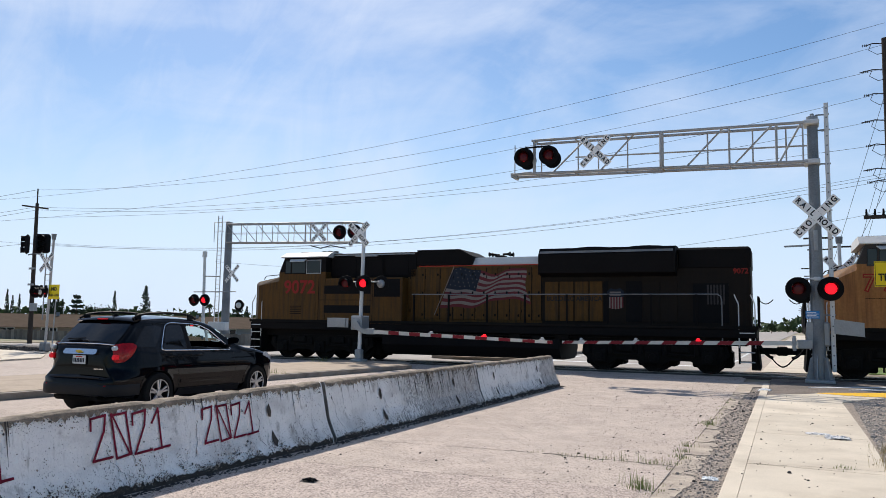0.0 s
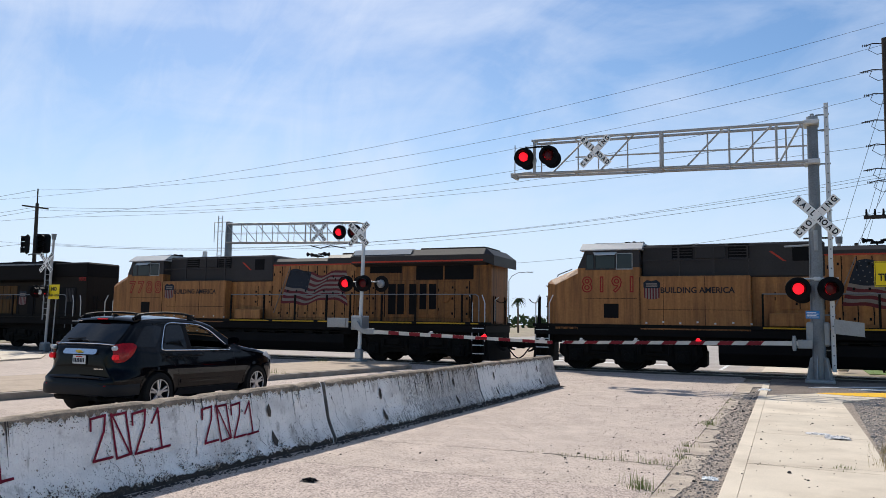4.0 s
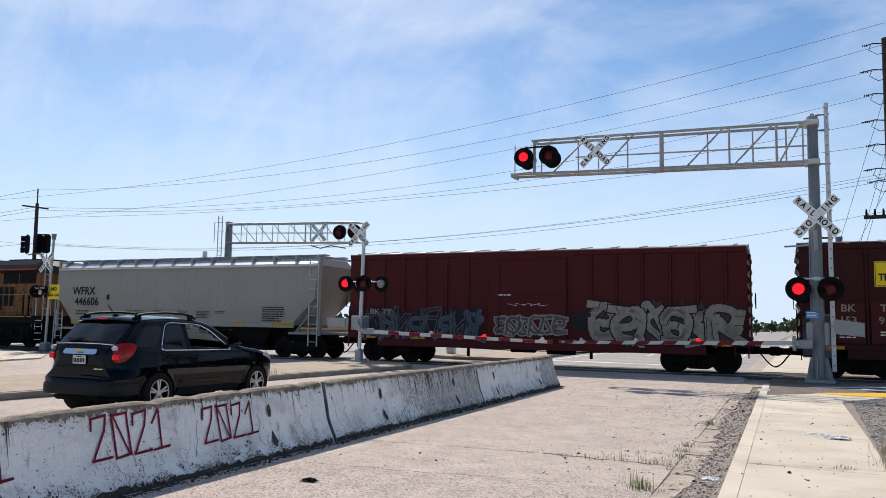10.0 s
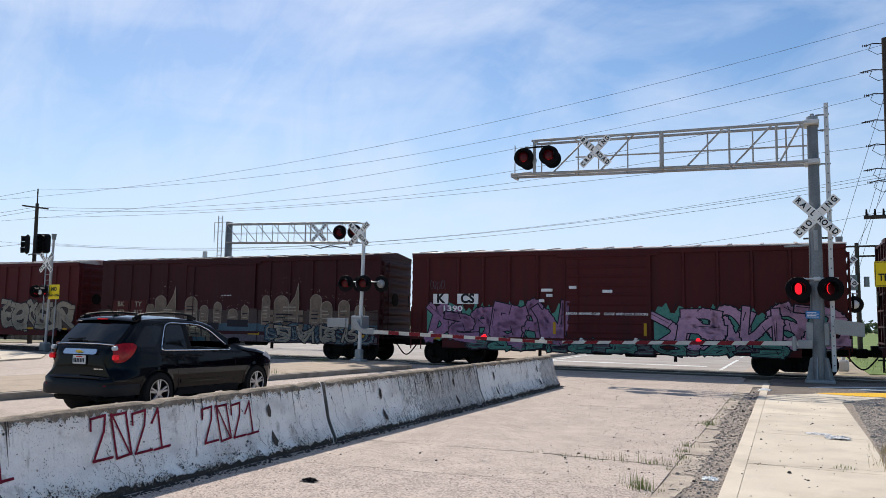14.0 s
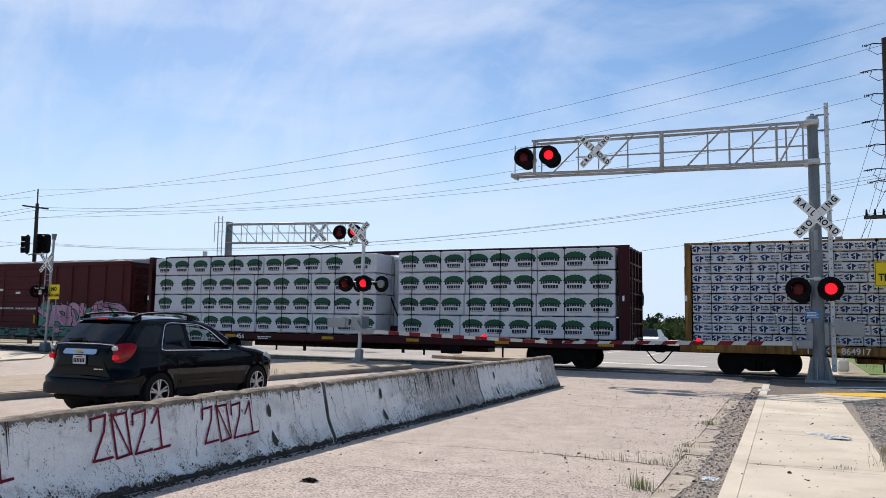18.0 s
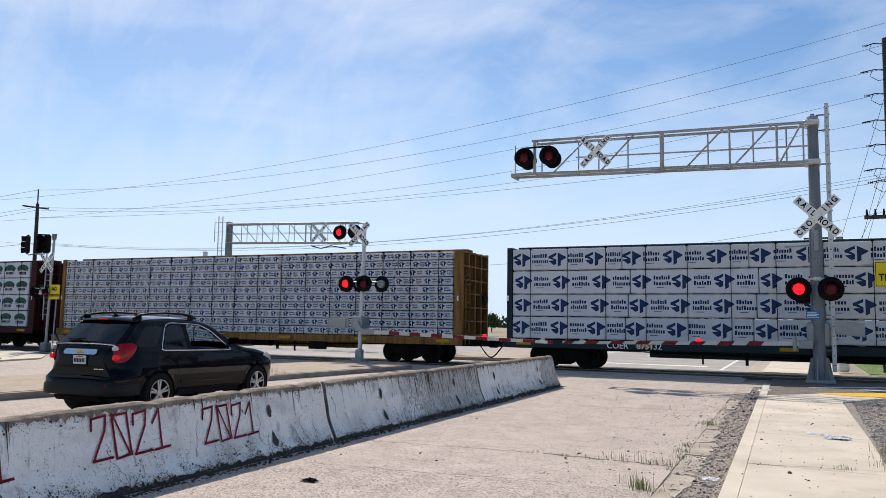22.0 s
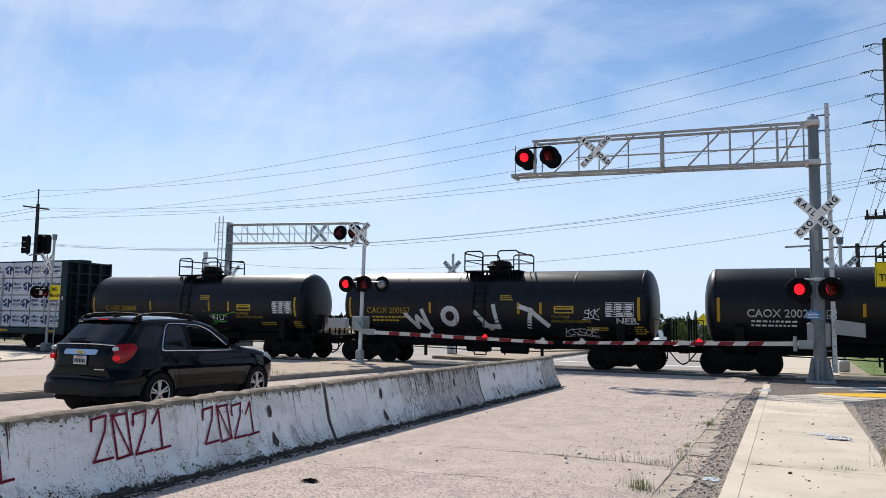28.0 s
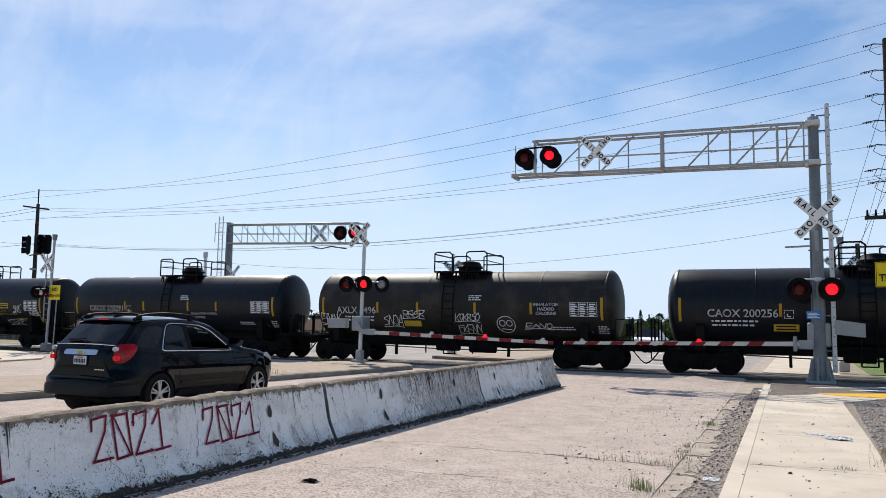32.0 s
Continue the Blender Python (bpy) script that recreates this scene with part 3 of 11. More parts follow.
def cracks():
    rng = random.Random(2)
    def crack(x0, y0, x1, y1, w):
        n = max(4, int(math.hypot(x1 - x0, y1 - y0) / 0.12))
        m = Mesh()
        last = None
        for k in range(n + 1):
            u = k / n
            p = (x0 + (x1 - x0) * u + rng.uniform(-0.03, 0.03), y0 + (y1 - y0) * u + rng.uniform(-0.04, 0.04))
            ww = w * rng.uniform(0.4, 1.2)
            if last:
                m.face([(last[0], last[1] - last[2], 0.004), (p[0], p[1] - ww, 0.004), (p[0], p[1] + ww, 0.004), (last[0], last[1] + last[2], 0.004)])
            last = (p[0], p[1], ww)
        solid("road_crack", m, BARRIER_STREAK, "dark crack across the asphalt", kind="structure")
    crack(-5.75, 9.45, -3.2, 9.69, 0.008)
    crack(-3.2, 9.69, -1.55, 9.62, 0.016)
    crack(-5.42, 7.66, -4.29, 7.76, 0.007)
    crack(-4.29, 7.76, -2.45, 8.04, 0.007)
    crack(-5.9, 15.5, -1.75, 16.2, 0.012)
    crack(-6.1, 25.6, -2.2, 26.3, 0.02)
    crack(0.75, 10.55, -0.7, 10.32, 0.012)


cracks()


def road_patch():
    """Older, darker asphalt on the near side of the long crack, with a ragged edge."""
    rng = random.Random(6)
    edge = [(-5.75, 7.56), (-4.29, 7.76), (-3.31, 7.92), (-2.45, 8.04), (-1.5, 8.09)]
    pts = [(rx(-1.55, -6), -6), (-5.6, -6)]
    for (xa, ya), (xb, yb) in zip(edge, edge[1:]):
        for k in range(8):
            u = k / 8
            pts.append((xa + (xb - xa) * u + rng.uniform(-0.02, 0.02), ya + (yb - ya) * u + rng.uniform(-0.03, 0.03)))
    slab("road_patch", [pts[0]] + pts[1:], -0.02, 0.0025, ASPHALT_PATCH, "older darker asphalt on the near part of the road")


road_patch()

# median with kerb, left of the waiting car
med = [(-13.0, 24.6), (-13.2, 21.6), (-13.55, 17.3), (-14.4, 11.0), (-15.0, 5.0), (-16.0, -12), (-20.0, -12), (-19.2, 5), (-18.75, 12.9), (-17.6, 20), (-16.9, 25.6), (-15.4, 26.3), (-13.9, 25.9)]
slab("median_kerb", med, -0.05, 0.14, KERB, "grimy concrete kerb of the median")
slab("median", [(p[0] + (0.18 if p[0] < -16.5 else -0.18), p[1] - (0.15 if p[1] > 25 else 0)) for p in med], 0.1, 0.15, PAVER, "dusty tan paved median")
isl = [(-14.9, 32.2), (-11.6, 32.4), (-11.9, 38.0), (-12.5, 60), (-13.2, 90), (-16.5, 90), (-16.8, 60), (-16.6, 38), (-16.3, 32.8)]
slab("far_median_kerb", isl, -0.05, 0.14, KERB, "concrete kerb of the median beyond the tracks")
slab("far_median", [(p[0] + (0.18 if p[0] < -14 else -0.18), p[1]) for p in isl], 0.1, 0.15, PAVER, "dusty paved median beyond the tracks")
# left-hand pavement and kerb
slab("stone_shoulder", [(-30.2, 20.6), (-31.5, 24.0), (-36, 26.6), (-46, 27.4), (-70, 27.4), (-70, 24), (-44, 24), (-34, 22.4)], -0.05, 0.03, BALLAST, "dark crushed stone beside the tracks")
slab("left_kerb", [(-26.9, 18.2), (-28.0, 19.3), (-33, 22.0), (-44, 23.8), (-70, 23.9), (-70, 25.1), (-44, 25.0), (-34, 24.2), (-29.5, 22.3), (-27.5, 20.6)], -0.05, 0.06, CONCRETE, "pale concrete kerb strip by the tracks")
slab("left_pavement_near", [(-30.2, 20.5), (-34, 22.3), (-44, 23.9), (-70, 23.9), (-70, -12), (-26.2, -12), (-27, 18.2)], -0.05, 0.03, ASPHALT, "side pavement along the road")

# markings beyond the rails
for k, (xa, ya, xb, yb) in enumerate([(-3.3, 32.0, -3.5, 42.5), (-3.6, 46, -3.8, 56), (-8.4, 44, -8.7, 50), (-8.9, 54, -9.2, 62), (-11.2, 33.4, -11.5, 60)]):
    slab("lane_line", [(xa, ya), (xb, yb), (xb + 0.14, yb), (xa + 0.14, ya)], -0.02, 0.005, WHITE_LINE, "white lane line")
slab("stop_line", [(-12.0, 34.4), (-12.0, 35.0), (-4.0, 34.6), (-4.0, 34.0)], -0.02, 0.005, WHITE_LINE, "worn white stop line")
slab("far_pavement", [(-1.7, 31.4), (0.9, 31.3), (0.6, 60), (-0.6, 200), (-3.2, 200), (-2.0, 60)], -0.05, 0.03, CONCRETE, "tan concrete pavement beyond the tracks")
slab("far_gutter", [(-2.3, 31.3), (-1.7, 31.3), (-2.0, 60), (-3.2, 200), (-3.8, 200), (-2.6, 60)], -0.05, 0.01, GUTTER, "gutter beyond the tracks")
slab("field", [(2.0, 33.8), (200, 30), (400, 300), (-1.5, 420)], -0.05, -0.03, FIELD, "green weedy field beyond the tracks")
slab("field_left", [(-47, 33), (-300, 30), (-300, 200), (-37, 130), (-42, 60)], -0.05, -0.03, DIRT, "dusty lot beyond the tracks")


# ---- track
def track():
    """Two rails on timber sleepers in ballast, boarded flush at the crossing."""
    bed = Mesh()
    for x0, x1 in ((-400, -46), (2.6, 400)):
        bed.prism([(26.9, -0.06), (27.7, 0.02), (31.4, 0.02), (32.3, -0.06)], x0, x1, "x")
    solid("ballast", bed, BALLAST, "crushed grey stone ballast under the track", kind="structure", at=TRACK_AT)
    rail = [(-0.07, -0.12), (0.07, -0.12), (0.065, -0.1), (0.012, -0.085), (0.012, -0.03), (0.036, -0.02), (0.036, 0.012), (0.03, 0.018), (-0.03, 0.018), (-0.036, 0.012), (-0.036, -0.02), (-0.012, -0.03), (-0.012, -0.085), (-0.065, -0.1)]
    for y in (TRACK - 0.7525, TRACK + 0.7525):
        m = Mesh().prism([(y + a, b + 0.0) for a, b in rail], -400, 400, "x")
        solid("rail", m, STEEL_RAIL, "worn steel rail of the main track", "rail", group="rails of the track", at=TRACK_AT)
    solid("crossing_surface", Mesh().box(-46, 2.5, 27.75, 28.62, -0.06, 0.004).box(-46, 2.5, 28.92, 30.18, -0.06, 0.004).box(-46, 2.5, 30.4, 31.2, -0.06, 0.004), BARRIER_STREAK, "dark rubber crossing panels between the rails", kind="structure", at=TRACK_AT)
    tie = Mesh().box(-0.11, 0.11, -1.3, 1.3, -0.06, 0.035, 0.012).data("sleeper", WOOD_POLE)
    for k in range(70):
        x = -47 - k * 0.55 if k < 45 else 3 + (k - 45) * 0.55
        ob = solid("sleeper", tie, WOOD_POLE, "dark timber sleeper in the ballast", "sleeper", group="sleepers under the rails")
        ob.matrix_basis = TRACK_AT @ pose(x, TRACK, 0, 0, 0, random.uniform(-1, 1))


track()


def scatter(name, label, region, n, sizes, material, seed, z=0.0, category="gravel"):
    """Loose stones strewn over a stretch of ground, one mesh."""
    rng = random.Random(seed)
    m = Mesh()
    for k in range(n):
        x, y = region(rng)
        s = rng.uniform(*sizes) * (2 if rng.random() < 0.06 else 1)
        a = rng.uniform(0, 6.28)
        pts = []
        for j in range(5):
            t = a + j * 1.2566
            q = s * rng.uniform(0.7, 1.15)
            pts.append((x + q * math.cos(t), y + q * math.sin(t), z))
        h_ = s * rng.uniform(0.4, 0.85)
        top = [(x + (p[0] - x) * 0.55, y + (p[1] - y) * 0.55, z + h_) for p in pts]
        m.hull(pts + top, [(j, (j + 1) % 5, 5 + (j + 1) % 5, 5 + j) for j in range(5)] + [(5, 6, 7, 8, 9)])
    return solid(name, m, material, label, category, "stuff")


def strip(x0, x1, y0, y1, bias=1.0):
    def pick(rng):
        y = y0 + (y1 - y0) * rng.random() ** bias
        return rx(x0, y) + (x1 - x0) * rng.random(), y
    return pick


STONE = mat("grey_stone", (0.31, 0.27, 0.235), 0.95, 0, 0.3, 8, 30, 0.4)
STONE_DARK = mat("dark_stone", (0.06, 0.052, 0.047), 0.95, 0, 0.3, 8, 30, 0.4)
STONE_PALE = mat("pale_stone", (0.5, 0.43, 0.36), 0.95, 0, 0.3, 8, 30, 0.4)
scatter("gravel_stones", "loose grey gravel in the gutter strip", strip(-1.42, -0.9, 5, 25, 1.5), 5200, (0.006, 0.017), STONE, 1, -0.014)
scatter("dark_gravel", "dark gravel in the gutter strip", strip(-1.3, -0.9, 5, 25, 1.5), 500, (0.006, 0.02), STONE_DARK, 2, -0.014)
scatter("side_gravel", "loose gravel beside the pavement", lambda r: (0.82 + 3.5 * r.random() ** 1.3, 10 + 12.4 * r.random()), 8000, (0.009, 0.024), STONE, 3, -0.018)
scatter("side_gravel_pale", "pale gravel beside the pavement", lambda r: (0.82 + 3.5 * r.random() ** 1.3, 10 + 12.4 * r.random()), 6000, (0.009, 0.024), STONE_PALE, 13, -0.018)
scatter("road_grit", "dark grit strewn over the road", strip(-5.9, -1.5, 4, 25, 0.8), 1300, (0.003, 0.010), STONE_DARK, 4)
scatter("road_grit_edge", "grit gathered at the road edge", strip(-2.9, -1.5, 8, 24), 420, (0.004, 0.013), STONE_DARK, 6)
scatter("road_grit_pale", "pale grit on the road", strip(-5.9, -1.5, 4, 25), 300, (0.004, 0.012), STONE_PALE, 7)
scatter("pavement_grit", "dark specks on the pavement", lambda r: (-0.8 + 1.5 * r.random(), 6 + 16 * r.random()), 160, (0.005, 0.014), STONE_DARK, 8, 0.004)
scatter("barrier_debris", "dark dirt and debris along the barrier's foot", lambda r: ((lambda y: (-5.93 - 0.0225 * (y - 9.06) + abs(r.gauss(0, 0.06)), y))(4 + 16.5 * r.random())), 2000, (0.005, 0.02), STONE_DARK, 9)
scatter("shoulder_stones", "loose dark stones on the shoulder by the tracks", lambda r: (-62 + 29 * r.random(), 24.6 + 2.7 * r.random()), 4000, (0.03, 0.07), STONE_DARK, 31, 0.03)
scatter("ballast_stones", "loose ballast stones along the track", lambda r: (lambda x: (x, 27.0 + 0.035 * (x + 5) + 5 * r.random()))(-47 - 60 * r.random() if r.random() < 0.6 else 2.8 + 14 * r.random()), 6000, (0.03, 0.055), STONE, 10, 0.0)


# ---- concrete barrier
def barrier_profile():
    half = [(0.305, 0.0), (0.305, 0.04), (0.3, 0.075), (0.262, 0.14), (0.225, 0.22), (0.19, 0.3), (0.175, 0.36), (0.155, 0.45), (0.133, 0.55), (0.112, 0.65), (0.092, 0.74), (0.075, 0.795), (0.05, 0.812)]
    return half + [(-x, z) for x, z in reversed(half)]


def face_x(z):
    pr = barrier_profile()[:13]
    for (xa, za), (xb, zb) in zip(pr, pr[1:]):
        if za <= z <= zb:
            return xa + (xb - xa) * (z - za) / max(zb - za, 1e-6)
    return 0.08


BARRIER_AT = Matrix.Translation((-6.285, 9.06, 0)) @ pose(0, 0, 0, 0, 0, 1.289)


def barriers():
    pr = barrier_profile()
    n = len(pr)
    for i, (y0, y1) in enumerate(((-8.6, -5.77), (-5.69, -0.05), (0.03, 5.71), (5.77, 11.4))):
        m = Mesh()
        k = 200
        vs = []
        for j in range(k + 1):
            y = y0 + (y1 - y0) * j / k
            e = min(j, k - j)
            for x, z in pr:
                q = noise.noise((x * 5 + i * 7, y * 5, z * 5)) * 0.006 + noise.noise((x * 18, y * 18, z * 18)) * 0.004
                chip = max(0.0, noise.noise((y * 3.1 + i * 3, 4.2, z)) - 0.15) * 0.05 if z > 0.77 else 0
                end = (0.02 if e == 0 else 0.0) + (0.16 * (0.35 - z) if i == 3 and j > k - 1 and z < 0.35 else 0)
                vs.append((x + (q if x > 0 else -q), y + (end if j == k else (0.015 if j == 0 else 0)), max(0.0, z - chip + (q if z > 0.05 else 0))))
        fs = []
        for j in range(k):
            for a in range(n - 1):
                fs.append((j * n + a, (j + 1) * n + a, (j + 1) * n + a + 1, j * n + a + 1))
        fs += [tuple(range(n)), tuple(range(k * n, (k + 1) * n))[::-1]]
        # the paint has worn off a long stretch of the third length and the end of the last
        def worn(f):
            y, z = (vs[f[0]][1] + vs[f[1]][1]) / 2, (vs[f[1]][2] + vs[f[2]][2]) / 2
            q = 0.35 * noise.noise((y * 1.5, z * 4, 5)) + 0.25 * noise.noise((y * 7, z * 9, 5))
            return i == 2 and y > 2.75 - 0.9 * max(0, 0.35 - z) + q or i == 3 and y > 10.1 + q
        m.hull(vs, [f[::-1] for f in fs[:-2] if not worn(f)])
        m.slot = 2
        m.hull(vs, [f[::-1] for f in fs[:-2] if worn(f)])
        m.slot = 1
        m.hull(vs, [f[::-1] for f in fs[-2:]])
        ob = part("concrete_barrier", m, [BARRIER, JOINT, UNPAINTED], None, "", False, BARRIER_AT)
        tagged(ob, ("whitewashed concrete road barrier with red sprayed numbers" if i < 2 else "whitewashed concrete road barrier, stained and chipped"), "barrier", "barriers along the road")
        # lifting slots, and three-cornered pockets broken at the foot below them
        for f in ((0.13, 0.78) if i == 1 else (0.27, 0.78) if i == 2 else (0.16, 0.72)):
            y = y0 + (y1 - y0) * f
            for z, ry, rz, foot_ in ((0.54, 0.042, 0.085, False), (0.22, 0.07, 0.09, True)):
                # flat patch: the hollow's shade is put into its dark colour
                h_ = Mesh()
                pts = []
                for t in range(13):
                    a = 2 * math.pi * t / 13
                    q = random.uniform(0.8, 1.15)
                    if foot_:
                        up = (math.sin(a) + 1) / 2
                        pts.append((y + ry * math.cos(a) * q * (1.15 - 0.95 * up) + 0.02 * (1 - up), z + rz * math.sin(a) * q))
                    else:
                        pts.append((y + ry * math.cos(a) * q, z + rz * math.sin(a) * q))
                h_.face([(face_x(zz) + 0.012, yy, zz) for yy, zz in pts])
                part("lifting_hole", h_, BARRIER_STREAK, ob)
        rng = random.Random(40 + i)
        for c in range(60 if i == 2 else 40 if i == 3 else 16):
            y = rng.uniform(y0 + 0.1, y1 - 0.1)
            z1 = 0.79
            if i == 2 and rng.random() < 0.7:
                y = rng.uniform(2.6, 5.5)
            if i == 2 and c < 9:
                y, z1 = 2.85 + 0.13 * c + rng.uniform(-0.03, 0.03), rng.uniform(0.56, 0.66)
            if i == 3 and c > 20:
                z1 = rng.uniform(0.15, 0.4)
            z0 = max(0.06, z1 - rng.uniform(0.1, 0.5 if c >= 9 else 0.25))
            w = rng.uniform(0.004, 0.016)
            kk = 5
            st = Mesh()
            for a in range(kk):
                za, zb = z1 + (z0 - z1) * a / kk, z1 + (z0 - z1) * (a + 1) / kk
                wa, wb = w * (1 - a / kk), w * (1 - (a + 1) / kk) + 0.001
                st.face([(face_x(za) + 0.011, y - wa, za), (face_x(za) + 0.011, y + wa, za), (face_x(zb) + 0.011, y + wb, zb), (face_x(zb) + 0.011, y - wb, zb)])
            part("rain_streak", st, BARRIER_STREAK, ob)
        foot = Mesh()
        a0 = None
        for c in range(181):
            y = y0 + (y1 - y0) * c / 180
            zt = 0.06 + 0.045 * noise.noise((y * 2.3, i, 1)) + 0.04 * noise.noise((y * 9, i, 2)) + 0.05 * noise.noise((y * 31, i, 3))
            zt = max(0.02, zt)
            if a0:
                foot.face([(face_x(0.02) + 0.012, a0[0], 0.0), (face_x(0.02) + 0.012, y, 0.0), (face_x(zt) + 0.012, y, zt), (face_x(a0[1]) + 0.012, a0[0], a0[1])])
            a0 = (y, zt)
        part("damp_foot", foot, BARRIER_STREAK, ob, "dirty dark foot")
        cap, a0 = Mesh(), None
        for c in range(241):
            y = y0 + 0.02 + (y1 - y0 - 0.04) * c / 240
            zt = 0.785 - max(0.006, 0.03 + 0.04 * noise.noise((y * 2.1, i, 7)) + 0.055 * noise.noise((y * 11, i, 8)) + 0.06 * noise.noise((y * 33, i, 9)))
            chip = max(0.0, noise.noise((y * 3.1 + i * 3, 4.2, 0.812)) - 0.15) * 0.05
            if a0:
                zc, zd = 0.822 - a0[2], 0.822 - chip
                cap.face([(face_x(a0[1]) + 0.011, a0[0], a0[1]), (face_x(zt) + 0.011, y, zt), (0.086, y, zd - 0.02), (0.086, a0[0], zc - 0.02)])
                cap.face([(0.086, a0[0], zc - 0.02), (0.086, y, zd - 0.02), (0.05, y, zd), (0.05, a0[0], zc)])
                cap.face([(0.05, a0[0], zc), (0.05, y, zd), (-0.06, y, zd), (-0.06, a0[0], zc)])
            a0 = (y, zt, chip)
        part("weathered_top", cap, BARE, ob, "bald brown-grey top edge")
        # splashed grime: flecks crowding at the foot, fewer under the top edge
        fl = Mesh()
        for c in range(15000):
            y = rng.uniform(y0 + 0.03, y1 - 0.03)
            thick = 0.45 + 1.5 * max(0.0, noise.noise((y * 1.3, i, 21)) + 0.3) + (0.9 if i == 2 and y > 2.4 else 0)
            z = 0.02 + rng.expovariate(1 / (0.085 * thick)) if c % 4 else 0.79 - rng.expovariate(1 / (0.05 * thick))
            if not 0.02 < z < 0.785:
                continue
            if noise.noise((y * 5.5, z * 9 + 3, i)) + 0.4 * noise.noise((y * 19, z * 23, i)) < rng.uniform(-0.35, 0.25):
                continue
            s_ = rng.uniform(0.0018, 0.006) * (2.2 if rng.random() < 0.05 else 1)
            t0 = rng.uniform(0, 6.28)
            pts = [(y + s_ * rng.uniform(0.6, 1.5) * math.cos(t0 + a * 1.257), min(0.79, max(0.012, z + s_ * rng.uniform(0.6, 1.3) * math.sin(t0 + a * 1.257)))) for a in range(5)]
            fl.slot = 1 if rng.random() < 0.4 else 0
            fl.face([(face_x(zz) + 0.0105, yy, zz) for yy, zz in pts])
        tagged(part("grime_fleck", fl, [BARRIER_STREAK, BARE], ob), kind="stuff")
        # flakes of paint and of bare concrete along the ragged edge of the worn stretch
        if i == 2:
            fk = Mesh()
            for c in range(900):
                z = rng.uniform(0.05, 0.76)
                y = 2.75 - 0.9 * max(0, 0.35 - z) + 0.35 * noise.noise((2.6 * 1.5, z * 4, 5)) + rng.gauss(0, 0.2)
                w, h_ = rng.uniform(0.006, 0.03), rng.uniform(0.015, 0.06)
                t0 = rng.uniform(0, 6.28)
                pts = [(y + w * rng.uniform(0.5, 1.3) * math.cos(t0 + a * 1.047), min(0.78, max(0.03, z + h_ * rng.uniform(0.5, 1.3) * math.sin(t0 + a * 1.047)))) for a in range(6)]
                fk.slot = c % 2
                fk.face([(face_x(zz) + 0.0102, yy, zz) for yy, zz in pts])
            tagged(part("paint_flake", fk, [UNPAINTED, BARRIER], ob), kind="stuff")
        for c in range(7):
            y, z = rng.uniform(y0 + 0.2, y1 - 0.2), rng.uniform(0.05, 0.2)
            cr, k_ = Mesh(), rng.randint(6, 14)
            for a in range(k_):
                yb, zb = y + rng.uniform(-0.045, 0.03), min(0.78, z + rng.uniform(0.01, 0.05))
                w = 0.0028
                cr.face([(face_x(z) + 0.0115, y - w, z), (face_x(z) + 0.0115, y + w, z), (face_x(zb) + 0.0115, yb + w, zb), (face_x(zb) + 0.0115, yb - w, zb)])
                y, z = yb, zb
            part("crack", cr, BARRIER_STREAK, ob)
        if i == 1:
            spray(ob)


def spray(ob):
    """The number 2021 sprayed twice, and the last stroke of a third."""
    def line(m, pts, w=0.024):
        fine = []
        for a, b in zip(pts, pts[1:]):
            for j in range(5):
                u = j / 5
                fine.append((a[0] + (b[0] - a[0]) * u, a[1] + (b[1] - a[1]) * u))
        fine.append(pts[-1])
        for a, b in zip(fine, fine[1:]):
            dx, dz = b[0] - a[0], b[1] - a[1]
            d = math.hypot(dx, dz) or 1
            ux, uz = dx / d * w / 2, dz / d * w / 2
            q = [(a[0] - ux + uz, a[1] - uz - ux), (b[0] + ux + uz, b[1] + uz - ux), (b[0] + ux - uz, b[1] + uz + ux), (a[0] - ux - uz, a[1] - uz + ux)]
            m.face([(face_x(max(0.001, min(z, 0.8))) + 0.013, y, z) for y, z in q])
    for x0, x1, zb, zt in ((-3.98, -2.98, 0.33, 0.74), (-2.5, -1.53, 0.3, 0.69), (-5.75, -4.75, 0.3, 0.73)):
        w = (x1 - x0) / 4
        d = zt - zb
        m = Mesh()
        for k, t in enumerate("2021"):
            a = x0 + k * w + 0.02
            b = a + w - 0.07
            if t == "2":
                line(m, [(a, zt - 0.12), (a + 0.01, zt - 0.02), (b, zt), (b - 0.03, zt - d * 0.35), (a, zb + 0.01), (b + 0.04, zb + 0.02)])
            elif t == "0":
                line(m, [(a, zt - 0.01), (b, zt), (b + 0.02, zb + 0.02), (a + 0.02, zb), (a, zt)])
                line(m, [(a + 0.01, zt), (b, zb + 0.03)], 0.02)
            else:
                line(m, [(a, zt - 0.13), (a + 0.1, zt), (a + 0.1, zb + 0.02)])
                line(m, [(a, zb + 0.015), (b + 0.03, zb + 0.03)])
        part("sprayed_number", m, SPRAY_RED, ob, "dark red spray-painted 2021")


barriers()

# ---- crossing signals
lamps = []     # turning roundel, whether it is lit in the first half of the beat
# two-faced disc added to imitate flashing: one face lit, one dark
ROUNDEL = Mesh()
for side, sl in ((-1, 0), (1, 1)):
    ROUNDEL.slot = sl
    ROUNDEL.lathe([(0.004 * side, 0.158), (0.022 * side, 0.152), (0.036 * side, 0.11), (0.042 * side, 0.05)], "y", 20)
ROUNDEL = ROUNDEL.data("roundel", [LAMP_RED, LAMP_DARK])


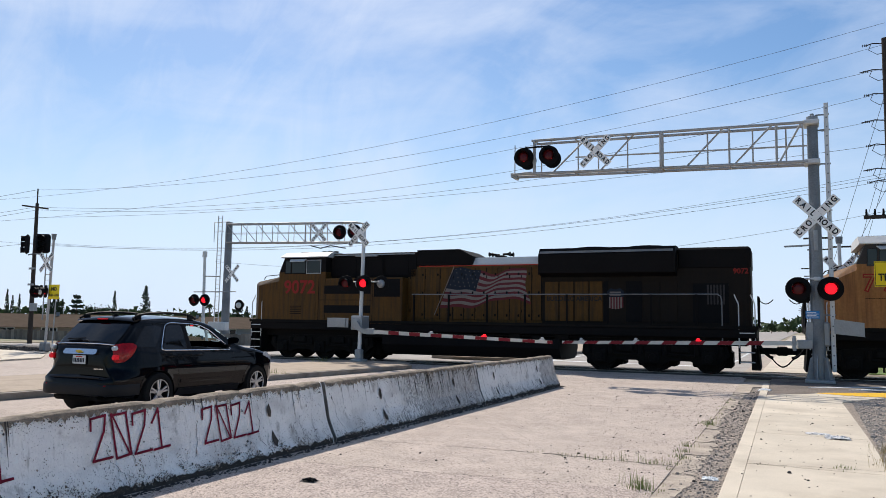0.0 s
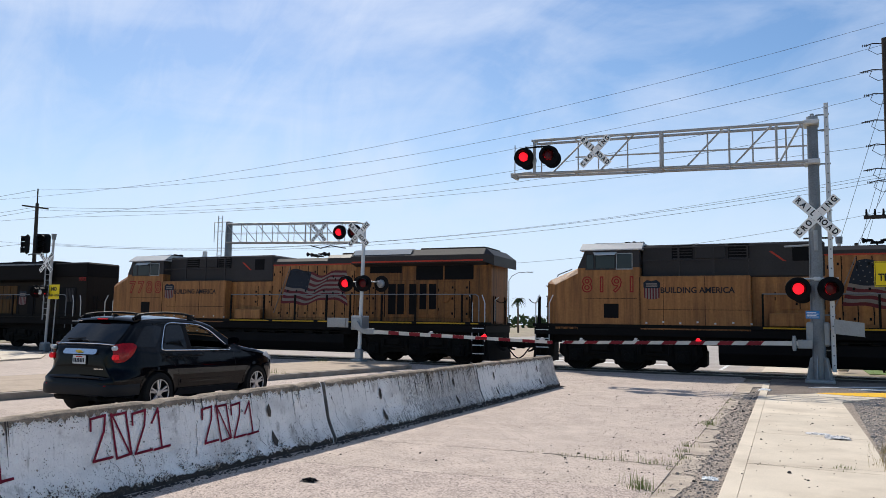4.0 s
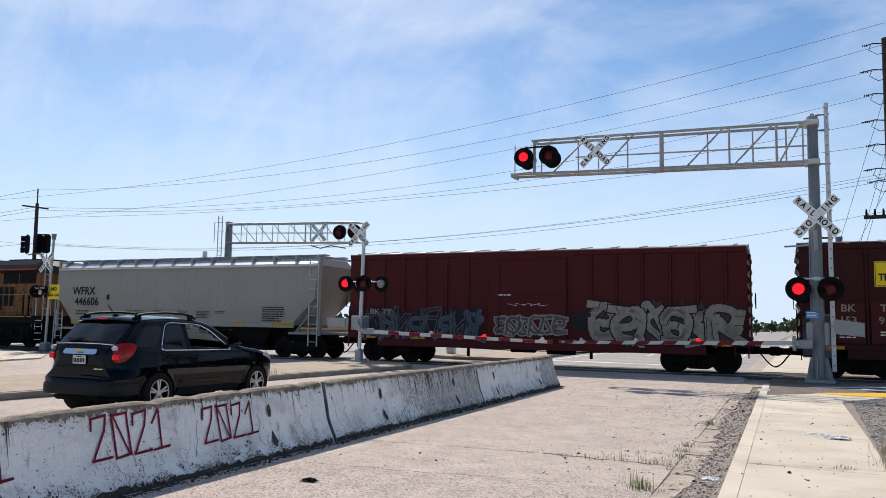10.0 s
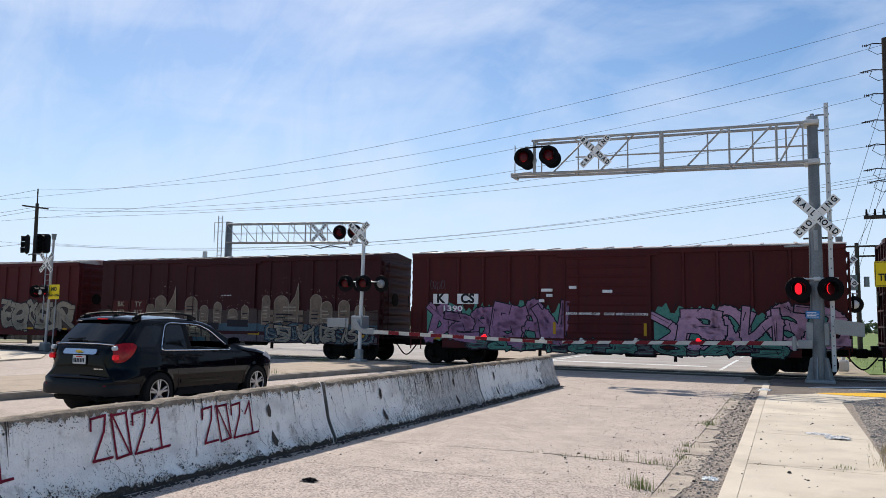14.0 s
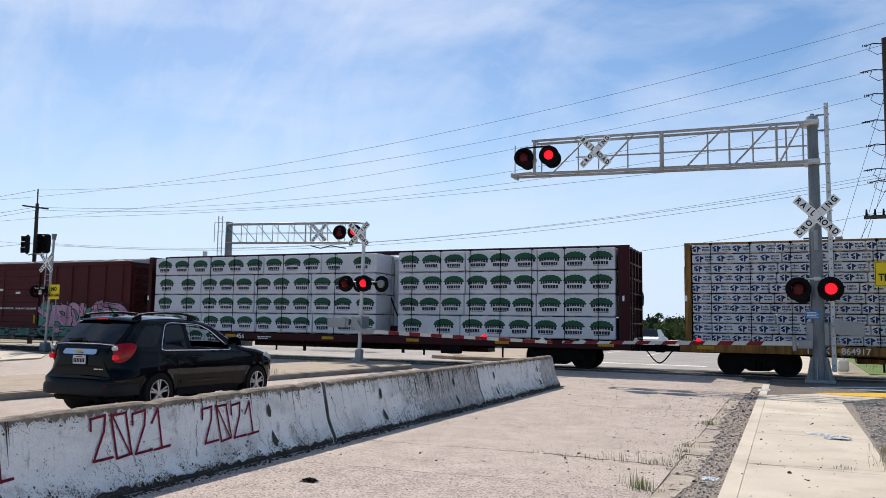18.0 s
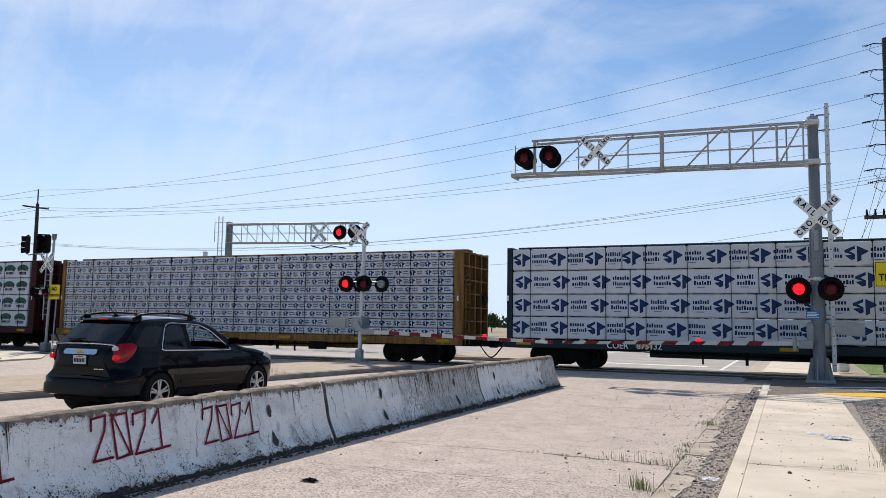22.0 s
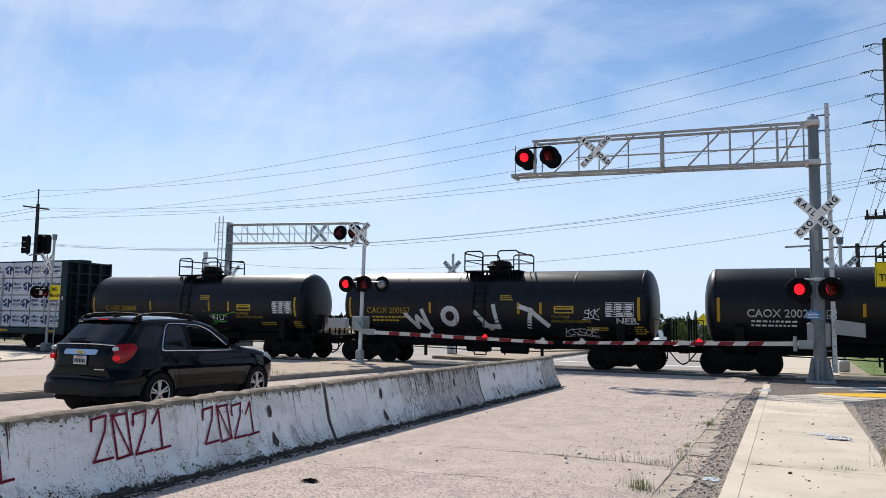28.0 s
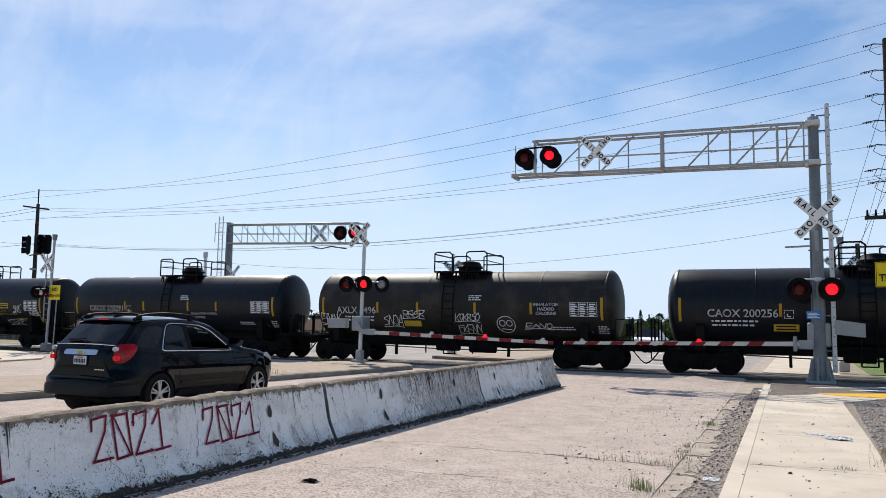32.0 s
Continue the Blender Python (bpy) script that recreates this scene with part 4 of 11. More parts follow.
def flasher(parent, x, y, z, facing, first, size=1.0, back=None, group="mast"):
    """Round black target board with a hooded lamp; facing in degrees, 0 looks towards -y."""
    m = Mesh().lathe([(0.0, 0.33), (0.012, 0.335), (0.02, 0.33)], "y", 28)
    b = part("target_board", m, BLACK, parent, "round black target board", at=pose(x, y, z, 0, 0, facing) @ Matrix.Scale(size, 4))
    hood = Mesh()
    n = 20
    for k in range(n):
        a0, a1 = -0.75 * math.pi * 0.9 + 1.5 * math.pi * 0.9 * k / n, -0.75 * math.pi * 0.9 + 1.5 * math.pi * 0.9 * (k + 1) / n
        for r, fl in ((0.185, 1), (0.178, 0)):
            l0, l1 = -0.3 * (0.45 + 0.55 * math.cos(a0 * 0.55)), -0.3 * (0.45 + 0.55 * math.cos(a1 * 0.55))
            q = [(r * math.sin(a0), 0, r * math.cos(a0)), (r * math.sin(a1), 0, r * math.cos(a1)), (r * math.sin(a1), l1, r * math.cos(a1)), (r * math.sin(a0), l0, r * math.cos(a0))]
            hood.face(q if fl else q[::-1])
    part("hood", hood, BLACK, b)
    part("housing", Mesh().lathe([(0.021, 0.17), (0.08, 0.17), (0.15, 0.14), (0.18, 0.06)], "y", 20), back or GALV_LIGHT, b, "silver lamp housing" if back is None else "black lamp housing")
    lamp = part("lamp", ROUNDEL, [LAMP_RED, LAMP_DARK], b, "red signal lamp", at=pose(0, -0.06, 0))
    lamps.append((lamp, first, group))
    return b


def crossbuck(parent, x, y, z, length, width, facing=0, lettered=True):
    """Two crossed white boards lettered RAILROAD CROSSING."""
    for k, (ang, text) in enumerate(((45, "CROSSING"), (-45, "RAILROAD"))):
        at = pose(x, y, z, 0, 0, facing) @ pose(0, -0.014 * k, 0, 0, -ang, 0)
        b = part("crossbuck_blade", Mesh().box(-length / 2, length / 2, -0.006, 0.006, -width / 2, width / 2, 0.003), WHITE, parent, "white board with black letters", at=at)
        if not lettered:
            continue
        for j, ch in enumerate(text):
            u = (j - 3.5) / 3.5
            if k == 1 and j in (3, 4):
                u += 0.06 * (1 if j == 4 else -1)
            words("letter", ch, width * 0.88, STENCIL_BLACK, b, u * length * 0.43, -0.0085, 0, 0.008, squeeze=0.85)


def gate_arm(parent, x0, x1, y, z0, z1, first, step, red, slant, along):
    """Tapering red and white boom with lamps along its top."""
    L, d = abs(x1 - x0), (1 if x1 > x0 else -1)
    a = math.degrees(math.atan2(z1 - z0, L))
    arm = part("gate_arm", Mesh().prism([(0, -0.07), (L, -0.05), (L, 0.05), (0, 0.07)], -0.02, 0.02, "y"), BOOM_WHITE, parent, "red and white striped boom", at=pose(x0, y, z0) @ Matrix.Diagonal((d, 1, 1, 1)) @ pose(0, 0, 0, 0, -a, 0))
    for k in range(8):
        u0 = first + step * k
        u1 = min(u0 + red, L + 0.002)
        hh = 0.068 - 0.02 * u0 / L
        part("red_stripe", Mesh().prism([(u0, -hh), (u1, -hh), (u1 - slant, hh), (u0 - slant, hh)], -0.0245, 0.0245, "y"), RED_TAPE, arm)
    for u in along:
        part("boom_lamp", Mesh().box(L * u - 0.1, L * u + 0.08, -0.04, 0.04, 0.05, 0.09, 0.01).box(L * u - 0.05, L * u + 0.05, -0.05, 0.05, 0.09, 0.15, 0.02), LAMP_RED if u == along[0] else GALV_LIGHT, arm)
    return arm


def truss(parent, x0, x1, y, zb0, zb1, zt0, zt1, n, material, deep=0.55, xtop=None):
    """Cantilever arm: four chords with posts and diagonals."""
    xt = xtop if xtop is not None else x1
    def zb(x):
        return zb0 + (zb1 - zb0) * (x - x0) / (x1 - x0)
    def zt(x):
        return zt0 + (zt1 - zt0) * (x - x0) / (x1 - x0)
    ch = Mesh()
    for yy in (y - deep / 2, y + deep / 2):
        ch.tube((x0, yy, zb(x0)), (x1, yy, zb(x1)), 0.055, n=8)
        ch.tube((x0, yy, zt(x0)), (xt, yy, zt(xt)), 0.05, n=8)
        ch.tube((x0, yy, (zb(x0) + zt(x0)) / 2), (xt, yy, (zb(xt) + zt(xt)) / 2), 0.018, n=6)
    part("chord", ch, material, parent)
    for k in range(n + 1):
        x = x0 + (xt - x0) * k / n
        thick = 0.05 if k == n // 2 + 1 else 0.024
        for yy in (y - deep / 2, y + deep / 2):
            part("truss_post", Mesh().tube((x, yy, zb(x)), (x, yy, zt(x)), thick, n=8), material, parent)
        if k < n:
            x2 = x0 + (xt - x0) * (k + 1) / n
            part("truss_diagonal", Mesh().tube((x, y - deep / 2, zt(x)), (x2, y - deep / 2, zb(x2)), 0.026, n=8), material, parent)
        part("cross_tie", Mesh().tube((x, y - deep / 2, zb(x)), (x, y + deep / 2, zb(x)), 0.025, n=6).tube((x, y - deep / 2, zt(x)), (x, y + deep / 2, zt(x)), 0.02, n=6), material, parent)


def mast_ladder(parent, x, y, z0, z1, m):
    r = Mesh()
    for dx in (-0.19, 0.19):
        r.box(x + dx - 0.03, x + dx + 0.03, y - 0.02, y + 0.02, z0, z1)
    k = z0 + 0.3
    while k < z1:
        r.tube((x - 0.19, y, k), (x + 0.19, y, k), 0.014, n=6)
        k += 0.3
    part("ladder", r, m, parent)


def gate_gear(parent, x, y, z, d):
    """Gate mechanism box with counterweight; the boom goes towards d."""
    part("gate_mechanism", Mesh().box(x - 0.2, x + 0.28, y - 0.3, y + 0.3, z + 0.05, z + 0.6, 0.04).box(x - 0.12, x + 0.2, y - 0.34, y + 0.34, z + 0.1, z + 0.5, 0.03), GALV, parent, "grey gate mechanism case")
    part("counterweight", Mesh().box(x - d * 0.25, x - d * 1.2, y - 0.4, y - 0.36, z + 0.14, z + 0.5, 0.01).box(x - d * 0.35, x - d * 0.75, y - 0.44, y - 0.4, z + 0.15, z + 0.5, 0.02), GALV, parent, "pale steel counterweight plate")
    part("boom_bracket", Mesh().prism([(x - d * 0.1, z + 0.35), (x + d * 0.05, z + 0.1), (x + d * 0.45, z - 0.08), (x + d * 0.8, z - 0.09), (x + d * 0.8, z + 0.09), (x + d * 0.35, z + 0.12), (x + d * 0.15, z + 0.4)], y - 0.42, y - 0.34, "y").box(x + d * 0.55, x + d * 0.9, y - 0.44, y - 0.3, z - 0.1, z + 0.12, 0.02), GALV, parent)


def right_cantilever():
    X, Y = 0.23, 26.63
    ob = thing("cantilever_signal", "grey steel cantilever signal with flashing red lamps and crossbuck", "railroad signal")
    part("mast", Mesh().lathe([(0.0, 0.2), (8.35, 0.155)], "z", 28, (X, Y, 0)), GALV_DARK, ob, "dull galvanised tapered mast", smooth=True)
    part("mast_cap", Mesh().lathe([(8.3, 0.17), (8.42, 0.17), (8.46, 0.06), (8.52, 0.06)], "z", 20, (X, Y, 0)), GALV, ob)
    bp = Mesh().box(X - 0.42, X + 0.42, Y - 0.42, Y + 0.42, 0.0, 0.1, 0.02)
    part("base_plate", bp, GALV, ob)
    for k in range(6):
        a = k * math.pi / 3 + 0.3
        c, s = math.cos(a), math.sin(a)
        part("gusset", Mesh().hull([(X + c * 0.19 - s * 0.015, Y + s * 0.19 + c * 0.015, 0.1), (X + c * 0.4 - s * 0.015, Y + s * 0.4 + c * 0.015, 0.1), (X + c * 0.27 - s * 0.015, Y + s * 0.27 + c * 0.015, 0.75), (X + c * 0.19 - s * 0.015, Y + s * 0.19 + c * 0.015, 0.8), (X + c * 0.19 + s * 0.015, Y + s * 0.19 - c * 0.015, 0.1), (X + c * 0.4 + s * 0.015, Y + s * 0.4 - c * 0.015, 0.1), (X + c * 0.27 + s * 0.015, Y + s * 0.27 - c * 0.015, 0.75), (X + c * 0.19 + s * 0.015, Y + s * 0.19 - c * 0.015, 0.8)], [(0, 1, 2, 3), (7, 6, 5, 4), (0, 4, 5, 1), (1, 5, 6, 2), (2, 6, 7, 3)]), GALV, ob)
    # arm: four chords, square posts at uneven bays, diagonals rising to the mast
    span = lambda x, a, b: a + (b - a) * (X - 0.15 - x) / 9.92
    low, high = (lambda x: span(x, 6.93, 7.21)), (lambda x: span(x, 8.2, 8.44))
    for yy in (Y - 0.275, Y + 0.275):
        part("chord", Mesh().tube((X - 0.15, yy, low(X - 0.15)), (-9.84, yy, low(-9.84)), 0.055, n=10), TRUSS, ob, smooth=True)
        part("chord", Mesh().tube((X - 0.15, yy, high(X - 0.15)), (-9.1, yy, high(-9.1)), 0.05, n=10), TRUSS, ob, smooth=True)
    part("mid_rail", Mesh().tube((X - 0.15, Y + 0.275, 7.56), (-7.6, Y + 0.275, 7.8), 0.028, n=6), TRUSS, ob)
    for x, yy, r in ((-0.05, -0.275, 0.026), (-0.82, -0.275, 0.04), (-2.25, -0.275, 0.034), (-4.43, -0.275, 0.075), (-9.0, -0.275, 0.06), (-0.55, 0.275, 0.026), (-1.56, 0.275, 0.026), (-2.99, 0.275, 0.026), (-5.7, 0.275, 0.026), (-6.75, 0.275, 0.026), (-7.5, 0.275, 0.026), (-8.9, 0.275, 0.026)):
        part("truss_post", Mesh().tube((x, Y + yy, low(x)), (x, Y + yy, high(x)), r, n=8), TRUSS, ob)
    for x0, x1 in ((-0.75, -0.08), (-2.11, -0.93), (-3.62, -2.42), (-6.55, -5.35), (-8.3, -7.0)):
        part("truss_diagonal", Mesh().tube((x0, Y - 0.275, low(x0)), (x1, Y - 0.275, high(x1)), 0.032, n=8), TRUSS, ob)
    for x in (-0.8, -2.25, -4.43, -5.7, -7.5, -9.0):
        part("cross_tie", Mesh().tube((x, Y - 0.275, low(x)), (x, Y + 0.275, low(x)), 0.025, n=6), TRUSS, ob)
        part("cross_tie", Mesh().tube((x, Y - 0.275, high(x)), (x, Y + 0.275, high(x)), 0.022, n=6), TRUSS, ob)
    part("tip_frame", Mesh().tube((-9.84, Y - 0.3, 7.2), (-9.1, Y - 0.3, 7.22), 0.05, n=8).tube((-9.75, Y - 0.3, 7.2), (-9.75, Y - 0.3, 8.3), 0.02, n=6).box(-9.9, -9.82, Y - 0.35, Y + 0.35, 7.1, 7.25), TRUSS, ob)
    for z in (6.93, 8.2):
        part("mast_clamp", Mesh().box(X - 0.26, X + 0.2, Y - 0.32, Y + 0.32, z - 0.08, z + 0.08, 0.03), GALV_LIGHT, ob)
    for x, first in ((-9.34, True), (-8.38, False)):
        flasher(ob, x, Y - 0.5, 7.78, 12, first, 1.08, BLACK, "arm")
        flasher(ob, x - 0.15, Y + 0.45, 7.83, 180, not first, 1.0, BLACK, "arm")
        part("lamp_bracket", Mesh().tube((x, Y - 0.34, 7.78), (x, Y - 0.34, 8.17), 0.03, n=8).tube((x, Y - 0.34, 8.16), (-9.0, Y - 0.34, 8.16), 0.035, n=8).tube((x, Y - 0.4, 7.82), (x, Y + 0.4, 7.82), 0.03, n=8), BLACK, ob)
    crossbuck(ob, -6.71, Y - 0.36, 7.82, 1.42, 0.235)
    crossbuck(ob, X + 0.04, Y - 0.3, 5.17, 1.66, 0.28)
    for yy in (Y - 0.05, Y + 0.33):
        part("ladder_rail", Mesh().box(0.575, 0.7, yy - 0.02, yy + 0.02, 0.35, 8.83, 0.008), GALV_LIGHT, ob, "pale perforated ladder rail")
    rung = Mesh().tube((0.64, Y - 0.075, 0), (0.64, Y + 0.33, 0), 0.024, n=8).data("rung", GALV_DARK)
    for k in range(28):
        part("rung", rung, GALV_DARK, ob, at=pose(0, 0, 0.55 + k * 0.3))
    for z in (1.0, 2.1, 5.4, 6.9, 8.0, 8.5):
        part("ladder_bracket", Mesh().box(X + 0.1, X + 0.5, Y + 0.12, Y + 0.17, z - 0.02, z + 0.02), GALV_DARK, ob)
    part("conduit", Mesh().tube((X - 0.2, Y - 0.05, 1.2), (X - 0.17, Y - 0.05, 5.6), 0.025, n=6), GALV_DARK, ob)
    part("junction_box", Mesh().box(X - 0.06, X + 0.06, Y - 0.24, Y - 0.17, 4.1, 4.75, 0.02), GALV, ob)
    part("lamp_crossarm", Mesh().tube((X - 0.6, Y - 0.22, 3.22), (X + 0.6, Y - 0.22, 3.22), 0.03, n=8).box(X - 0.1, X + 0.1, Y - 0.26, Y - 0.16, 3.16, 3.28, 0.02), GALV_LIGHT, ob)
    part("stub_arm", Mesh().tube((X - 0.9, Y + 0.1, 4.28), (X, Y, 4.3), 0.03, n=8).box(X - 0.92, X - 0.4, Y + 0.02, Y + 0.12, 4.26, 4.3), GALV, ob)
    for x, first in ((-0.31, True), (0.6, False)):
        flasher(ob, x, Y - 0.3, 2.9, 4, first, 1.12)
    flasher(ob, -0.2, Y + 0.35, 2.8, 180, False, 1.0)
    s = part("blue_sign", Mesh().box(-0.12, 0.27, Y - 0.28, Y - 0.265, 1.98, 2.22, 0.005), SIGN_BLUE, ob, "small blue notice with white lines")
    bl = Mesh()
    for k in range(4):
        bl.box(-0.09, 0.24 - 0.06 * (k % 2), Y - 0.284, Y - 0.28, 2.02 + k * 0.045, 2.04 + k * 0.045)
    part("sign_lines", bl, WHITE, s)
    part("gate_mechanism", Mesh().box(-0.12, 0.55, Y - 0.1, Y + 0.45, 1.12, 1.88, 0.05), GALV, ob, "grey gate mechanism case")
    part("boom_bracket", Mesh().box(-0.38, 0.05, Y - 0.46, Y - 0.3, 1.05, 1.32, 0.02).box(-0.52, -0.4, Y - 0.5, Y - 0.36, 1.0, 1.4, 0.03).tube((-0.46, Y - 0.5, 0.98), (-0.46, Y - 0.5, 1.44), 0.05, n=8), GALV, ob)
    part("gate_counterweight", Mesh().prism([(0.66, 1.52), (0.66, 1.97), (1.47, 1.86), (1.47, 1.44)], Y - 0.42, Y - 0.38, "y"), GALV, ob, "pale steel counterweight sheet")
    gate_arm(ob, -0.35, -7.88, Y - 0.45, 1.21, 1.06, 1.08, 0.875, 0.44, 0.11, (0.393, 0.66, 0.91))


def median_gate():
    X, Y = -15.64, 25.22
    ob = thing("gate_signal", "white crossing gate mast with crossbuck on the median", "railroad signal")
    part("mast", Mesh().tube((X, Y, 0.15), (X + 0.1, Y, 5.5), 0.075, 0.07, 16), GALV_LIGHT, ob, "slim white mast", smooth=True)
    part("base_box", Mesh().box(X - 0.13, X + 0.13, Y - 0.15, Y + 0.15, 0.15, 0.62, 0.05).box(X - 0.24, X + 0.24, Y - 0.24, Y + 0.24, 0.13, 0.24, 0.02), GALV, ob)
    crossbuck(ob, X - 0.08, Y - 0.12, 5.05, 1.2, 0.23)
    part("lamp_crossarm", Mesh().tube((X - 0.6, Y, 3.2), (X + 0.8, Y, 3.2), 0.03, n=8), GALV, ob)
    for x, first in ((X - 0.55, True), (X + 0.26, False)):
        flasher(ob, x, Y - 0.22, 3.13, 12, first, 0.95, GALV, "median")
    for x, first in ((X - 0.2, False), (X + 0.78, True)):
        flasher(ob, x, Y + 0.25, 3.13, 180, first, 0.95, GALV, "median")
    gate_gear(ob, X, Y - 0.05, 1.3, 1)
    gate_arm(ob, X + 0.8, -7.8, Y - 0.45, 1.3, 1.08, 0.74, 0.875, 0.44, 0.0, (0.65, 0.355, 0.95))


def far_cantilever():
    X, Y = -37.85, 42.8
    ob = thing("cantilever_signal", "far steel cantilever signal with ladder beyond the tracks", "railroad signal")
    part("mast", Mesh().lathe([(0.0, 0.3), (8.7, 0.24)], "z", 20, (X, Y, 0)), GALV_DARK, ob, "grey steel mast", smooth=True)
    truss(ob, X, -26.7, Y, 7.2, 6.88, 8.55, 8.2, 8, TRUSS, 0.6)
    mast_ladder(ob, X - 0.75, Y - 0.1, 0.3, 9.2, GALV_LIGHT)
    part("top_rail", Mesh().path([(X - 1.1, Y - 0.3, 7.3), (X - 1.1, Y - 0.3, 8.7), (X + 0.3, Y - 0.3, 8.7)], 0.03, 6).path([(X - 1.1, Y - 0.3, 8.0), (X - 0.2, Y - 0.3, 8.0)], 0.02, 6), GALV_LIGHT, ob)
    crossbuck(ob, -29.7, Y - 0.4, 7.6, 1.6, 0.25)
    crossbuck(ob, X + 0.8, Y - 0.4, 4.95, 1.6, 0.25)
    for x, first in ((-28.0, True), (-26.85, False)):
        flasher(ob, x, Y - 0.5, 7.55, 8, first, 1.45, None, "far")
    part("power_drop", Mesh().path([(-30.4, Y - 0.3, 6.75), (-29.6, Y - 0.3, 6.55), (-28.8, Y - 0.3, 6.7), (-27.6, Y - 0.3, 6.5)], 0.04, 5), BLACK, ob)
    for x, first in ((X - 2.55, True), (X - 1.55, False)):
        flasher(ob, x, Y - 0.5, 3.05, 8, first, 1.3)
    part("lamp_crossarm", Mesh().tube((X - 2.7, Y - 0.4, 3.65), (X + 1.2, Y - 0.4, 3.65), 0.04, n=8), GALV, ob)
    flasher(ob, X + 1.05, Y + 0.2, 2.7, 180, True, 1.2)
    part("gate_mechanism", Mesh().box(X - 1.2, X + 0.4, Y - 0.5, Y, 0.9, 1.5, 0.05), GALV_LIGHT, ob)
    part("side_mast", Mesh().tube((X - 1.75, Y - 0.3, 0), (X - 1.9, Y - 0.3, 6.2), 0.12, 0.1, 12).tube((X - 1.9, Y - 0.3, 6.2), (X - 1.9, Y - 0.3, 6.6), 0.17, n=10), GALV_LIGHT, ob)
    part("side_arm", Mesh().tube((X - 2.0, Y - 0.3, 4.8), (X - 0.4, Y - 0.3, 4.75), 0.04, n=6), GALV, ob)


def crossbuck_post(x, y, h, lit, label, top=True, z0=0.0, facing=180, cross=0.85, size=1.25, half=0.55):
    ob = thing("crossbuck_signal", label, "railroad signal")
    part("mast", Mesh().tube((x, y, z0), (x, y, h), 0.07, n=14), GALV_LIGHT, ob, "white steel mast", smooth=True)
    part("mast_base", Mesh().box(x - 0.2, x + 0.2, y - 0.2, y + 0.2, z0, z0 + 0.45, 0.05), GALV_LIGHT, ob)
    if top:
        part("bell", Mesh().tube((x, y, h), (x, y, h + 0.28), 0.12, 0.14, 14), GALV_DARK, ob)
    crossbuck(ob, x, y - 0.1, h - cross, size, 0.24)
    for dx, first in ((-half, True), (half, False)):
        flasher(ob, x + dx, y + (0.2 if facing else -0.25), lit, facing, first, 1.0)
    part("lamp_crossarm", Mesh().tube((x - 0.6, y, lit + 0.42), (x + 0.6, y, lit + 0.42), 0.025, n=8), GALV_LIGHT, ob)
    return ob


def left_signals():
    X, Y = -35.8, 27.0
    near = Matrix.Translation((0, 0, 1.667)) @ Matrix.Scale(0.927, 4) @ Matrix.Translation((0, 0, -1.667))
    ob = thing("crossbuck_signal", "white signal mast with crossbuck, lamps and a yellow notice", "railroad signal", at=near)
    part("mast", Mesh().tube((X, Y, -0.13), (X + 0.15, Y, 5.7), 0.068, 0.062, 14), TRUSS, ob, smooth=True)
    part("bell", Mesh().tube((X + 0.15, Y, 5.7), (X + 0.15, Y, 6.0), 0.1, 0.13, 14), GALV_DARK, ob)
    part("mast_base", Mesh().box(X - 0.22, X + 0.22, Y - 0.2, Y + 0.2, -0.13, 0.35, 0.06), GALV_DARK, ob)
    crossbuck(ob, X - 0.15, Y - 0.12, 4.5, 1.3, 0.24)
    for dx, f, first in ((-0.62, 75, True), (-0.3, -20, True), (0.1, -20, False), (-0.2, 160, False)):
        flasher(ob, X + dx, Y - 0.25, 2.98, f, first, 1.0, None, "left")
    mast_ladder(ob, X - 0.55, Y + 0.3, 1.5, 5.0, GALV)
    s = part("yellow_sign", Mesh().box(X + 0.27, X + 1.07, Y - 0.2, Y - 0.18, 2.58, 3.33, 0.01), SIGN_YELLOW, ob, "yellow notice with black letters")
    words("letters", "NO", 0.26, STENCIL_BLACK, s, X + 0.67, Y - 0.205, 3.1, 0.012)
    words("letters", "TRAIN HORN", 0.19, STENCIL_BLACK, s, X + 0.67, Y - 0.205, 2.78, 0.006, squeeze=0.7)
    part("sign_post", Mesh().tube((X + 0.72, Y - 0.15, -0.13), (X + 0.8, Y - 0.15, 2.6), 0.03, n=8), GALV, ob)


def right_sign():
    ob = thing("yellow_sign", "yellow no train horn notice on a steel post", "sign")
    x0, y, z0, z1 = 1.775, 26.2, 2.95, 3.71
    part("sign_plate", Mesh().box(x0, x0 + 0.92, y - 0.01, y, z0, z1, 0.004), SIGN_YELLOW, ob)
    b = Mesh()
    for q in ((x0 + 0.02, x0 + 0.9, z0 + 0.02, z0 + 0.035), (x0 + 0.02, x0 + 0.9, z1 - 0.035, z1 - 0.02), (x0 + 0.02, x0 + 0.035, z0 + 0.02, z1 - 0.02), (x0 + 0.885, x0 + 0.9, z0 + 0.02, z1 - 0.02)):
        b.box(q[0], q[1], y - 0.014, y - 0.01, q[2], q[3])
    part("border", b, STENCIL_BLACK, ob)
    words("letters", "NO", 0.32, STENCIL_BLACK, ob, x0 + 0.62, y - 0.016, z1 - 0.22, 0.012)
    words("letters", "TRAIN", 0.3, STENCIL_BLACK, ob, x0 + 0.46, y - 0.016, z0 + 0.27, 0.008, squeeze=0.82)
    words("letters", "HORN", 0.16, STENCIL_BLACK, ob, x0 + 0.66, y - 0.016, z0 + 0.09, 0.008)
    part("post", Mesh().box(x0 + 0.36, x0 + 0.42, y, y + 0.05, 0.0, z1, 0.008), GALV, ob)


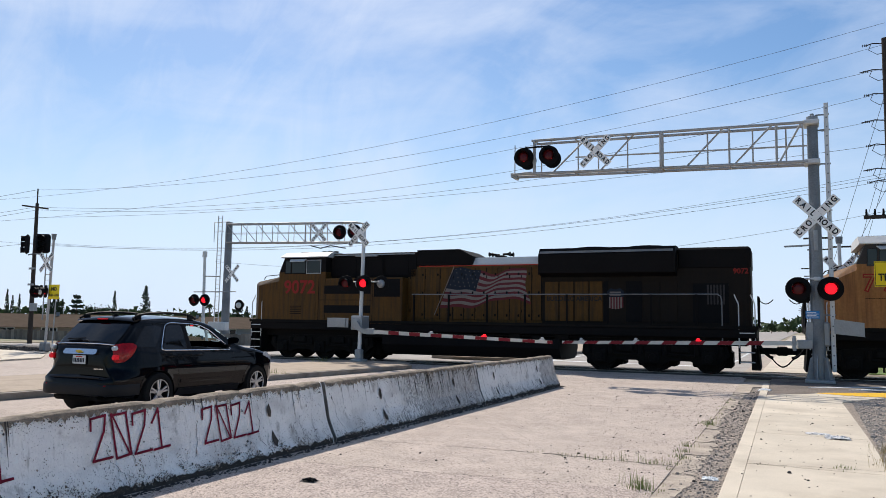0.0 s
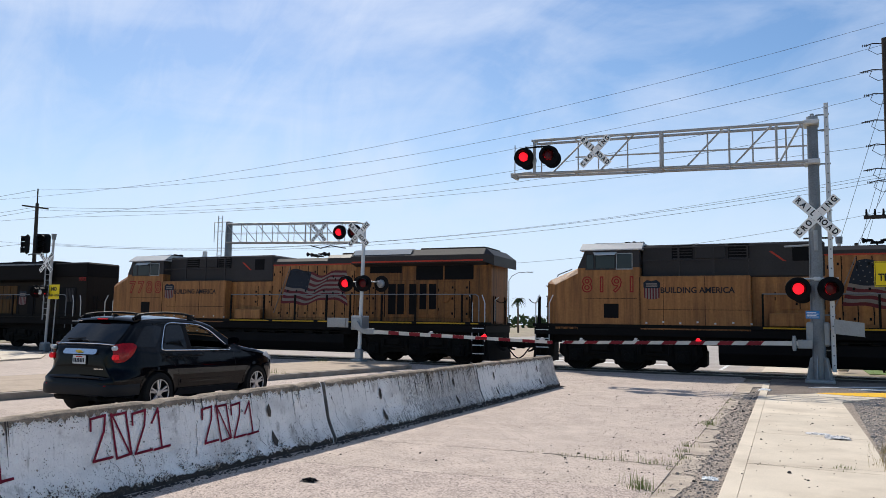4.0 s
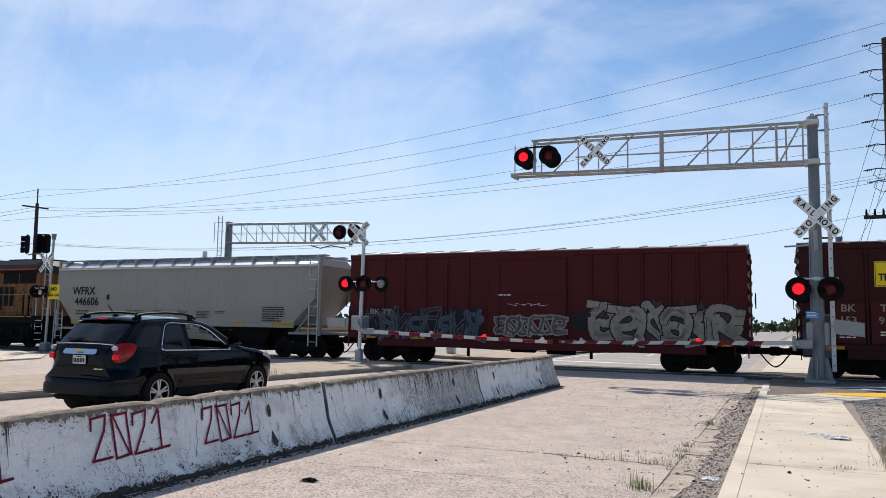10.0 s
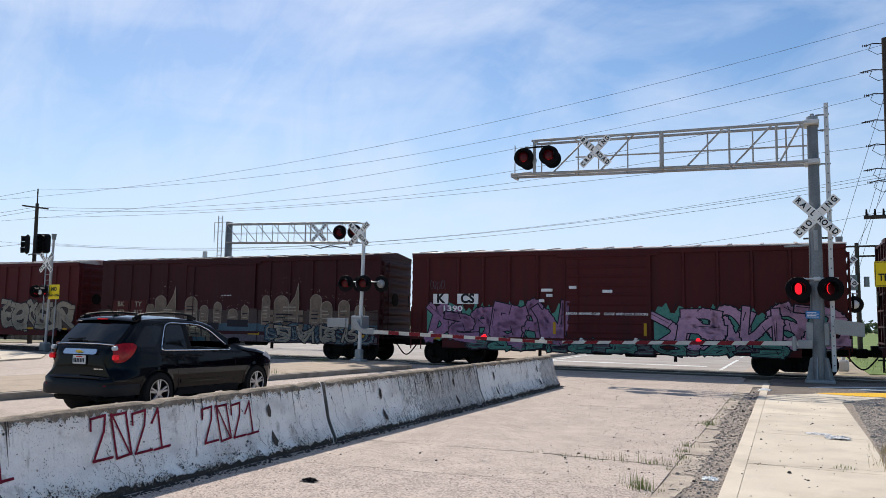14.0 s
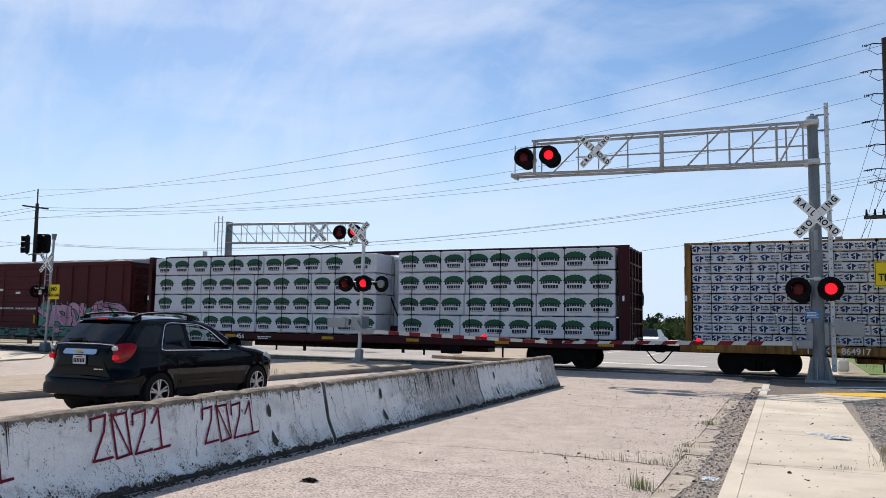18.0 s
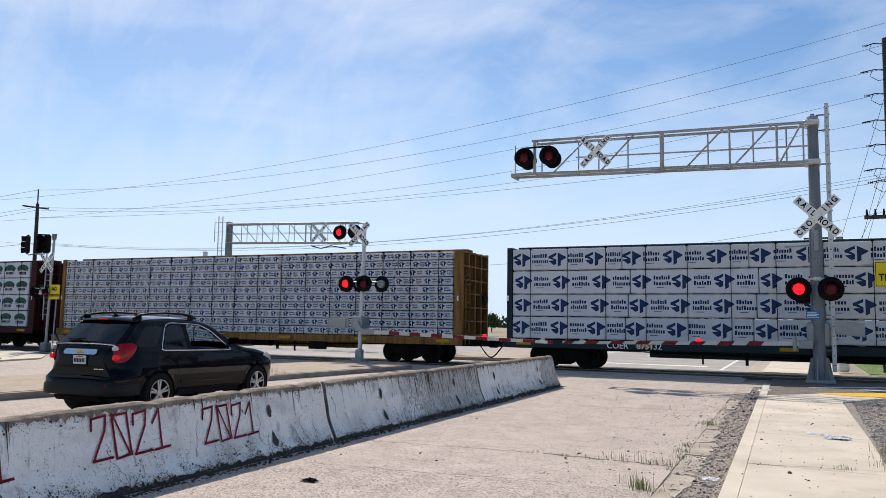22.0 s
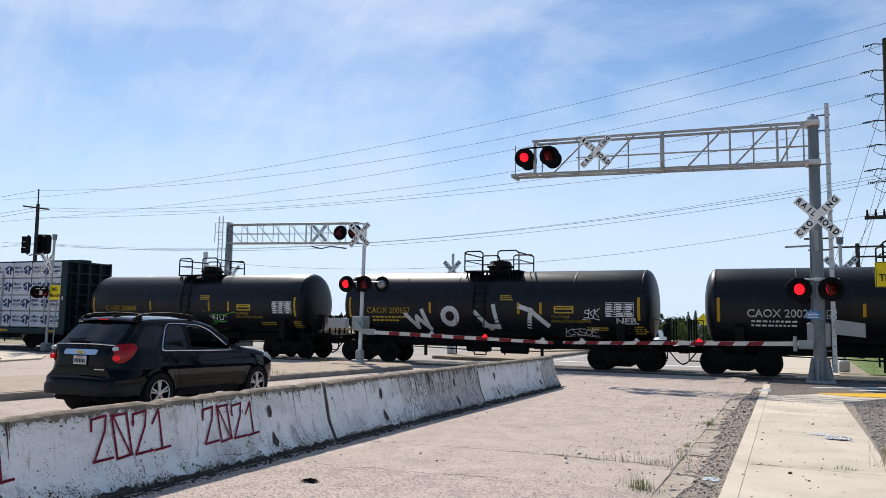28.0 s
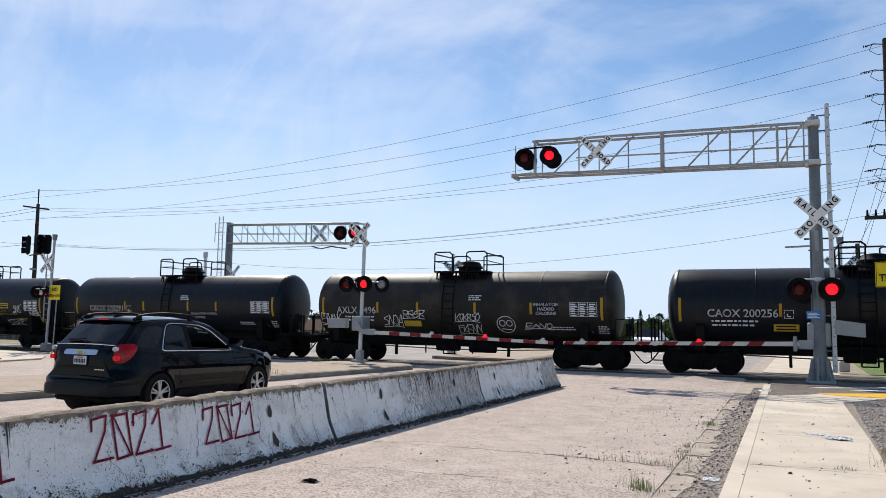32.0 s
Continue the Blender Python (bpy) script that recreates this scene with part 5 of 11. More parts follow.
right_cantilever()
median_gate()
far_cantilever()
left_signals()
right_sign()
crossbuck_post(1.14, 34.5, 5.1, 2.66, "white crossbuck signal mast beyond the tracks", cross=1.13, size=1.6, half=0.48)
crossbuck_post(-16.3, 35.0, 5.2, 2.6, "white crossbuck mast on the far median", False, 0.15)


# ---- waiting car
CLEAR = bpy.data.materials.new("clear_car_glass")
CLEAR.use_nodes = True
_b = CLEAR.node_tree.nodes["Principled BSDF"]
_b.inputs["Base Color"].default_value = (0.62, 0.7, 0.68, 1)
_b.inputs["Transmission Weight"].default_value, _b.inputs["Roughness"].default_value, _b.inputs["IOR"].default_value = 1.0, 0.0, 1.02
CAR_GLASS = mat("smoked_car_glass", (0.004, 0.0045, 0.005), 0.03, 0, 0.05, 2, 10, 0, spec=0.3)
SEAT = mat("dark_seat_cloth", (0.03, 0.03, 0.032), 0.9, 0, 0.2, 5, 40, 0.1)


def table(rows, y):
    """Smooth value at y in rows of (place, value)."""
    if y <= rows[0][0]:
        return rows[0][1]
    for (a, p), (b, q) in zip(rows, rows[1:]):
        if y <= b:
            u = (y - a) / (b - a)
            return p + (q - p) * u
    return rows[-1][1]


# outline of the car: top of the body along its middle, half width in plan, underside; 0 is the rear axle
CAR_TOP = [(-0.975, 0.52), (-0.97, 0.62), (-0.94, 0.675), (-0.905, 0.70), (-0.895, 0.86), (-0.893, 1.02), (-0.87, 1.13), (-0.83, 1.20), (-0.77, 1.255), (-0.55, 1.47), (-0.365, 1.645), (-0.305, 1.672), (-0.15, 1.695), (0.1, 1.716), (0.5, 1.728), (0.9, 1.722), (1.25, 1.70), (1.5, 1.655), (1.68, 1.60), (2.1, 1.36), (2.42, 1.165), (2.6, 1.13), (2.95, 1.085), (3.25, 1.02), (3.5, 0.94), (3.66, 0.85), (3.76, 0.72), (3.8, 0.58)]
CAR_HALF = [(-0.975, 0.57), (-0.96, 0.67), (-0.93, 0.75), (-0.89, 0.80), (-0.82, 0.845), (-0.7, 0.88), (-0.45, 0.91), (0.0, 0.925), (0.5, 0.915), (1.4, 0.912), (2.3, 0.918), (2.857, 0.925), (3.15, 0.905), (3.4, 0.85), (3.6, 0.76), (3.74, 0.63), (3.8, 0.48)]
# the tailgate and its lamps taper more than the bumper below them
CAR_UPPER = [(-0.975, 0.42), (-0.893, 0.52), (-0.87, 0.61), (-0.83, 0.69), (-0.77, 0.76), (-0.70, 0.81), (-0.6, 0.855), (-0.45, 0.89), (0.0, 0.925)]
CAR_LOW = [(-0.975, 0.44), (-0.93, 0.36), (-0.8, 0.31), (-0.4, 0.27), (2.4, 0.25), (3.3, 0.27), (3.65, 0.32), (3.8, 0.42)]


def car_belt(y):
    return 1.105 - 0.022 * y + (0.05 * max(0.0, -y) if y < 0 else 0)


def car_half(y, z):
    """Half width of the bodyside at height z, before the roof's rounding."""
    w, low, belt = table(CAR_HALF, y), table(CAR_LOW, y), car_belt(y)
    if y < 0:
        u = min(1.0, max(0.0, (z - 0.62) / 0.2))
        w += (table(CAR_UPPER, y) - w) * u * u * (3 - 2 * u)
    if z <= belt:
        u = (z - low) / (belt - low)
        tuck = 0.10 * max(0.0, 0.16 - u) / 0.16
        wave = 0.016 * math.sin(max(0.0, (u - 0.16) / 0.84) * math.pi) - 0.045 * max(0.0, u - 0.62) / 0.38
        return w * (1 - tuck) + wave - 0.012
    lean = 0.34 + 0.06 * max(0.0, y - 0.8) + 0.10 * max(0.0, -0.1 - y)
    return car_half(y, belt) - 0.02 - lean * (z - belt) - 0.08 * (z - belt) ** 2


def on_car(y, z, s=1, out=0.0):
    """Point on the bodyside, pushed outwards by out."""
    e = 0.01
    n = Vector((1.0, -(car_half(y + e, z) - car_half(y - e, z)) / (2 * e), -(car_half(y, z + e) - car_half(y, z - e)) / (2 * e))).normalized()
    return Vector((s * (car_half(y, z) + n.x * out), y + n.y * out, z + n.z * out))


def inside(poly, y, z):
    hit = False
    for (a, b), (c, d) in zip(poly, poly[1:] + poly[:1]):
        if (b > z) != (d > z) and y < a + (z - b) * (c - a) / (d - b):
            hit = not hit
    return hit


def rounded(poly, r=0.06, n=4):
    """Polygon with its corners rounded off."""
    out, k = [], len(poly)
    for i, p in enumerate(poly):
        a, b = Vector(poly[i - 1]), Vector(poly[(i + 1) % k])
        p = Vector(p)
        ra, rb = min(r, (a - p).length * 0.45), min(r, (b - p).length * 0.45)
        p0, p1 = p + (a - p).normalized() * ra, p + (b - p).normalized() * rb
        for j in range(n + 1):
            u = j / n
            out.append(tuple(p0 * (1 - u) ** 2 + p * 2 * u * (1 - u) + p1 * u * u))
    return out


def side_patch(poly, s, out, step=0.07):
    """Thin patch of the bodyside bounded by a polygon in (y, z), following its curve."""
    m = Mesh()
    ys, zs = [p[0] for p in poly], [p[1] for p in poly]
    c = (sum(ys) / len(ys), sum(zs) / len(zs))
    rings = 5
    vs = [on_car(c[0], c[1], s, out)]
    n = len(poly)
    for r in range(1, rings + 1):
        for y, z in poly:
            vs.append(on_car(c[0] + (y - c[0]) * r / rings, c[1] + (z - c[1]) * r / rings, s, out))
    for y, z in poly:
        vs.append(on_car(y, z, s, out - 0.02))
    area = sum(poly[i][0] * poly[(i + 1) % n][1] - poly[(i + 1) % n][0] * poly[i][1] for i in range(n))
    flip = (area > 0) != (s > 0)
    fs = [(0, 1 + k, 1 + (k + 1) % n) for k in range(n)]
    for r in range(rings):
        a, b = 1 + r * n, (1 + (r + 1) * n)
        fs += [(a + k, b + k, b + (k + 1) % n, a + (k + 1) % n) for k in range(n)]
    return m.hull(vs, [f[::-1] for f in fs] if flip else fs)


REAR_DOOR_GLASS = rounded([(0.16, 1.122), (0.82, 1.105), (0.79, 1.545), (0.5, 1.56), (0.37, 1.52)], 0.07)
FRONT_DOOR_GLASS = rounded([(0.92, 1.10), (2.02, 1.082), (1.55, 1.43), (1.28, 1.525), (0.89, 1.545)], 0.06)
QUARTER_GLASS = rounded([(-0.50, 1.17), (-0.04, 1.155), (0.18, 1.40), (0.25, 1.50), (0.12, 1.545), (-0.14, 1.53), (-0.28, 1.42)], 0.05)


def suv():
    ob = thing("suv", "black sport utility car waiting at the crossing, brake lamps lit", "car", at=pose(-11.35, 10.10, 0.0, 0, 0, 3.49))
    # shell: rings from rear to front, each from the underside's middle up to the roof's middle
    ys = sorted({round(v, 4) for v in [p[0] for p in CAR_TOP] + [-0.965 + 0.045 * k for k in range(106) if -0.965 + 0.045 * k < 3.79]})
    SIDE, ARC = 30, 9

    def ring(y):
        low, top = table(CAR_LOW, y), table(CAR_TOP, y)
        cabin = top > car_belt(y) + 0.12
        r = min(0.11 if cabin else 0.09, (top - low) * 0.45)
        crown = 0.05 if cabin else 0.03
        pts = [(0.0, low), (car_half(y, low + 0.02) * 0.75, low)]
        shoulder = top - crown - r
        for k in range(SIDE + 1):
            z = low + 0.02 + (shoulder - low - 0.02) * k / SIDE
            pts.append((car_half(y, z), z))
        w = pts[-1][0]
        for k in range(1, ARC + 1):
            t = math.pi / 2 * k / ARC
            x = w - r * 0.9 * (1 - math.cos(t))
            pts.append((x, shoulder + r * math.sin(t)))
        x = pts[-1][0]
        for u in (0.75, 0.5, 0.25, 0.0):
            pts.append((x * u, top - crown * u * u))
        return pts
    rows_ = [ring(y) for y in ys]
    n = len(rows_[0])

    def open_at(y, z):
        if z > 1.0 and inside(FRONT_DOOR_GLASS, y, z):
            return True
        return any(math.hypot(y - c, z - 0.36) < 0.405 for c in (0.0, 2.857)) and z < 0.78
    m = Mesh()
    for s in (-1, 1):
        vs = [(s * x, y, z) for y, row in zip(ys, rows_) for x, z in row]
        fs = []
        for j in range(len(ys) - 1):
            for k in range(n - 1):
                yc = (ys[j] + ys[j + 1]) / 2
                zc = (rows_[j][k][1] + rows_[j + 1][k][1] + rows_[j][k + 1][1] + rows_[j + 1][k + 1][1]) / 4
                if 1 < k < SIDE + 4 and open_at(yc, zc) or k >= SIDE + 6 and 1.74 < yc < 2.36:
                    continue
                f = (j * n + k, (j + 1) * n + k, (j + 1) * n + k + 1, j * n + k + 1)
                fs.append(f if s < 0 else f[::-1])
        m.hull(vs, fs)
        caps = [tuple(range(n)), tuple(range((len(ys) - 1) * n, len(ys) * n))[::-1]]
        m.hull(vs, [f if s > 0 else f[::-1] for f in caps])
    part("body", m, CAR_PAINT, ob, "glossy black bodywork", smooth=True)

    for s in (-1, 1):
        part("quarter_glass", side_patch(QUARTER_GLASS, s, 0.004), CAR_GLASS, ob, "dark quarter window", smooth=True)
        part("door_window", side_patch(REAR_DOOR_GLASS, s, 0.004), CAR_GLASS, ob, "dark rear door window", smooth=True)
        part("door_window", side_patch(FRONT_DOOR_GLASS, s, -0.004), CLEAR, ob, "clear front door window", smooth=True)
        part("door_pillar", side_patch([(0.80, 1.1), (0.93, 1.1), (0.90, 1.55), (0.78, 1.55)], s, 0.006), BLACK, ob)
        loop = rounded([(0.09, 1.097), (2.1, 1.058), (1.58, 1.455), (1.3, 1.555), (0.9, 1.578), (0.48, 1.592), (0.33, 1.545)], 0.09, 5)
        trim = Mesh().path([on_car(y, z, s, 0.008) for y, z in loop + loop[:1]], 0.0095, 6)
        part("window_trim", trim, CHROME, ob, "bright chrome window trim", smooth=True)
        rail = Mesh()
        rp = [(-0.38, 1.66), (-0.24, 1.725), (0.0, 1.755), (0.4, 1.773), (0.85, 1.763), (1.1, 1.735), (1.28, 1.67)]
        fine = [(table(rp, -0.38 + 1.66 * k / 24), -0.38 + 1.66 * k / 24) for k in range(25)]
        rail.path([(s * (0.615 - 0.03 * max(0, y)), y, z) for z, y in fine], 0.021, 8)
        for y, z in ((-0.24, 1.715), (1.1, 1.725)):
            rail.box(s * 0.6 - 0.018, s * 0.6 + 0.018, y - 0.07, y + 0.07, z - 0.08, z + 0.02, 0.01)
        part("roof_rack", rail, BLACK, ob, smooth=True)
        mir = Mesh()
        mir.hull([(s * (0.92 + 0.17 * u), 1.88 + dy + 0.03 * u, 1.235 + dz * (0.85 + 0.15 * math.sin(u * 3.14)) + 0.02 * u) for u in (0, 0.35, 0.7, 1.0) for dy, dz in ((0.0, -0.06), (0.07, -0.05), (0.1, 0.0), (0.07, 0.065), (0.0, 0.07))], [(r * 5 + k, r * 5 + (k + 1) % 5, (r + 1) * 5 + (k + 1) % 5, (r + 1) * 5 + k) for r in range(3) for k in range(5)] + [(0, 1, 2, 3, 4), (15, 16, 17, 18, 19)])
        mir.box(s * 0.84, s * 0.95, 1.88, 1.94, 1.12, 1.19, 0.02)
        part("door_mirror", mir, CAR_PAINT, ob)
        for line_ in ([(0.52, 0.45), (0.5, 0.72), (0.38, 0.86), (0.22, 1.0), (0.15, 1.085)], [(0.87, 0.36), (0.87, 1.08)], [(2.1, 0.4), (2.17, 0.75), (2.12, 1.05)]):
            part("door_seam", Mesh().path([on_car(y, z, s, 0.0) for y, z in line_], 0.0045, 4), BLACK, ob)
        part("door_seam", Mesh().path([on_car(y, 0.40, s, 0.0) for y in (0.52, 1.0, 1.6, 2.1)], 0.0045, 4), BLACK, ob)
        for y in (0.98, 0.22):
            hd = Mesh().path([on_car(y, 0.985, s, 0.0), on_car(y + 0.02, 0.988, s, 0.035), on_car(y + 0.19, 0.99, s, 0.035), on_car(y + 0.21, 0.987, s, 0.0)], 0.014, 8)
            part("door_handle", hd, CAR_PAINT, ob, smooth=True)
        part("fuel_door", side_patch(rounded([(-0.36, 0.84), (-0.17, 0.84), (-0.17, 1.01), (-0.36, 1.01)], 0.04), s, 0.003), CAR_PAINT, ob) if s > 0 else None
        part("sill_trim", side_patch([(0.5, 0.275), (2.36, 0.265), (2.3, 0.385), (0.52, 0.395)], s, 0.012), CAR_PLASTIC, ob, "dark plastic sill", smooth=True)
        part("door_moulding", side_patch(rounded([(0.56, 0.50), (2.05, 0.49), (2.05, 0.545), (0.56, 0.56)], 0.02), s, 0.012), CAR_PAINT, ob, "body-coloured door moulding", smooth=True)
        # tail lamp wrapping round the corner, rounded outline with a pointed upper end
        us = [-0.835, -0.828, -0.815, -0.79, -0.755, -0.71, -0.665, -0.61, -0.555, -0.505]
        zl = [0.985, 0.935, 0.915, 0.91, 0.912, 0.925, 0.955, 1.005, 1.07, 1.15]
        zh = [1.17, 1.20, 1.212, 1.222, 1.232, 1.238, 1.242, 1.242, 1.236, 1.21]
        vs, fs = [], []
        for y, a, b in zip(us, zl, zh):
            for k in range(7):
                z = a + (b - a) * k / 6
                bulge = 0.016 * math.sin(math.pi * k / 6) + 0.006
                w = table(CAR_UPPER, y) - 0.006 - 0.035 * max(0.0, z - 1.05) / 0.2
                d = Vector((1, -1.1 if y < -0.8 else -0.5, 0)).normalized() * bulge
                vs.append((s * (w + d.x), y + d.y, z))
        for j in range(len(us) - 1):
            fs += [(j * 7 + k, (j + 1) * 7 + k, (j + 1) * 7 + k + 1, j * 7 + k + 1) for k in range(6)]
        lamp = part("tail_lamp", Mesh().hull(vs, fs if s > 0 else [q[::-1] for q in fs]), TAIL_RED, ob, "red wrap-around tail lamp", smooth=True)
        part("reversing_lens", Mesh().lathe([(-0.878, 0.012), (-0.872, 0.034), (-0.859, 0.04), (-0.80, 0.04)], "y", 20, (s * 0.70, 0, 1.15)), LAMP_CLEAR, lamp, "clear round lens", smooth=True)
        part("brake_light", Mesh().lathe([(-0.874, 0.02), (-0.866, 0.045), (-0.79, 0.05)], "y", 20, (s * 0.72, 0, 1.0)), TAIL_LIT, lamp, "lit brake light", smooth=True)
        part("headlamp", side_patch(rounded([(3.12, 0.93), (3.52, 0.80), (3.6, 0.86), (3.3, 1.0)], 0.04), s, 0.01), LAMP_CLEAR, ob, "clear swept-back headlamp", smooth=True)
        part("bumper_reflector", Mesh().box(s * 0.56, s * 0.68, -0.978, -0.955, 0.515, 0.54, 0.005), TAIL_RED, ob)
        for y in (0.0, 2.857):
            well = Mesh().lathe([(0.35, 0.40), (0.925, 0.405)], "x", 40, (0, y, 0.36), False)
            well.v = [(s * p[0], p[1], p[2]) for p in well.v]
            part("wheel_well", well, RUBBER, ob, "dark wheel well")
            lip, last = Mesh(), None
            for k in range(29):
                t = -0.15 + (math.pi + 0.3) * k / 28
                a = on_car(y + 0.398 * math.cos(t), max(0.28, 0.36 + 0.398 * math.sin(t)), s, 0.010)
                b = on_car(y + 0.452 * math.cos(t), max(0.28, 0.36 + 0.452 * math.sin(t)), s, 0.006)
                if last:
                    q = [last[0], a, b, last[1]]
                    lip.face(q if s < 0 else q[::-1])
                last = (a, b)
            part("arch_lip", lip, CAR_PAINT, ob, "flared wheel arch lip", smooth=True)
            wheel(ob, s, y)
    # rear window: patch on the sloping back, and its dark surround
    def back(u, v, out):
        y = -0.785 + 0.43 * v
        top = table(CAR_TOP, y)
        w = min(0.80, car_half(y, top - 0.12) - 0.02)
        return (u * w, y - out * 0.74 + 0.0, top - 0.05 * abs(u) ** 2.2 + out * 0.68)
    g = Mesh()
    k_, r_ = 14, 8
    vs = [back(-0.93 + 1.86 * i / k_, 0.05 + 0.9 * j / r_, 0.007) for j in range(r_ + 1) for i in range(k_ + 1)]
    g.hull(vs, [(j * (k_ + 1) + i, j * (k_ + 1) + i + 1, (j + 1) * (k_ + 1) + i + 1, (j + 1) * (k_ + 1) + i) for j in range(r_) for i in range(k_)])
    part("rear_window", g, CAR_GLASS, ob, "dark smoked rear window", smooth=True)
    part("tailgate_edge", Mesh().path([(-0.68, -0.80, 1.205), (-0.4, -0.835, 1.222), (0, -0.85, 1.228), (0.4, -0.835, 1.222), (0.68, -0.80, 1.205)], 0.009, 6), CHROME, ob, "thin bright line under the rear window")
    wsc = Mesh()
    def front(u, v, out):
        y = 1.7 + 0.7 * v
        top = table(CAR_TOP, y)
        w = min(0.74, car_half(y, top - 0.1) - 0.03)
        return (u * w, y + out * 0.5, top - 0.05 * u * u + out)
    vs = [front(-0.95 + 1.9 * i / 10, j / 6, 0.006) for j in range(7) for i in range(11)]
    part("windscreen", wsc.hull(vs, [(j * 11 + i, (j + 1) * 11 + i, (j + 1) * 11 + i + 1, j * 11 + i + 1) for j in range(6) for i in range(10)]), CLEAR, ob, "clear windscreen", smooth=True)
    sp = Mesh()
    sp.hull([(x * 0.66, -0.46 + 0.05 * x * x, 1.635 - 0.03 * x * x) for x in (-1, -0.5, 0, 0.5, 1)] + [(x * 0.66, -0.43 + 0.05 * x * x, 1.668 - 0.03 * x * x) for x in (-1, -0.5, 0, 0.5, 1)] + [(x * 0.68, -0.20, 1.70 - 0.035 * x * x) for x in (-1, -0.5, 0, 0.5, 1)] + [(x * 0.66, -0.33, 1.63 - 0.03 * x * x) for x in (-1, -0.5, 0, 0.5, 1)], [(r * 5 + k, r * 5 + k + 1, (r + 1) % 4 * 5 + k + 1, (r + 1) % 4 * 5 + k) for r in range(4) for k in range(4)] + [(0, 5, 10, 15), (19, 14, 9, 4)])
    part("spoiler", sp, CAR_PAINT, ob, "roof spoiler", smooth=True)
    part("high_brake_light", Mesh().box(-0.11, 0.11, -0.468, -0.43, 1.638, 1.66), TAIL_LIT, ob, "lit high brake light")
    part("wiper", Mesh().path([(0.02, -0.815, 1.255), (-0.1, -0.805, 1.285), (-0.42, -0.775, 1.30)], 0.013, 6).path([(-0.46, -0.76, 1.29), (-0.02, -0.78, 1.315)], 0.011, 6).box(-0.05, 0.07, -0.835, -0.775, 1.235, 1.285, 0.02), BLACK, ob)
    bar = Mesh().prism(rounded([(-0.35, 1.045), (0.35, 1.045), (0.385, 1.075), (0.36, 1.135), (-0.36, 1.135), (-0.385, 1.075)], 0.03), -0.93, -0.86, "y")
    bar.v = [(p[0], p[1] + (p[2] - 1.045) * 0.45, p[2]) for p in bar.v]
    part("chrome_bar", bar, CHROME, ob, "chrome tailgate bar", smooth=True)
    part("emblem", Mesh().prism([(-0.07, 1.08), (-0.03, 1.08), (-0.03, 1.07), (0.03, 1.07), (0.03, 1.08), (0.07, 1.08), (0.07, 1.105), (0.03, 1.105), (0.03, 1.115), (-0.03, 1.115), (-0.03, 1.105), (-0.07, 1.105)], -0.937, -0.93, "y"), STENCIL_YELLOW, ob, "small gold emblem")
    pl = part("licence_plate", Mesh().box(-0.15, 0.15, -0.921, -0.89, 0.875, 1.025, 0.006), GALV_LIGHT, ob, "white plate with unreadable marks")
    for k in range(7):
        part("plate_mark", Mesh().box(-0.122 + k * 0.036, -0.098 + k * 0.036, -0.924, -0.921, 0.905, 0.975), FLAG_BLUE, pl)
    part("plate_mark", Mesh().box(-0.07, 0.07, -0.924, -0.921, 0.992, 1.008), LOCO_RED, pl)
    part("plate_frame", Mesh().box(-0.16, 0.16, -0.917, -0.885, 0.865, 1.035, 0.008), BLACK, ob)
    for k in range(6):
        part("badge", Mesh().box(0.34 + k * 0.036, 0.366 + k * 0.036, -0.915, -0.86, 0.79, 0.81), CHROME, ob)
    bump = Mesh()
    prof = [(0.36, 0.0), (0.39, 0.012), (0.49, 0.014), (0.535, 0.008), (0.55, 0.0)]
    def rear_line(x):
        for (ya, wa), (yb, wb) in zip(CAR_HALF, CAR_HALF[1:]):
            if wa <= abs(x) <= wb:
                return ya + (yb - ya) * (abs(x) - wa) / (wb - wa)
        return -0.975
    xs = [-0.86 + 1.72 * k / 28 for k in range(29)]
    plan = [(x, rear_line(x)) for x in xs]
    plan = [(-car_half(y, 0.5), y) for y in (-0.44, -0.55, -0.66)] + plan + [(car_half(y, 0.5), y) for y in (-0.66, -0.55, -0.44)]
    vs = [(x * (1 + o * 0.8) + math.copysign(0.004, x), y - (o + 0.004 if y < -0.7 else 0), z) for x, y in plan for z, o in prof]
    q = len(prof)
    bump.hull(vs, [(j * q + k, (j + 1) * q + k, (j + 1) * q + k + 1, j * q + k + 1) for j in range(len(plan) - 1) for k in range(q - 1)])
    part("bumper", bump, CAR_PLASTIC, ob, "dark grey bumper skirt", smooth=True)
    part("bumper_step", Mesh().path([(x, rear_line(x) - 0.006, 0.655) for x in xs[5:-5]], 0.012, 6), CAR_PAINT, ob, "glossy ledge above the bumper", smooth=True)
    part("antenna", Mesh().path([(0.0, -0.16, 1.70), (-0.0, -0.22, 1.76), (-0.0, -0.36, 1.90)], 0.008, 5).prism([(-0.24, 1.69), (-0.08, 1.70), (-0.18, 1.745)], -0.025, 0.025, "x"), BLACK, ob)
    for x in (-0.4, 0.4):
        part("seat_back", Mesh().box(x - 0.24, x + 0.24, 1.0, 1.15, 0.7, 1.25, 0.06).box(x - 0.12, x + 0.12, 0.98, 1.07, 1.27, 1.44, 0.04), SEAT, ob, "front seat with headrest")
    part("dashboard", Mesh().box(-0.7, 0.7, 1.95, 2.3, 0.8, 1.08, 0.06), SEAT, ob)
    part("steering_wheel", Mesh().path([(-0.38 + 0.18 * math.cos(a * 0.5236), 1.78 - 0.06 * math.sin(a * 0.5236), 1.03 + 0.16 * math.sin(a * 0.5236)) for a in range(13)], 0.016, 6), BLACK, ob)
    part("exhaust", Mesh().tube((0.45, -0.95, 0.3), (0.45, -0.8, 0.3), 0.035, n=10), UNDER, ob)
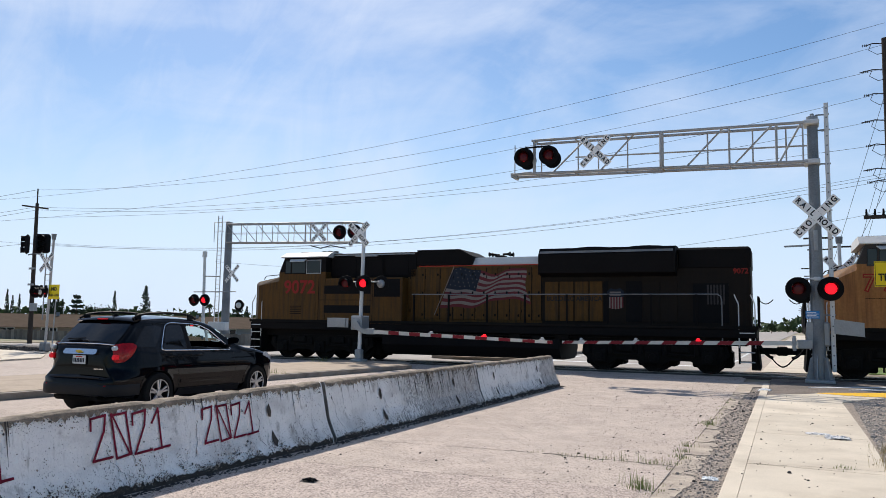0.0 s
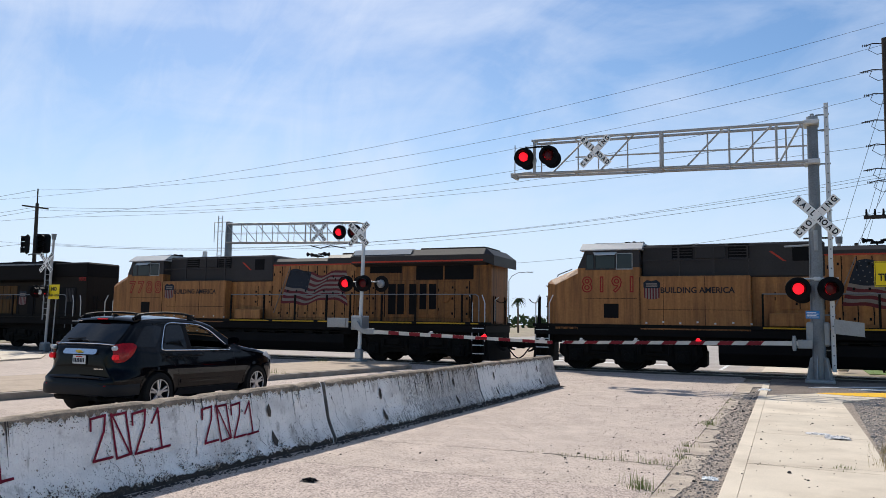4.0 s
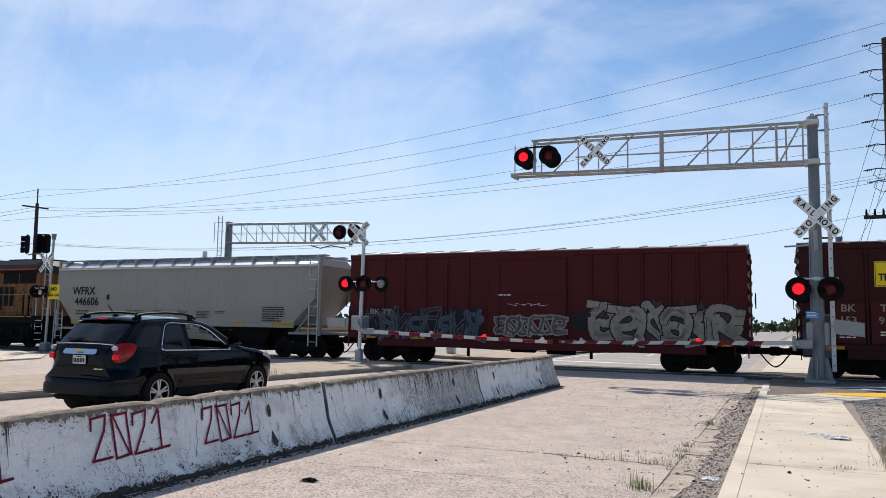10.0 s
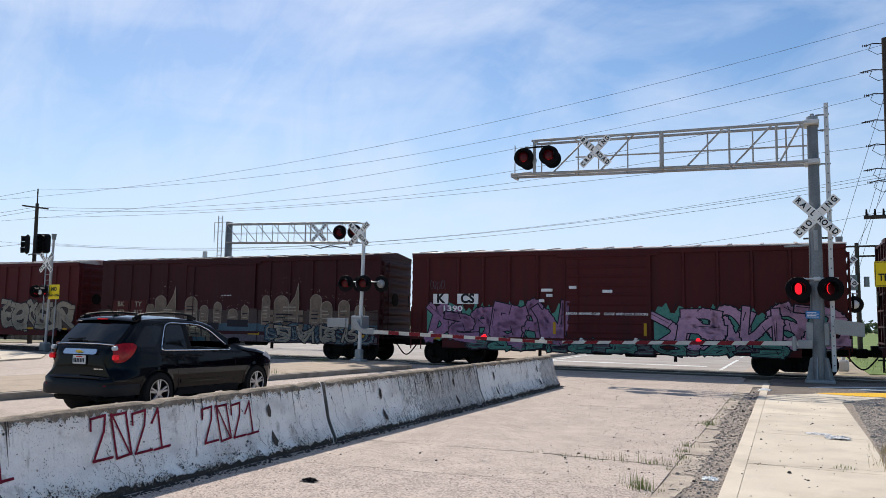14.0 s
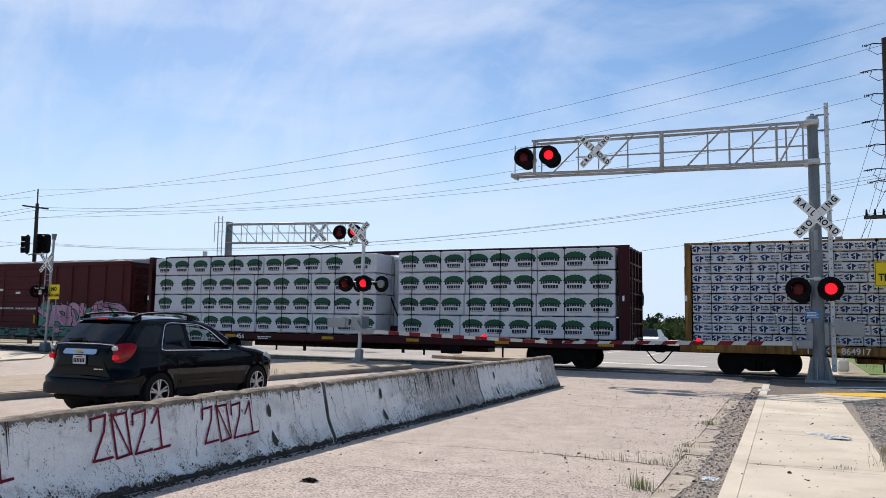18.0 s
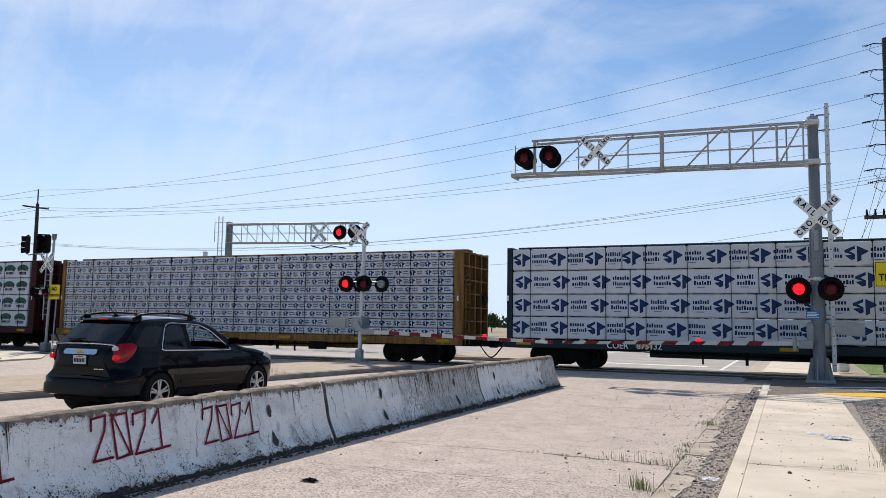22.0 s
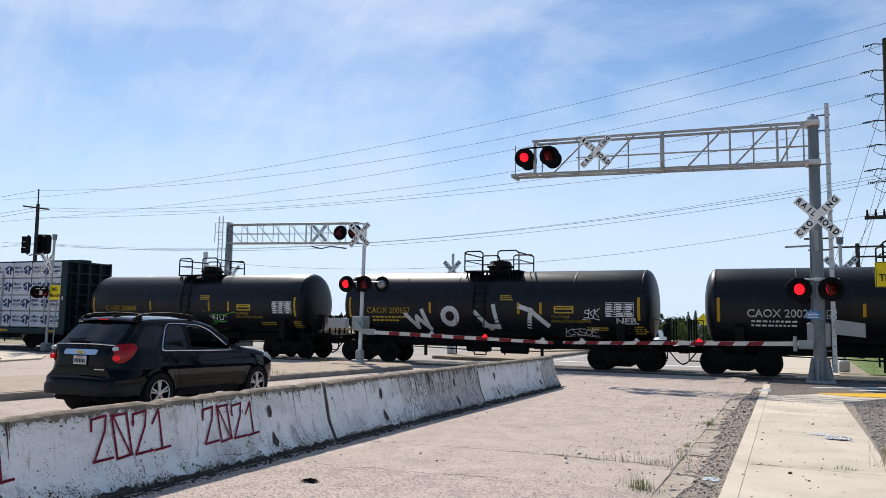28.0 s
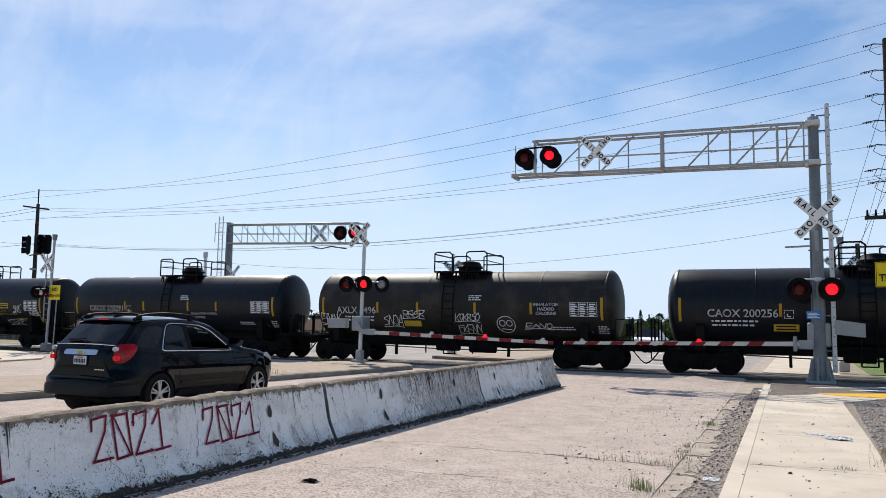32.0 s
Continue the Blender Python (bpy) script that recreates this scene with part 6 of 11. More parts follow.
    part("floor_pan", Mesh().box(-0.72, 0.72, -0.8, 3.4, 0.24, 0.5, 0.05), UNDER, ob)


def wheel(ob, s, y):
    t = Mesh().lathe([(0.0, 0.005), (0.0, 0.33), (0.03, 0.355), (0.17, 0.36), (0.205, 0.34), (0.215, 0.27), (0.19, 0.238), (0.09, 0.236), (0.09, 0.005)], "x", 32)
    w = part("wheel", t, RUBBER, ob, "alloy wheel with black tyre", smooth=True, at=pose(s * 0.742, y, 0.36) @ Matrix.Diagonal((s, 1, 1, 1)))
    r = Mesh().lathe([(0.1, 0.005), (0.105, 0.205), (0.2, 0.222), (0.212, 0.232), (0.205, 0.242), (0.19, 0.242), (0.095, 0.236), (0.095, 0.005)], "x", 28)
    part("rim", r, BLACK, w, smooth=True)
    part("rim_edge", Mesh().lathe([(0.2, 0.221), (0.213, 0.226), (0.213, 0.236), (0.2, 0.24), (0.2, 0.221)], "x", 28, (0, 0, 0), False), ALLOY, w, smooth=True)
    sp = Mesh()
    for k in range(5):
        for d in (-0.16, 0.16):
            a = 2 * math.pi * k / 5 + d
            c, n_ = math.cos(a), math.sin(a)
            q = Matrix.Rotation(a, 4, "X")
            sp.box(0.16, 0.198, -0.018, 0.018, 0.05, 0.225, 0.008, q)
    sp.lathe([(0.16, 0.07), (0.205, 0.06), (0.21, 0.03)], "x", 16)
    part("spoke", sp, ALLOY, w, "silver alloy spokes")


suv()

# ---- train: each vehicle stands with its middle on its origin, front towards -x, seen from -y
# places of the vehicles' middles along the track at 0 s, their lengths over the couplers, and how far each is drawn in from its plan length
MIDS = [-12.27, 10.05, 32.72, 52.17, 69.55, 86.97, 104.32, 124.85, 149.57, 173.9, 193.25, 208.2, 223.05, 237.85, 252.75]
LENGTHS = [22.95, 21.9, 22.65, 17.15, 17.25, 17.5, 17.1, 25.4, 25.0, 24.3, 15.3, 15.3, 15.1, 15.4, 15.2]
DRAWN_IN = [0.968, 0.978, 0.976, 0.976, 0.984, 0.974, 1.0, 0.965, 0.953, 0.985, 0.98, 0.98, 0.98, 0.98, 0.98]
train = []          # thing, place of its middle at 0 s
axles = []          # turning wheelset, its place on the truck, its radius
coupled = {}        # thing's name: where its couplers meet its neighbours'
random.seed(11)


def rolled(t):
    """Metres that the train has gone by t seconds; it slows a little half way."""
    return 7.94 * min(t, 14.5) + 7.75 * max(0.0, t - 16.5) + (7.845 * (min(t, 16.5) - 14.5) if t > 14.5 else 0)


def vehicle(name, label, category, i):
    ob = thing(name, label, category, "vehicles of the freight train")
    end = lambda j, s: MIDS[j] + s * LENGTHS[j] * DRAWN_IN[j] / 2
    meet = lambda j: (end(j, 1) + end(j + 1, -1)) / 2
    lo = meet(i - 1) if i else end(i, -1)
    hi = meet(i) if i + 1 < len(MIDS) else end(i, 1)
    coupled[ob.name] = {-1: (lo - MIDS[i]) / DRAWN_IN[i], 1: (hi - MIDS[i]) / DRAWN_IN[i]}
    train.append((ob, MIDS[i], DRAWN_IN[i]))
    return ob, LENGTHS[i]


def draw_in():
    """Brings every part of a vehicle to the vehicle's true length; running gear is only moved."""
    for ob, mid, k in train:
        for p in ob.children:
            if p.name.startswith("truck"):
                p.matrix_basis = Matrix.Translation((p.matrix_basis.translation.x * (k - 1), 0, 0)) @ p.matrix_basis
            else:
                p.matrix_basis = Matrix.Diagonal((k, 1, 1, 1)) @ p.matrix_basis


def wheelset_mesh(r, w=0.13):
    m = Mesh()
    m.tube((0, -1.02, 0), (0, 1.02, 0), 0.08, n=10)
    for s in (-1, 1):
        y = s * 0.76
        prof = [(y - s * 0.07, r + 0.025), (y - s * 0.04, r + 0.025), (y - s * 0.03, r), (y + s * 0.065, r - 0.01), (y + s * 0.065, r - 0.07), (y + s * 0.02, r - 0.1), (y + s * 0.03, 0.15), (y + s * 0.1, 0.12)]
        m.lathe(prof if s > 0 else prof, "y", 28)
    return m.data("wheelset", WHEEL, True)


WHEEL_FREIGHT, WHEEL_LOCO = wheelset_mesh(0.457), wheelset_mesh(0.53)


def side_frame_mesh():
    m = Mesh()
    outline = [(-1.12, 0.52), (-1.05, 0.66), (-0.6, 0.72), (0.6, 0.72), (1.05, 0.66), (1.12, 0.52), (1.12, 0.36), (0.72, 0.36), (0.3, 0.17), (-0.3, 0.17), (-0.72, 0.36), (-1.12, 0.36)]
    m.prism(outline, -0.06, 0.06, "y")
    for x in (-0.89, 0.89):
        m.tube((x, -0.14, 0.457), (x, 0.05, 0.457), 0.15, 0.16, 14)
        m.tube((x, -0.17, 0.457), (x, -0.13, 0.457), 0.09, 0.11, 12)
    for x in (-0.16, 0, 0.16):
        m.tube((x, -0.1, 0.24), (x, -0.1, 0.5), 0.06, n=8)
    m.box(-0.32, 0.32, -0.1, 0.1, 0.5, 0.6, 0.02)
    return m.data("side_frame", UNDER)


SIDE_FRAME = side_frame_mesh()


def freight_truck(parent, x):
    t = part("truck", Mesh().box(-0.2, 0.2, -1.05, 1.05, 0.42, 0.78, 0.04).box(-0.5, 0.5, -0.3, 0.3, 0.7, 0.9, 0.03).box(-1.0, -0.93, -0.9, 0.9, 0.25, 0.4), UNDER, parent, at=pose(x, 0, 0))
    part("side_frame", SIDE_FRAME, UNDER, t, at=pose(0, -1.0, 0))
    part("side_frame", SIDE_FRAME, UNDER, t, at=pose(0, 1.0, 0, 0, 0, 180))
    for dx in (-0.89, 0.89):
        w = part("wheelset", WHEEL_FREIGHT, WHEEL, t, at=pose(dx, 0, 0.457))
        axles.append((w, (dx, 0, 0.457), 0.457))
    return t


def loco_truck(parent, x):
    m = Mesh().box(-2.4, 2.4, -0.5, 0.5, 0.75, 0.98, 0.05)
    for dx in (-1.93, 0, 1.93):
        m.box(dx - 0.62, dx + 0.75, -0.62, 0.62, 0.2, 0.8, 0.06)
    t = part("truck", m, UNDER, parent, at=pose(x, 0, 0))
    f = Mesh()
    f.prism([(-2.6, 0.62), (-2.55, 0.95), (-1.5, 1.05), (1.5, 1.05), (2.55, 0.95), (2.6, 0.62), (2.2, 0.3), (1.6, 0.28), (1.3, 0.42), (0.6, 0.42), (0.3, 0.28), (-0.3, 0.28), (-0.6, 0.42), (-1.3, 0.42), (-1.6, 0.28), (-2.2, 0.3)], -0.08, 0.08, "y")
    for dx in (-1.93, 0, 1.93):
        f.box(dx - 0.26, dx + 0.26, -0.2, 0.05, 0.3, 0.78, 0.05)
        f.tube((dx, -0.26, 0.53), (dx, -0.18, 0.53), 0.13, 0.15, 12)
        for e in (-0.42, 0.42):
            f.tube((dx + e, -0.12, 0.62), (dx + e, -0.12, 0.95), 0.09, n=8)
    for e in (-1.0, 0.95):
        f.box(e - 0.3, e + 0.3, -0.22, -0.05, 0.72, 0.98, 0.03)
        f.tube((e - 0.4, -0.2, 0.66), (e + 0.5, -0.2, 0.62), 0.045, n=6)
    me = f.data("side_frame", UNDER)
    part("side_frame", me, UNDER, t, at=pose(0, -1.08, 0))
    part("side_frame", me, UNDER, t, at=pose(0, 1.08, 0, 0, 0, 180))
    for dx in (-1.93, 0, 1.93):
        w = part("wheelset", WHEEL_LOCO, WHEEL, t, at=pose(dx, 0, 0.53))
        axles.append((w, (dx, 0, 0.53), 0.53))
    return t


def coupler(parent, x, s):
    """Coupler with knuckle, and sagging air hose; s is the way it points."""
    x = coupled[parent.name][s]
    m = Mesh().box(x - s * 0.95, x - s * 0.12, -0.1, 0.1, 0.72, 0.95, 0.03)
    m.box(x - s * 0.2, x + s * 0.02, -0.17, 0.03, 0.68, 1.0, 0.05)
    m.tube((x - s * 0.02, 0.1, 0.68), (x - s * 0.02, 0.1, 1.0), 0.07, n=8)
    part("coupler", m, UNDER, parent)
    h, pts = Mesh(), []
    for k in range(9):
        u = k / 8
        pts.append((x - s * 0.55 + s * 0.57 * u, -0.35 - 0.02 * u, 0.8 - 0.5 * math.sin(u * 1.57) ** 1.3))
    part("air_hose", h.path(pts, 0.028), RUBBER, parent)


def hand_rail(parent, pts, r=0.02, material=None, name="hand_rail"):
    return part(name, Mesh().path(pts, r, 6), material or LOCO_GREY, parent)


# ---- painted motifs
def flag_mesh(tl, tr, bl, br):
    """Waving stripes with a starred canton, between four corners (x, z)."""
    m = Mesh()

    def at(u, v):
        x = (tl[0] + (tr[0] - tl[0]) * u) * (1 - v) + (bl[0] + (br[0] - bl[0]) * u) * v
        z = (tl[1] + (tr[1] - tl[1]) * u) * (1 - v) + (bl[1] + (br[1] - bl[1]) * u) * v
        return x + 0.07 * u * math.sin(v * 7 + 1), z + 0.13 * math.sin(u * 8.2 + v * 1.8 + 0.4) * (0.35 + u) + 0.04 * math.sin(u * 19 + v * 4)
    n = 26
    for i in range(13):
        for k in range(n):
            u0, u1 = k / n, (k + 1) / n
            if u1 <= 0.4 and i < 7:
                m.slot = 2
            else:
                m.slot = i % 2
            (a, b), (c, d), (e, f), (g_, h) = at(u0, i / 13), at(u1, i / 13), at(u1, (i + 1) / 13), at(u0, (i + 1) / 13)
            m.face([(g_, 0, h), (e, 0, f), (c, 0, d), (a, 0, b)])
    m.slot = 1
    for r in range(5):
        for k in range(6):
            x, z = at(0.035 + k * 0.064 + (r % 2) * 0.03, 0.05 + r * 0.1)
            s = 0.028
            m.face([(x + s * math.sin(t * 2.513) , -0.003, z + s * math.cos(t * 2.513)) for t in range(5)][::-1])
    return m


def shield_mesh(w, h):
    """Blue-topped shield with red and white bars."""
    m = Mesh()
    def half(z):
        return w / 2 * (1.0 if z > 0.1 * h else max(0.55, 1 - ((0.1 * h - z) / (0.6 * h)) ** 2 * 0.3))
    m.slot = 0
    m.face([(-w / 2 * 1.05, 0, 0.08 * h), (w / 2 * 1.05, 0, 0.08 * h), (w / 2 * 1.08, 0, 0.36 * h), (w * 0.3, 0, 0.5 * h), (0, 0, 0.44 * h), (-w * 0.3, 0, 0.5 * h), (-w / 2 * 1.08, 0, 0.36 * h)])
    for i in range(11):
        m.slot = 1 + i % 2
        x0, x1 = -w / 2 + w * i / 11, -w / 2 + w * (i + 1) / 11
        zb = -h / 2 + 0.08 * h * abs((i - 5) / 5) ** 2
        m.face([(x0, 0, zb), (x1, 0, zb), (x1, 0, 0.08 * h), (x0, 0, 0.08 * h)])
    m.slot = 2
    for z in (0.3, 0.18):
        m.face([(-w * 0.36, -0.003, (z - 0.035) * h), (w * 0.36, -0.003, (z - 0.035) * h), (w * 0.36, -0.003, (z + 0.035) * h), (-w * 0.36, -0.003, (z + 0.035) * h)])
    return m


def stroke(m, pts, w, y, slot=0):
    """Flat painted line of width w through points (x, z) at depth y, with square joints."""
    m.slot = slot
    for i, (a, b) in enumerate(zip(pts, pts[1:])):
        dx, dz = b[0] - a[0], b[1] - a[1]
        d = math.hypot(dx, dz) or 1
        ux, uz = dx / d * w * 0.5, dz / d * w * 0.5
        yy = y - 0.0004 * (i % 3)
        m.face([(a[0] - ux + uz, yy, a[1] - uz - ux), (b[0] + ux + uz, yy, b[1] + uz - ux), (b[0] + ux - uz, yy, b[1] + uz + ux), (a[0] - ux - uz, yy, a[1] - uz + ux)])


# bent strokes in a unit square, warped and overlapped until they spell nothing
GLYPHS = [
    [[(0, 0), (0.4, 1), (0.6, 1), (1, 0)], [(0.2, 0.4), (0.8, 0.4)]],
    [[(1, 1), (0.1, 0.9), (0.2, 0.55), (0.9, 0.45), (0.95, 0.1), (0, 0)]],
    [[(1, 1), (0, 1), (0, 0), (1, 0)], [(0, 0.5), (0.8, 0.5)]],
    [[(0, 0), (0, 1), (0.9, 0.9), (0.8, 0.5), (0.1, 0.45), (1, 0)]],
    [[(0, 0), (0, 1)], [(1, 1), (0.1, 0.5), (1, 0)]],
    [[(0.5, 0), (0, 0.3), (0.1, 0.9), (0.6, 1), (1, 0.6), (0.8, 0.1), (0.5, 0)]],
    [[(0, 0), (0.1, 1), (0.9, 0), (1, 1)]],
]


def soft_line(pts, rounds=2):
    """Bends taken off a broken line."""
    for _ in range(rounds):
        out = [pts[0]]
        for a, b in zip(pts, pts[1:]):
            out += [(a[0] * 0.75 + b[0] * 0.25, a[1] * 0.75 + b[1] * 0.25), (a[0] * 0.25 + b[0] * 0.75, a[1] * 0.25 + b[1] * 0.75)]
        pts = out + [pts[-1]]
    return pts


def mural(parent, x0, x1, z0, z1, y, fills, outline, back, seed, letters=6, name="graffiti", label="", width=0.2):
    """Spray-painted wild lettering that spells nothing: cloud behind, outlined blocks, highlights."""
    rng = random.Random(seed)
    m = Mesh()
    mats = [back, outline, *fills]
    if back:
        n = 40
        top = [(x0 + (x1 - x0) * k / n, z1 - 0.05 + rng.uniform(-0.22, 0.16) * (z1 - z0)) for k in range(n + 1)]
        bot = [(x0 + (x1 - x0) * k / n, z0 + rng.uniform(-0.02, 0.1) * (z1 - z0)) for k in range(n + 1)]
        for k in range(n):
            m.slot = 0
            m.face([(bot[k][0], y, bot[k][1]), (bot[k + 1][0], y, bot[k + 1][1]), (top[k + 1][0], y, top[k + 1][1]), (top[k][0], y, top[k][1])])
    else:
        mats[0] = outline
        stroke(m, [(x0, z0 + 0.04), (x1, z0 + 0.03)], 0.03, y, 0)
    board = part(name, m, mats, parent, label)
    cw, h = (x1 - x0) / letters, z1 - z0
    for i in range(letters):
        m = Mesh()
        lean, x_l = rng.uniform(-0.25, 0.3) * cw, x0 + cw * (i + 0.08)
        wide, low, tall = cw * rng.uniform(0.95, 1.25), z0 + h * rng.uniform(0.05, 0.14), h * rng.uniform(0.7, 0.86)
        lay = y - 0.003 - 0.0055 * (i % 2)
        ww = min(width, cw * 0.34) * rng.uniform(0.85, 1.15)
        lines = []
        flip, turn = rng.random() < 0.5, rng.random() < 0.5
        for line_ in rng.choice(GLYPHS) + rng.choice(GLYPHS)[:1]:
            lines.append(soft_line([(x_l + wide * (1 - u if flip else u) + lean * (v - 0.5) + rng.uniform(-0.16, 0.16) * cw, low + tall * (1 - v if turn else v) + rng.uniform(-0.1, 0.1) * h) for u, v in line_]))
        for p in lines:
            stroke(m, p, ww + 0.085, lay, 1)
        for p in lines:
            stroke(m, p, ww, lay - 0.0016, 2 + i % len(fills))
        for p in lines:
            stroke(m, [(q[0] + ww * 0.22, q[1] - ww * 0.18) for q in p], ww * 0.14, lay - 0.0032, 2 + (i + 1) % len(fills))
            if rng.random() < 0.7:
                stroke(m, [(q[0] - ww * 0.3, q[1] + ww * 0.3) for q in p[:5]], 0.022, lay - 0.004, 1)
        for k in range(2):
            q = (x_l + rng.random() * cw, z0 + h * rng.uniform(0.1, 0.95))
            stroke(m, [q, (q[0] + rng.uniform(-0.25, 0.25) * cw, q[1] + rng.uniform(0.1, 0.25) * h)], rng.uniform(0.015, 0.035), lay - 0.0043, 1)
        part("sprayed_letter", m, mats, board)
    return board


def tag(parent, x0, x1, z0, z1, y, material, seed, n=14, w=0.03, name="graffiti_tag"):
    """Thin scribbled tag."""
    rng = random.Random(seed)
    m = Mesh()
    k = 5
    pts = []
    for i in range(n * k):
        u = i / (n * k)
        pts.append((x0 + (x1 - x0) * u + 0.12 * (x1 - x0) / 2 * math.sin(i * 1.3 + seed), (z0 + z1) / 2 + (z1 - z0) / 2 * math.sin(i * 1.05 + rng.uniform(-0.4, 0.4)) * rng.uniform(0.6, 1)))
    stroke(m, pts, w, y)
    return part(name, m, material, parent)


def bars(parent, x, z, y, w, rows, material, h=0.05, gap=0.09, name="stencil"):
    """Small unreadable stencil lines."""
    m = Mesh()
    rng = random.Random(int((x * 37 + z * 91) * 10))
    for r in range(rows):
        xx = x
        end = x + w * rng.uniform(0.75, 1.0)
        while xx < end:
            ww = min(rng.uniform(0.06, 0.22), end - xx)
            zz = z - r * gap
            m.face([(xx, y, zz), (xx + ww, y, zz), (xx + ww, y, zz + h), (xx, y, zz + h)])
            xx += ww + 0.04
    return part(name, m, material, parent)


def ladder(parent, x, y, z0, z1, w, material, n, along="x", name="ladder"):
    m = Mesh()
    for s in (0, w):
        if along == "x":
            m.box(x + s - 0.02, x + s + 0.02, y - 0.02, y + 0.02, z0, z1)
        else:
            m.box(x - 0.02, x + 0.02, y + s - 0.02, y + s + 0.02, z0, z1)
    for k in range(n):
        z = z0 + (z1 - z0) * (k + 0.5) / n
        m.tube((x, y - 0.03, z), (x + w, y - 0.03, z), 0.014, n=6) if along == "x" else m.tube((x, y, z), (x, y + w, z), 0.014, n=6)
    return part(name, m, material, parent)


# ---- locomotives
def horn(parent, x, z):
    m = Mesh().tube((x, 0, z - 0.25), (x, 0, z), 0.03, n=8).box(x - 0.2, x + 0.2, -0.2, 0.2, z - 0.03, z + 0.03, 0.01)
    for dx, dy, s in ((-0.15, -0.15, -1), (0.15, -0.2, 1), (-0.1, 0.1, -1), (0.2, 0.12, 1), (0.1, 0, 1)):
        m.tube((x + dx, dy, z + 0.08), (x + dx + s * 0.22, dy, z + 0.08), 0.03, 0.04, 8)
        m.tube((x + dx + s * 0.22, dy, z + 0.08), (x + dx + s * 0.33, dy, z + 0.08), 0.04, 0.1, 10)
    part("horn", m, BLACK, parent)


def loco_ends(ob, L, paint):
    for s in (-1, 1):
        x = s * L / 2
        coupler(ob, x, s)
        part("plow", Mesh().prism([(x - s * 0.45, 0.2), (x - s * 0.75, 0.2), (x - s * 0.75, 1.3), (x - s * 0.55, 1.3)], -1.35, 1.35, "y"), UNDER, ob)
        m = Mesh()
        for k in range(4):
            m.box(x - s * 0.62, x - s * 1.12, -1.5, -1.05, 0.45 + k * 0.33, 0.49 + k * 0.33, 0.01)
        m.box(x - s * 1.12, x - s * 1.17, -1.48, -0.95, 0.4, 1.7).box(x - s * 0.58, x - s * 0.62, -1.48, -1.0, 0.4, 1.7)
        part("steps", m, LOCO_DARK, ob)
        e = Mesh()
        for k in range(4):
            e.box(x - s * 0.62, x - s * 1.12, -1.506, -1.5, 0.452 + k * 0.33, 0.488 + k * 0.33)
        part("step_edge", e, GALV_LIGHT, ob)
        for dx in (0.6, 1.14):
            hand_rail(ob, [(x - s * dx, -1.47, 0.95), (x - s * dx, -1.47, 2.45), (x - s * (dx + 0.14), -1.42, 2.78)], 0.022, GALV_LIGHT)
        for dy in (-0.75, -0.55, 0.55, 0.75):
            hand_rail(ob, [(x - s * 0.5, dy, 1.65), (x - s * 0.5, dy, 2.75)], 0.035, BLACK, "end_post")
        c = Mesh()
        c.path([(x - s * 0.5 + s * 0.5 * k / 6, -0.55 + 0.02 * k, 2.65 - 0.16 * math.sin(math.pi * k / 6)) for k in range(7)], 0.018, 5)
        part("safety_chain", c, BLACK, ob)
        for dy in (-0.7, -0.5, 0.5, 0.7):
            h = Mesh().path([(x - s * 0.55 + s * 0.5 * k / 6, dy, 1.1 - 0.5 * math.sin(math.pi * 0.5 * k / 6)) for k in range(7)], 0.03, 6)
            part("brake_hose", h, RUBBER, ob)


def nose_mesh(x0, x1, zb, zf, zt, w):
    """Tapered nose with bevelled front corners and sloping top."""
    wf = w - 0.38
    a = [(x0, wf, zb), (x0, wf, zf - 0.12), (x0 + 0.12, wf - 0.02, zf), (x1, w - 0.2, zt), (x1, w, zt - 0.22), (x0 + 0.42, w, zf - 0.2), (x0 + 0.42, w, zb), (x1, w, zb)]
    m = Mesh()
    for s in (-1, 1):
        v = [(p[0], p[1] * s, p[2]) for p in a]
        fs = [(0, 1, 5, 6), (6, 5, 4, 7), (1, 2, 5), (2, 3, 4, 5)]
        m.hull(v, [f if s > 0 else f[::-1] for f in fs])
    n = [(p[0], -p[1], p[2]) for p in a]
    m.hull([a[0], a[1], n[1], n[0]], [(0, 3, 2, 1)])
    m.hull([a[1], a[2], n[2], n[1]], [(0, 3, 2, 1)])
    m.hull([a[2], a[3], n[3], n[2]], [(0, 3, 2, 1)])
    return m


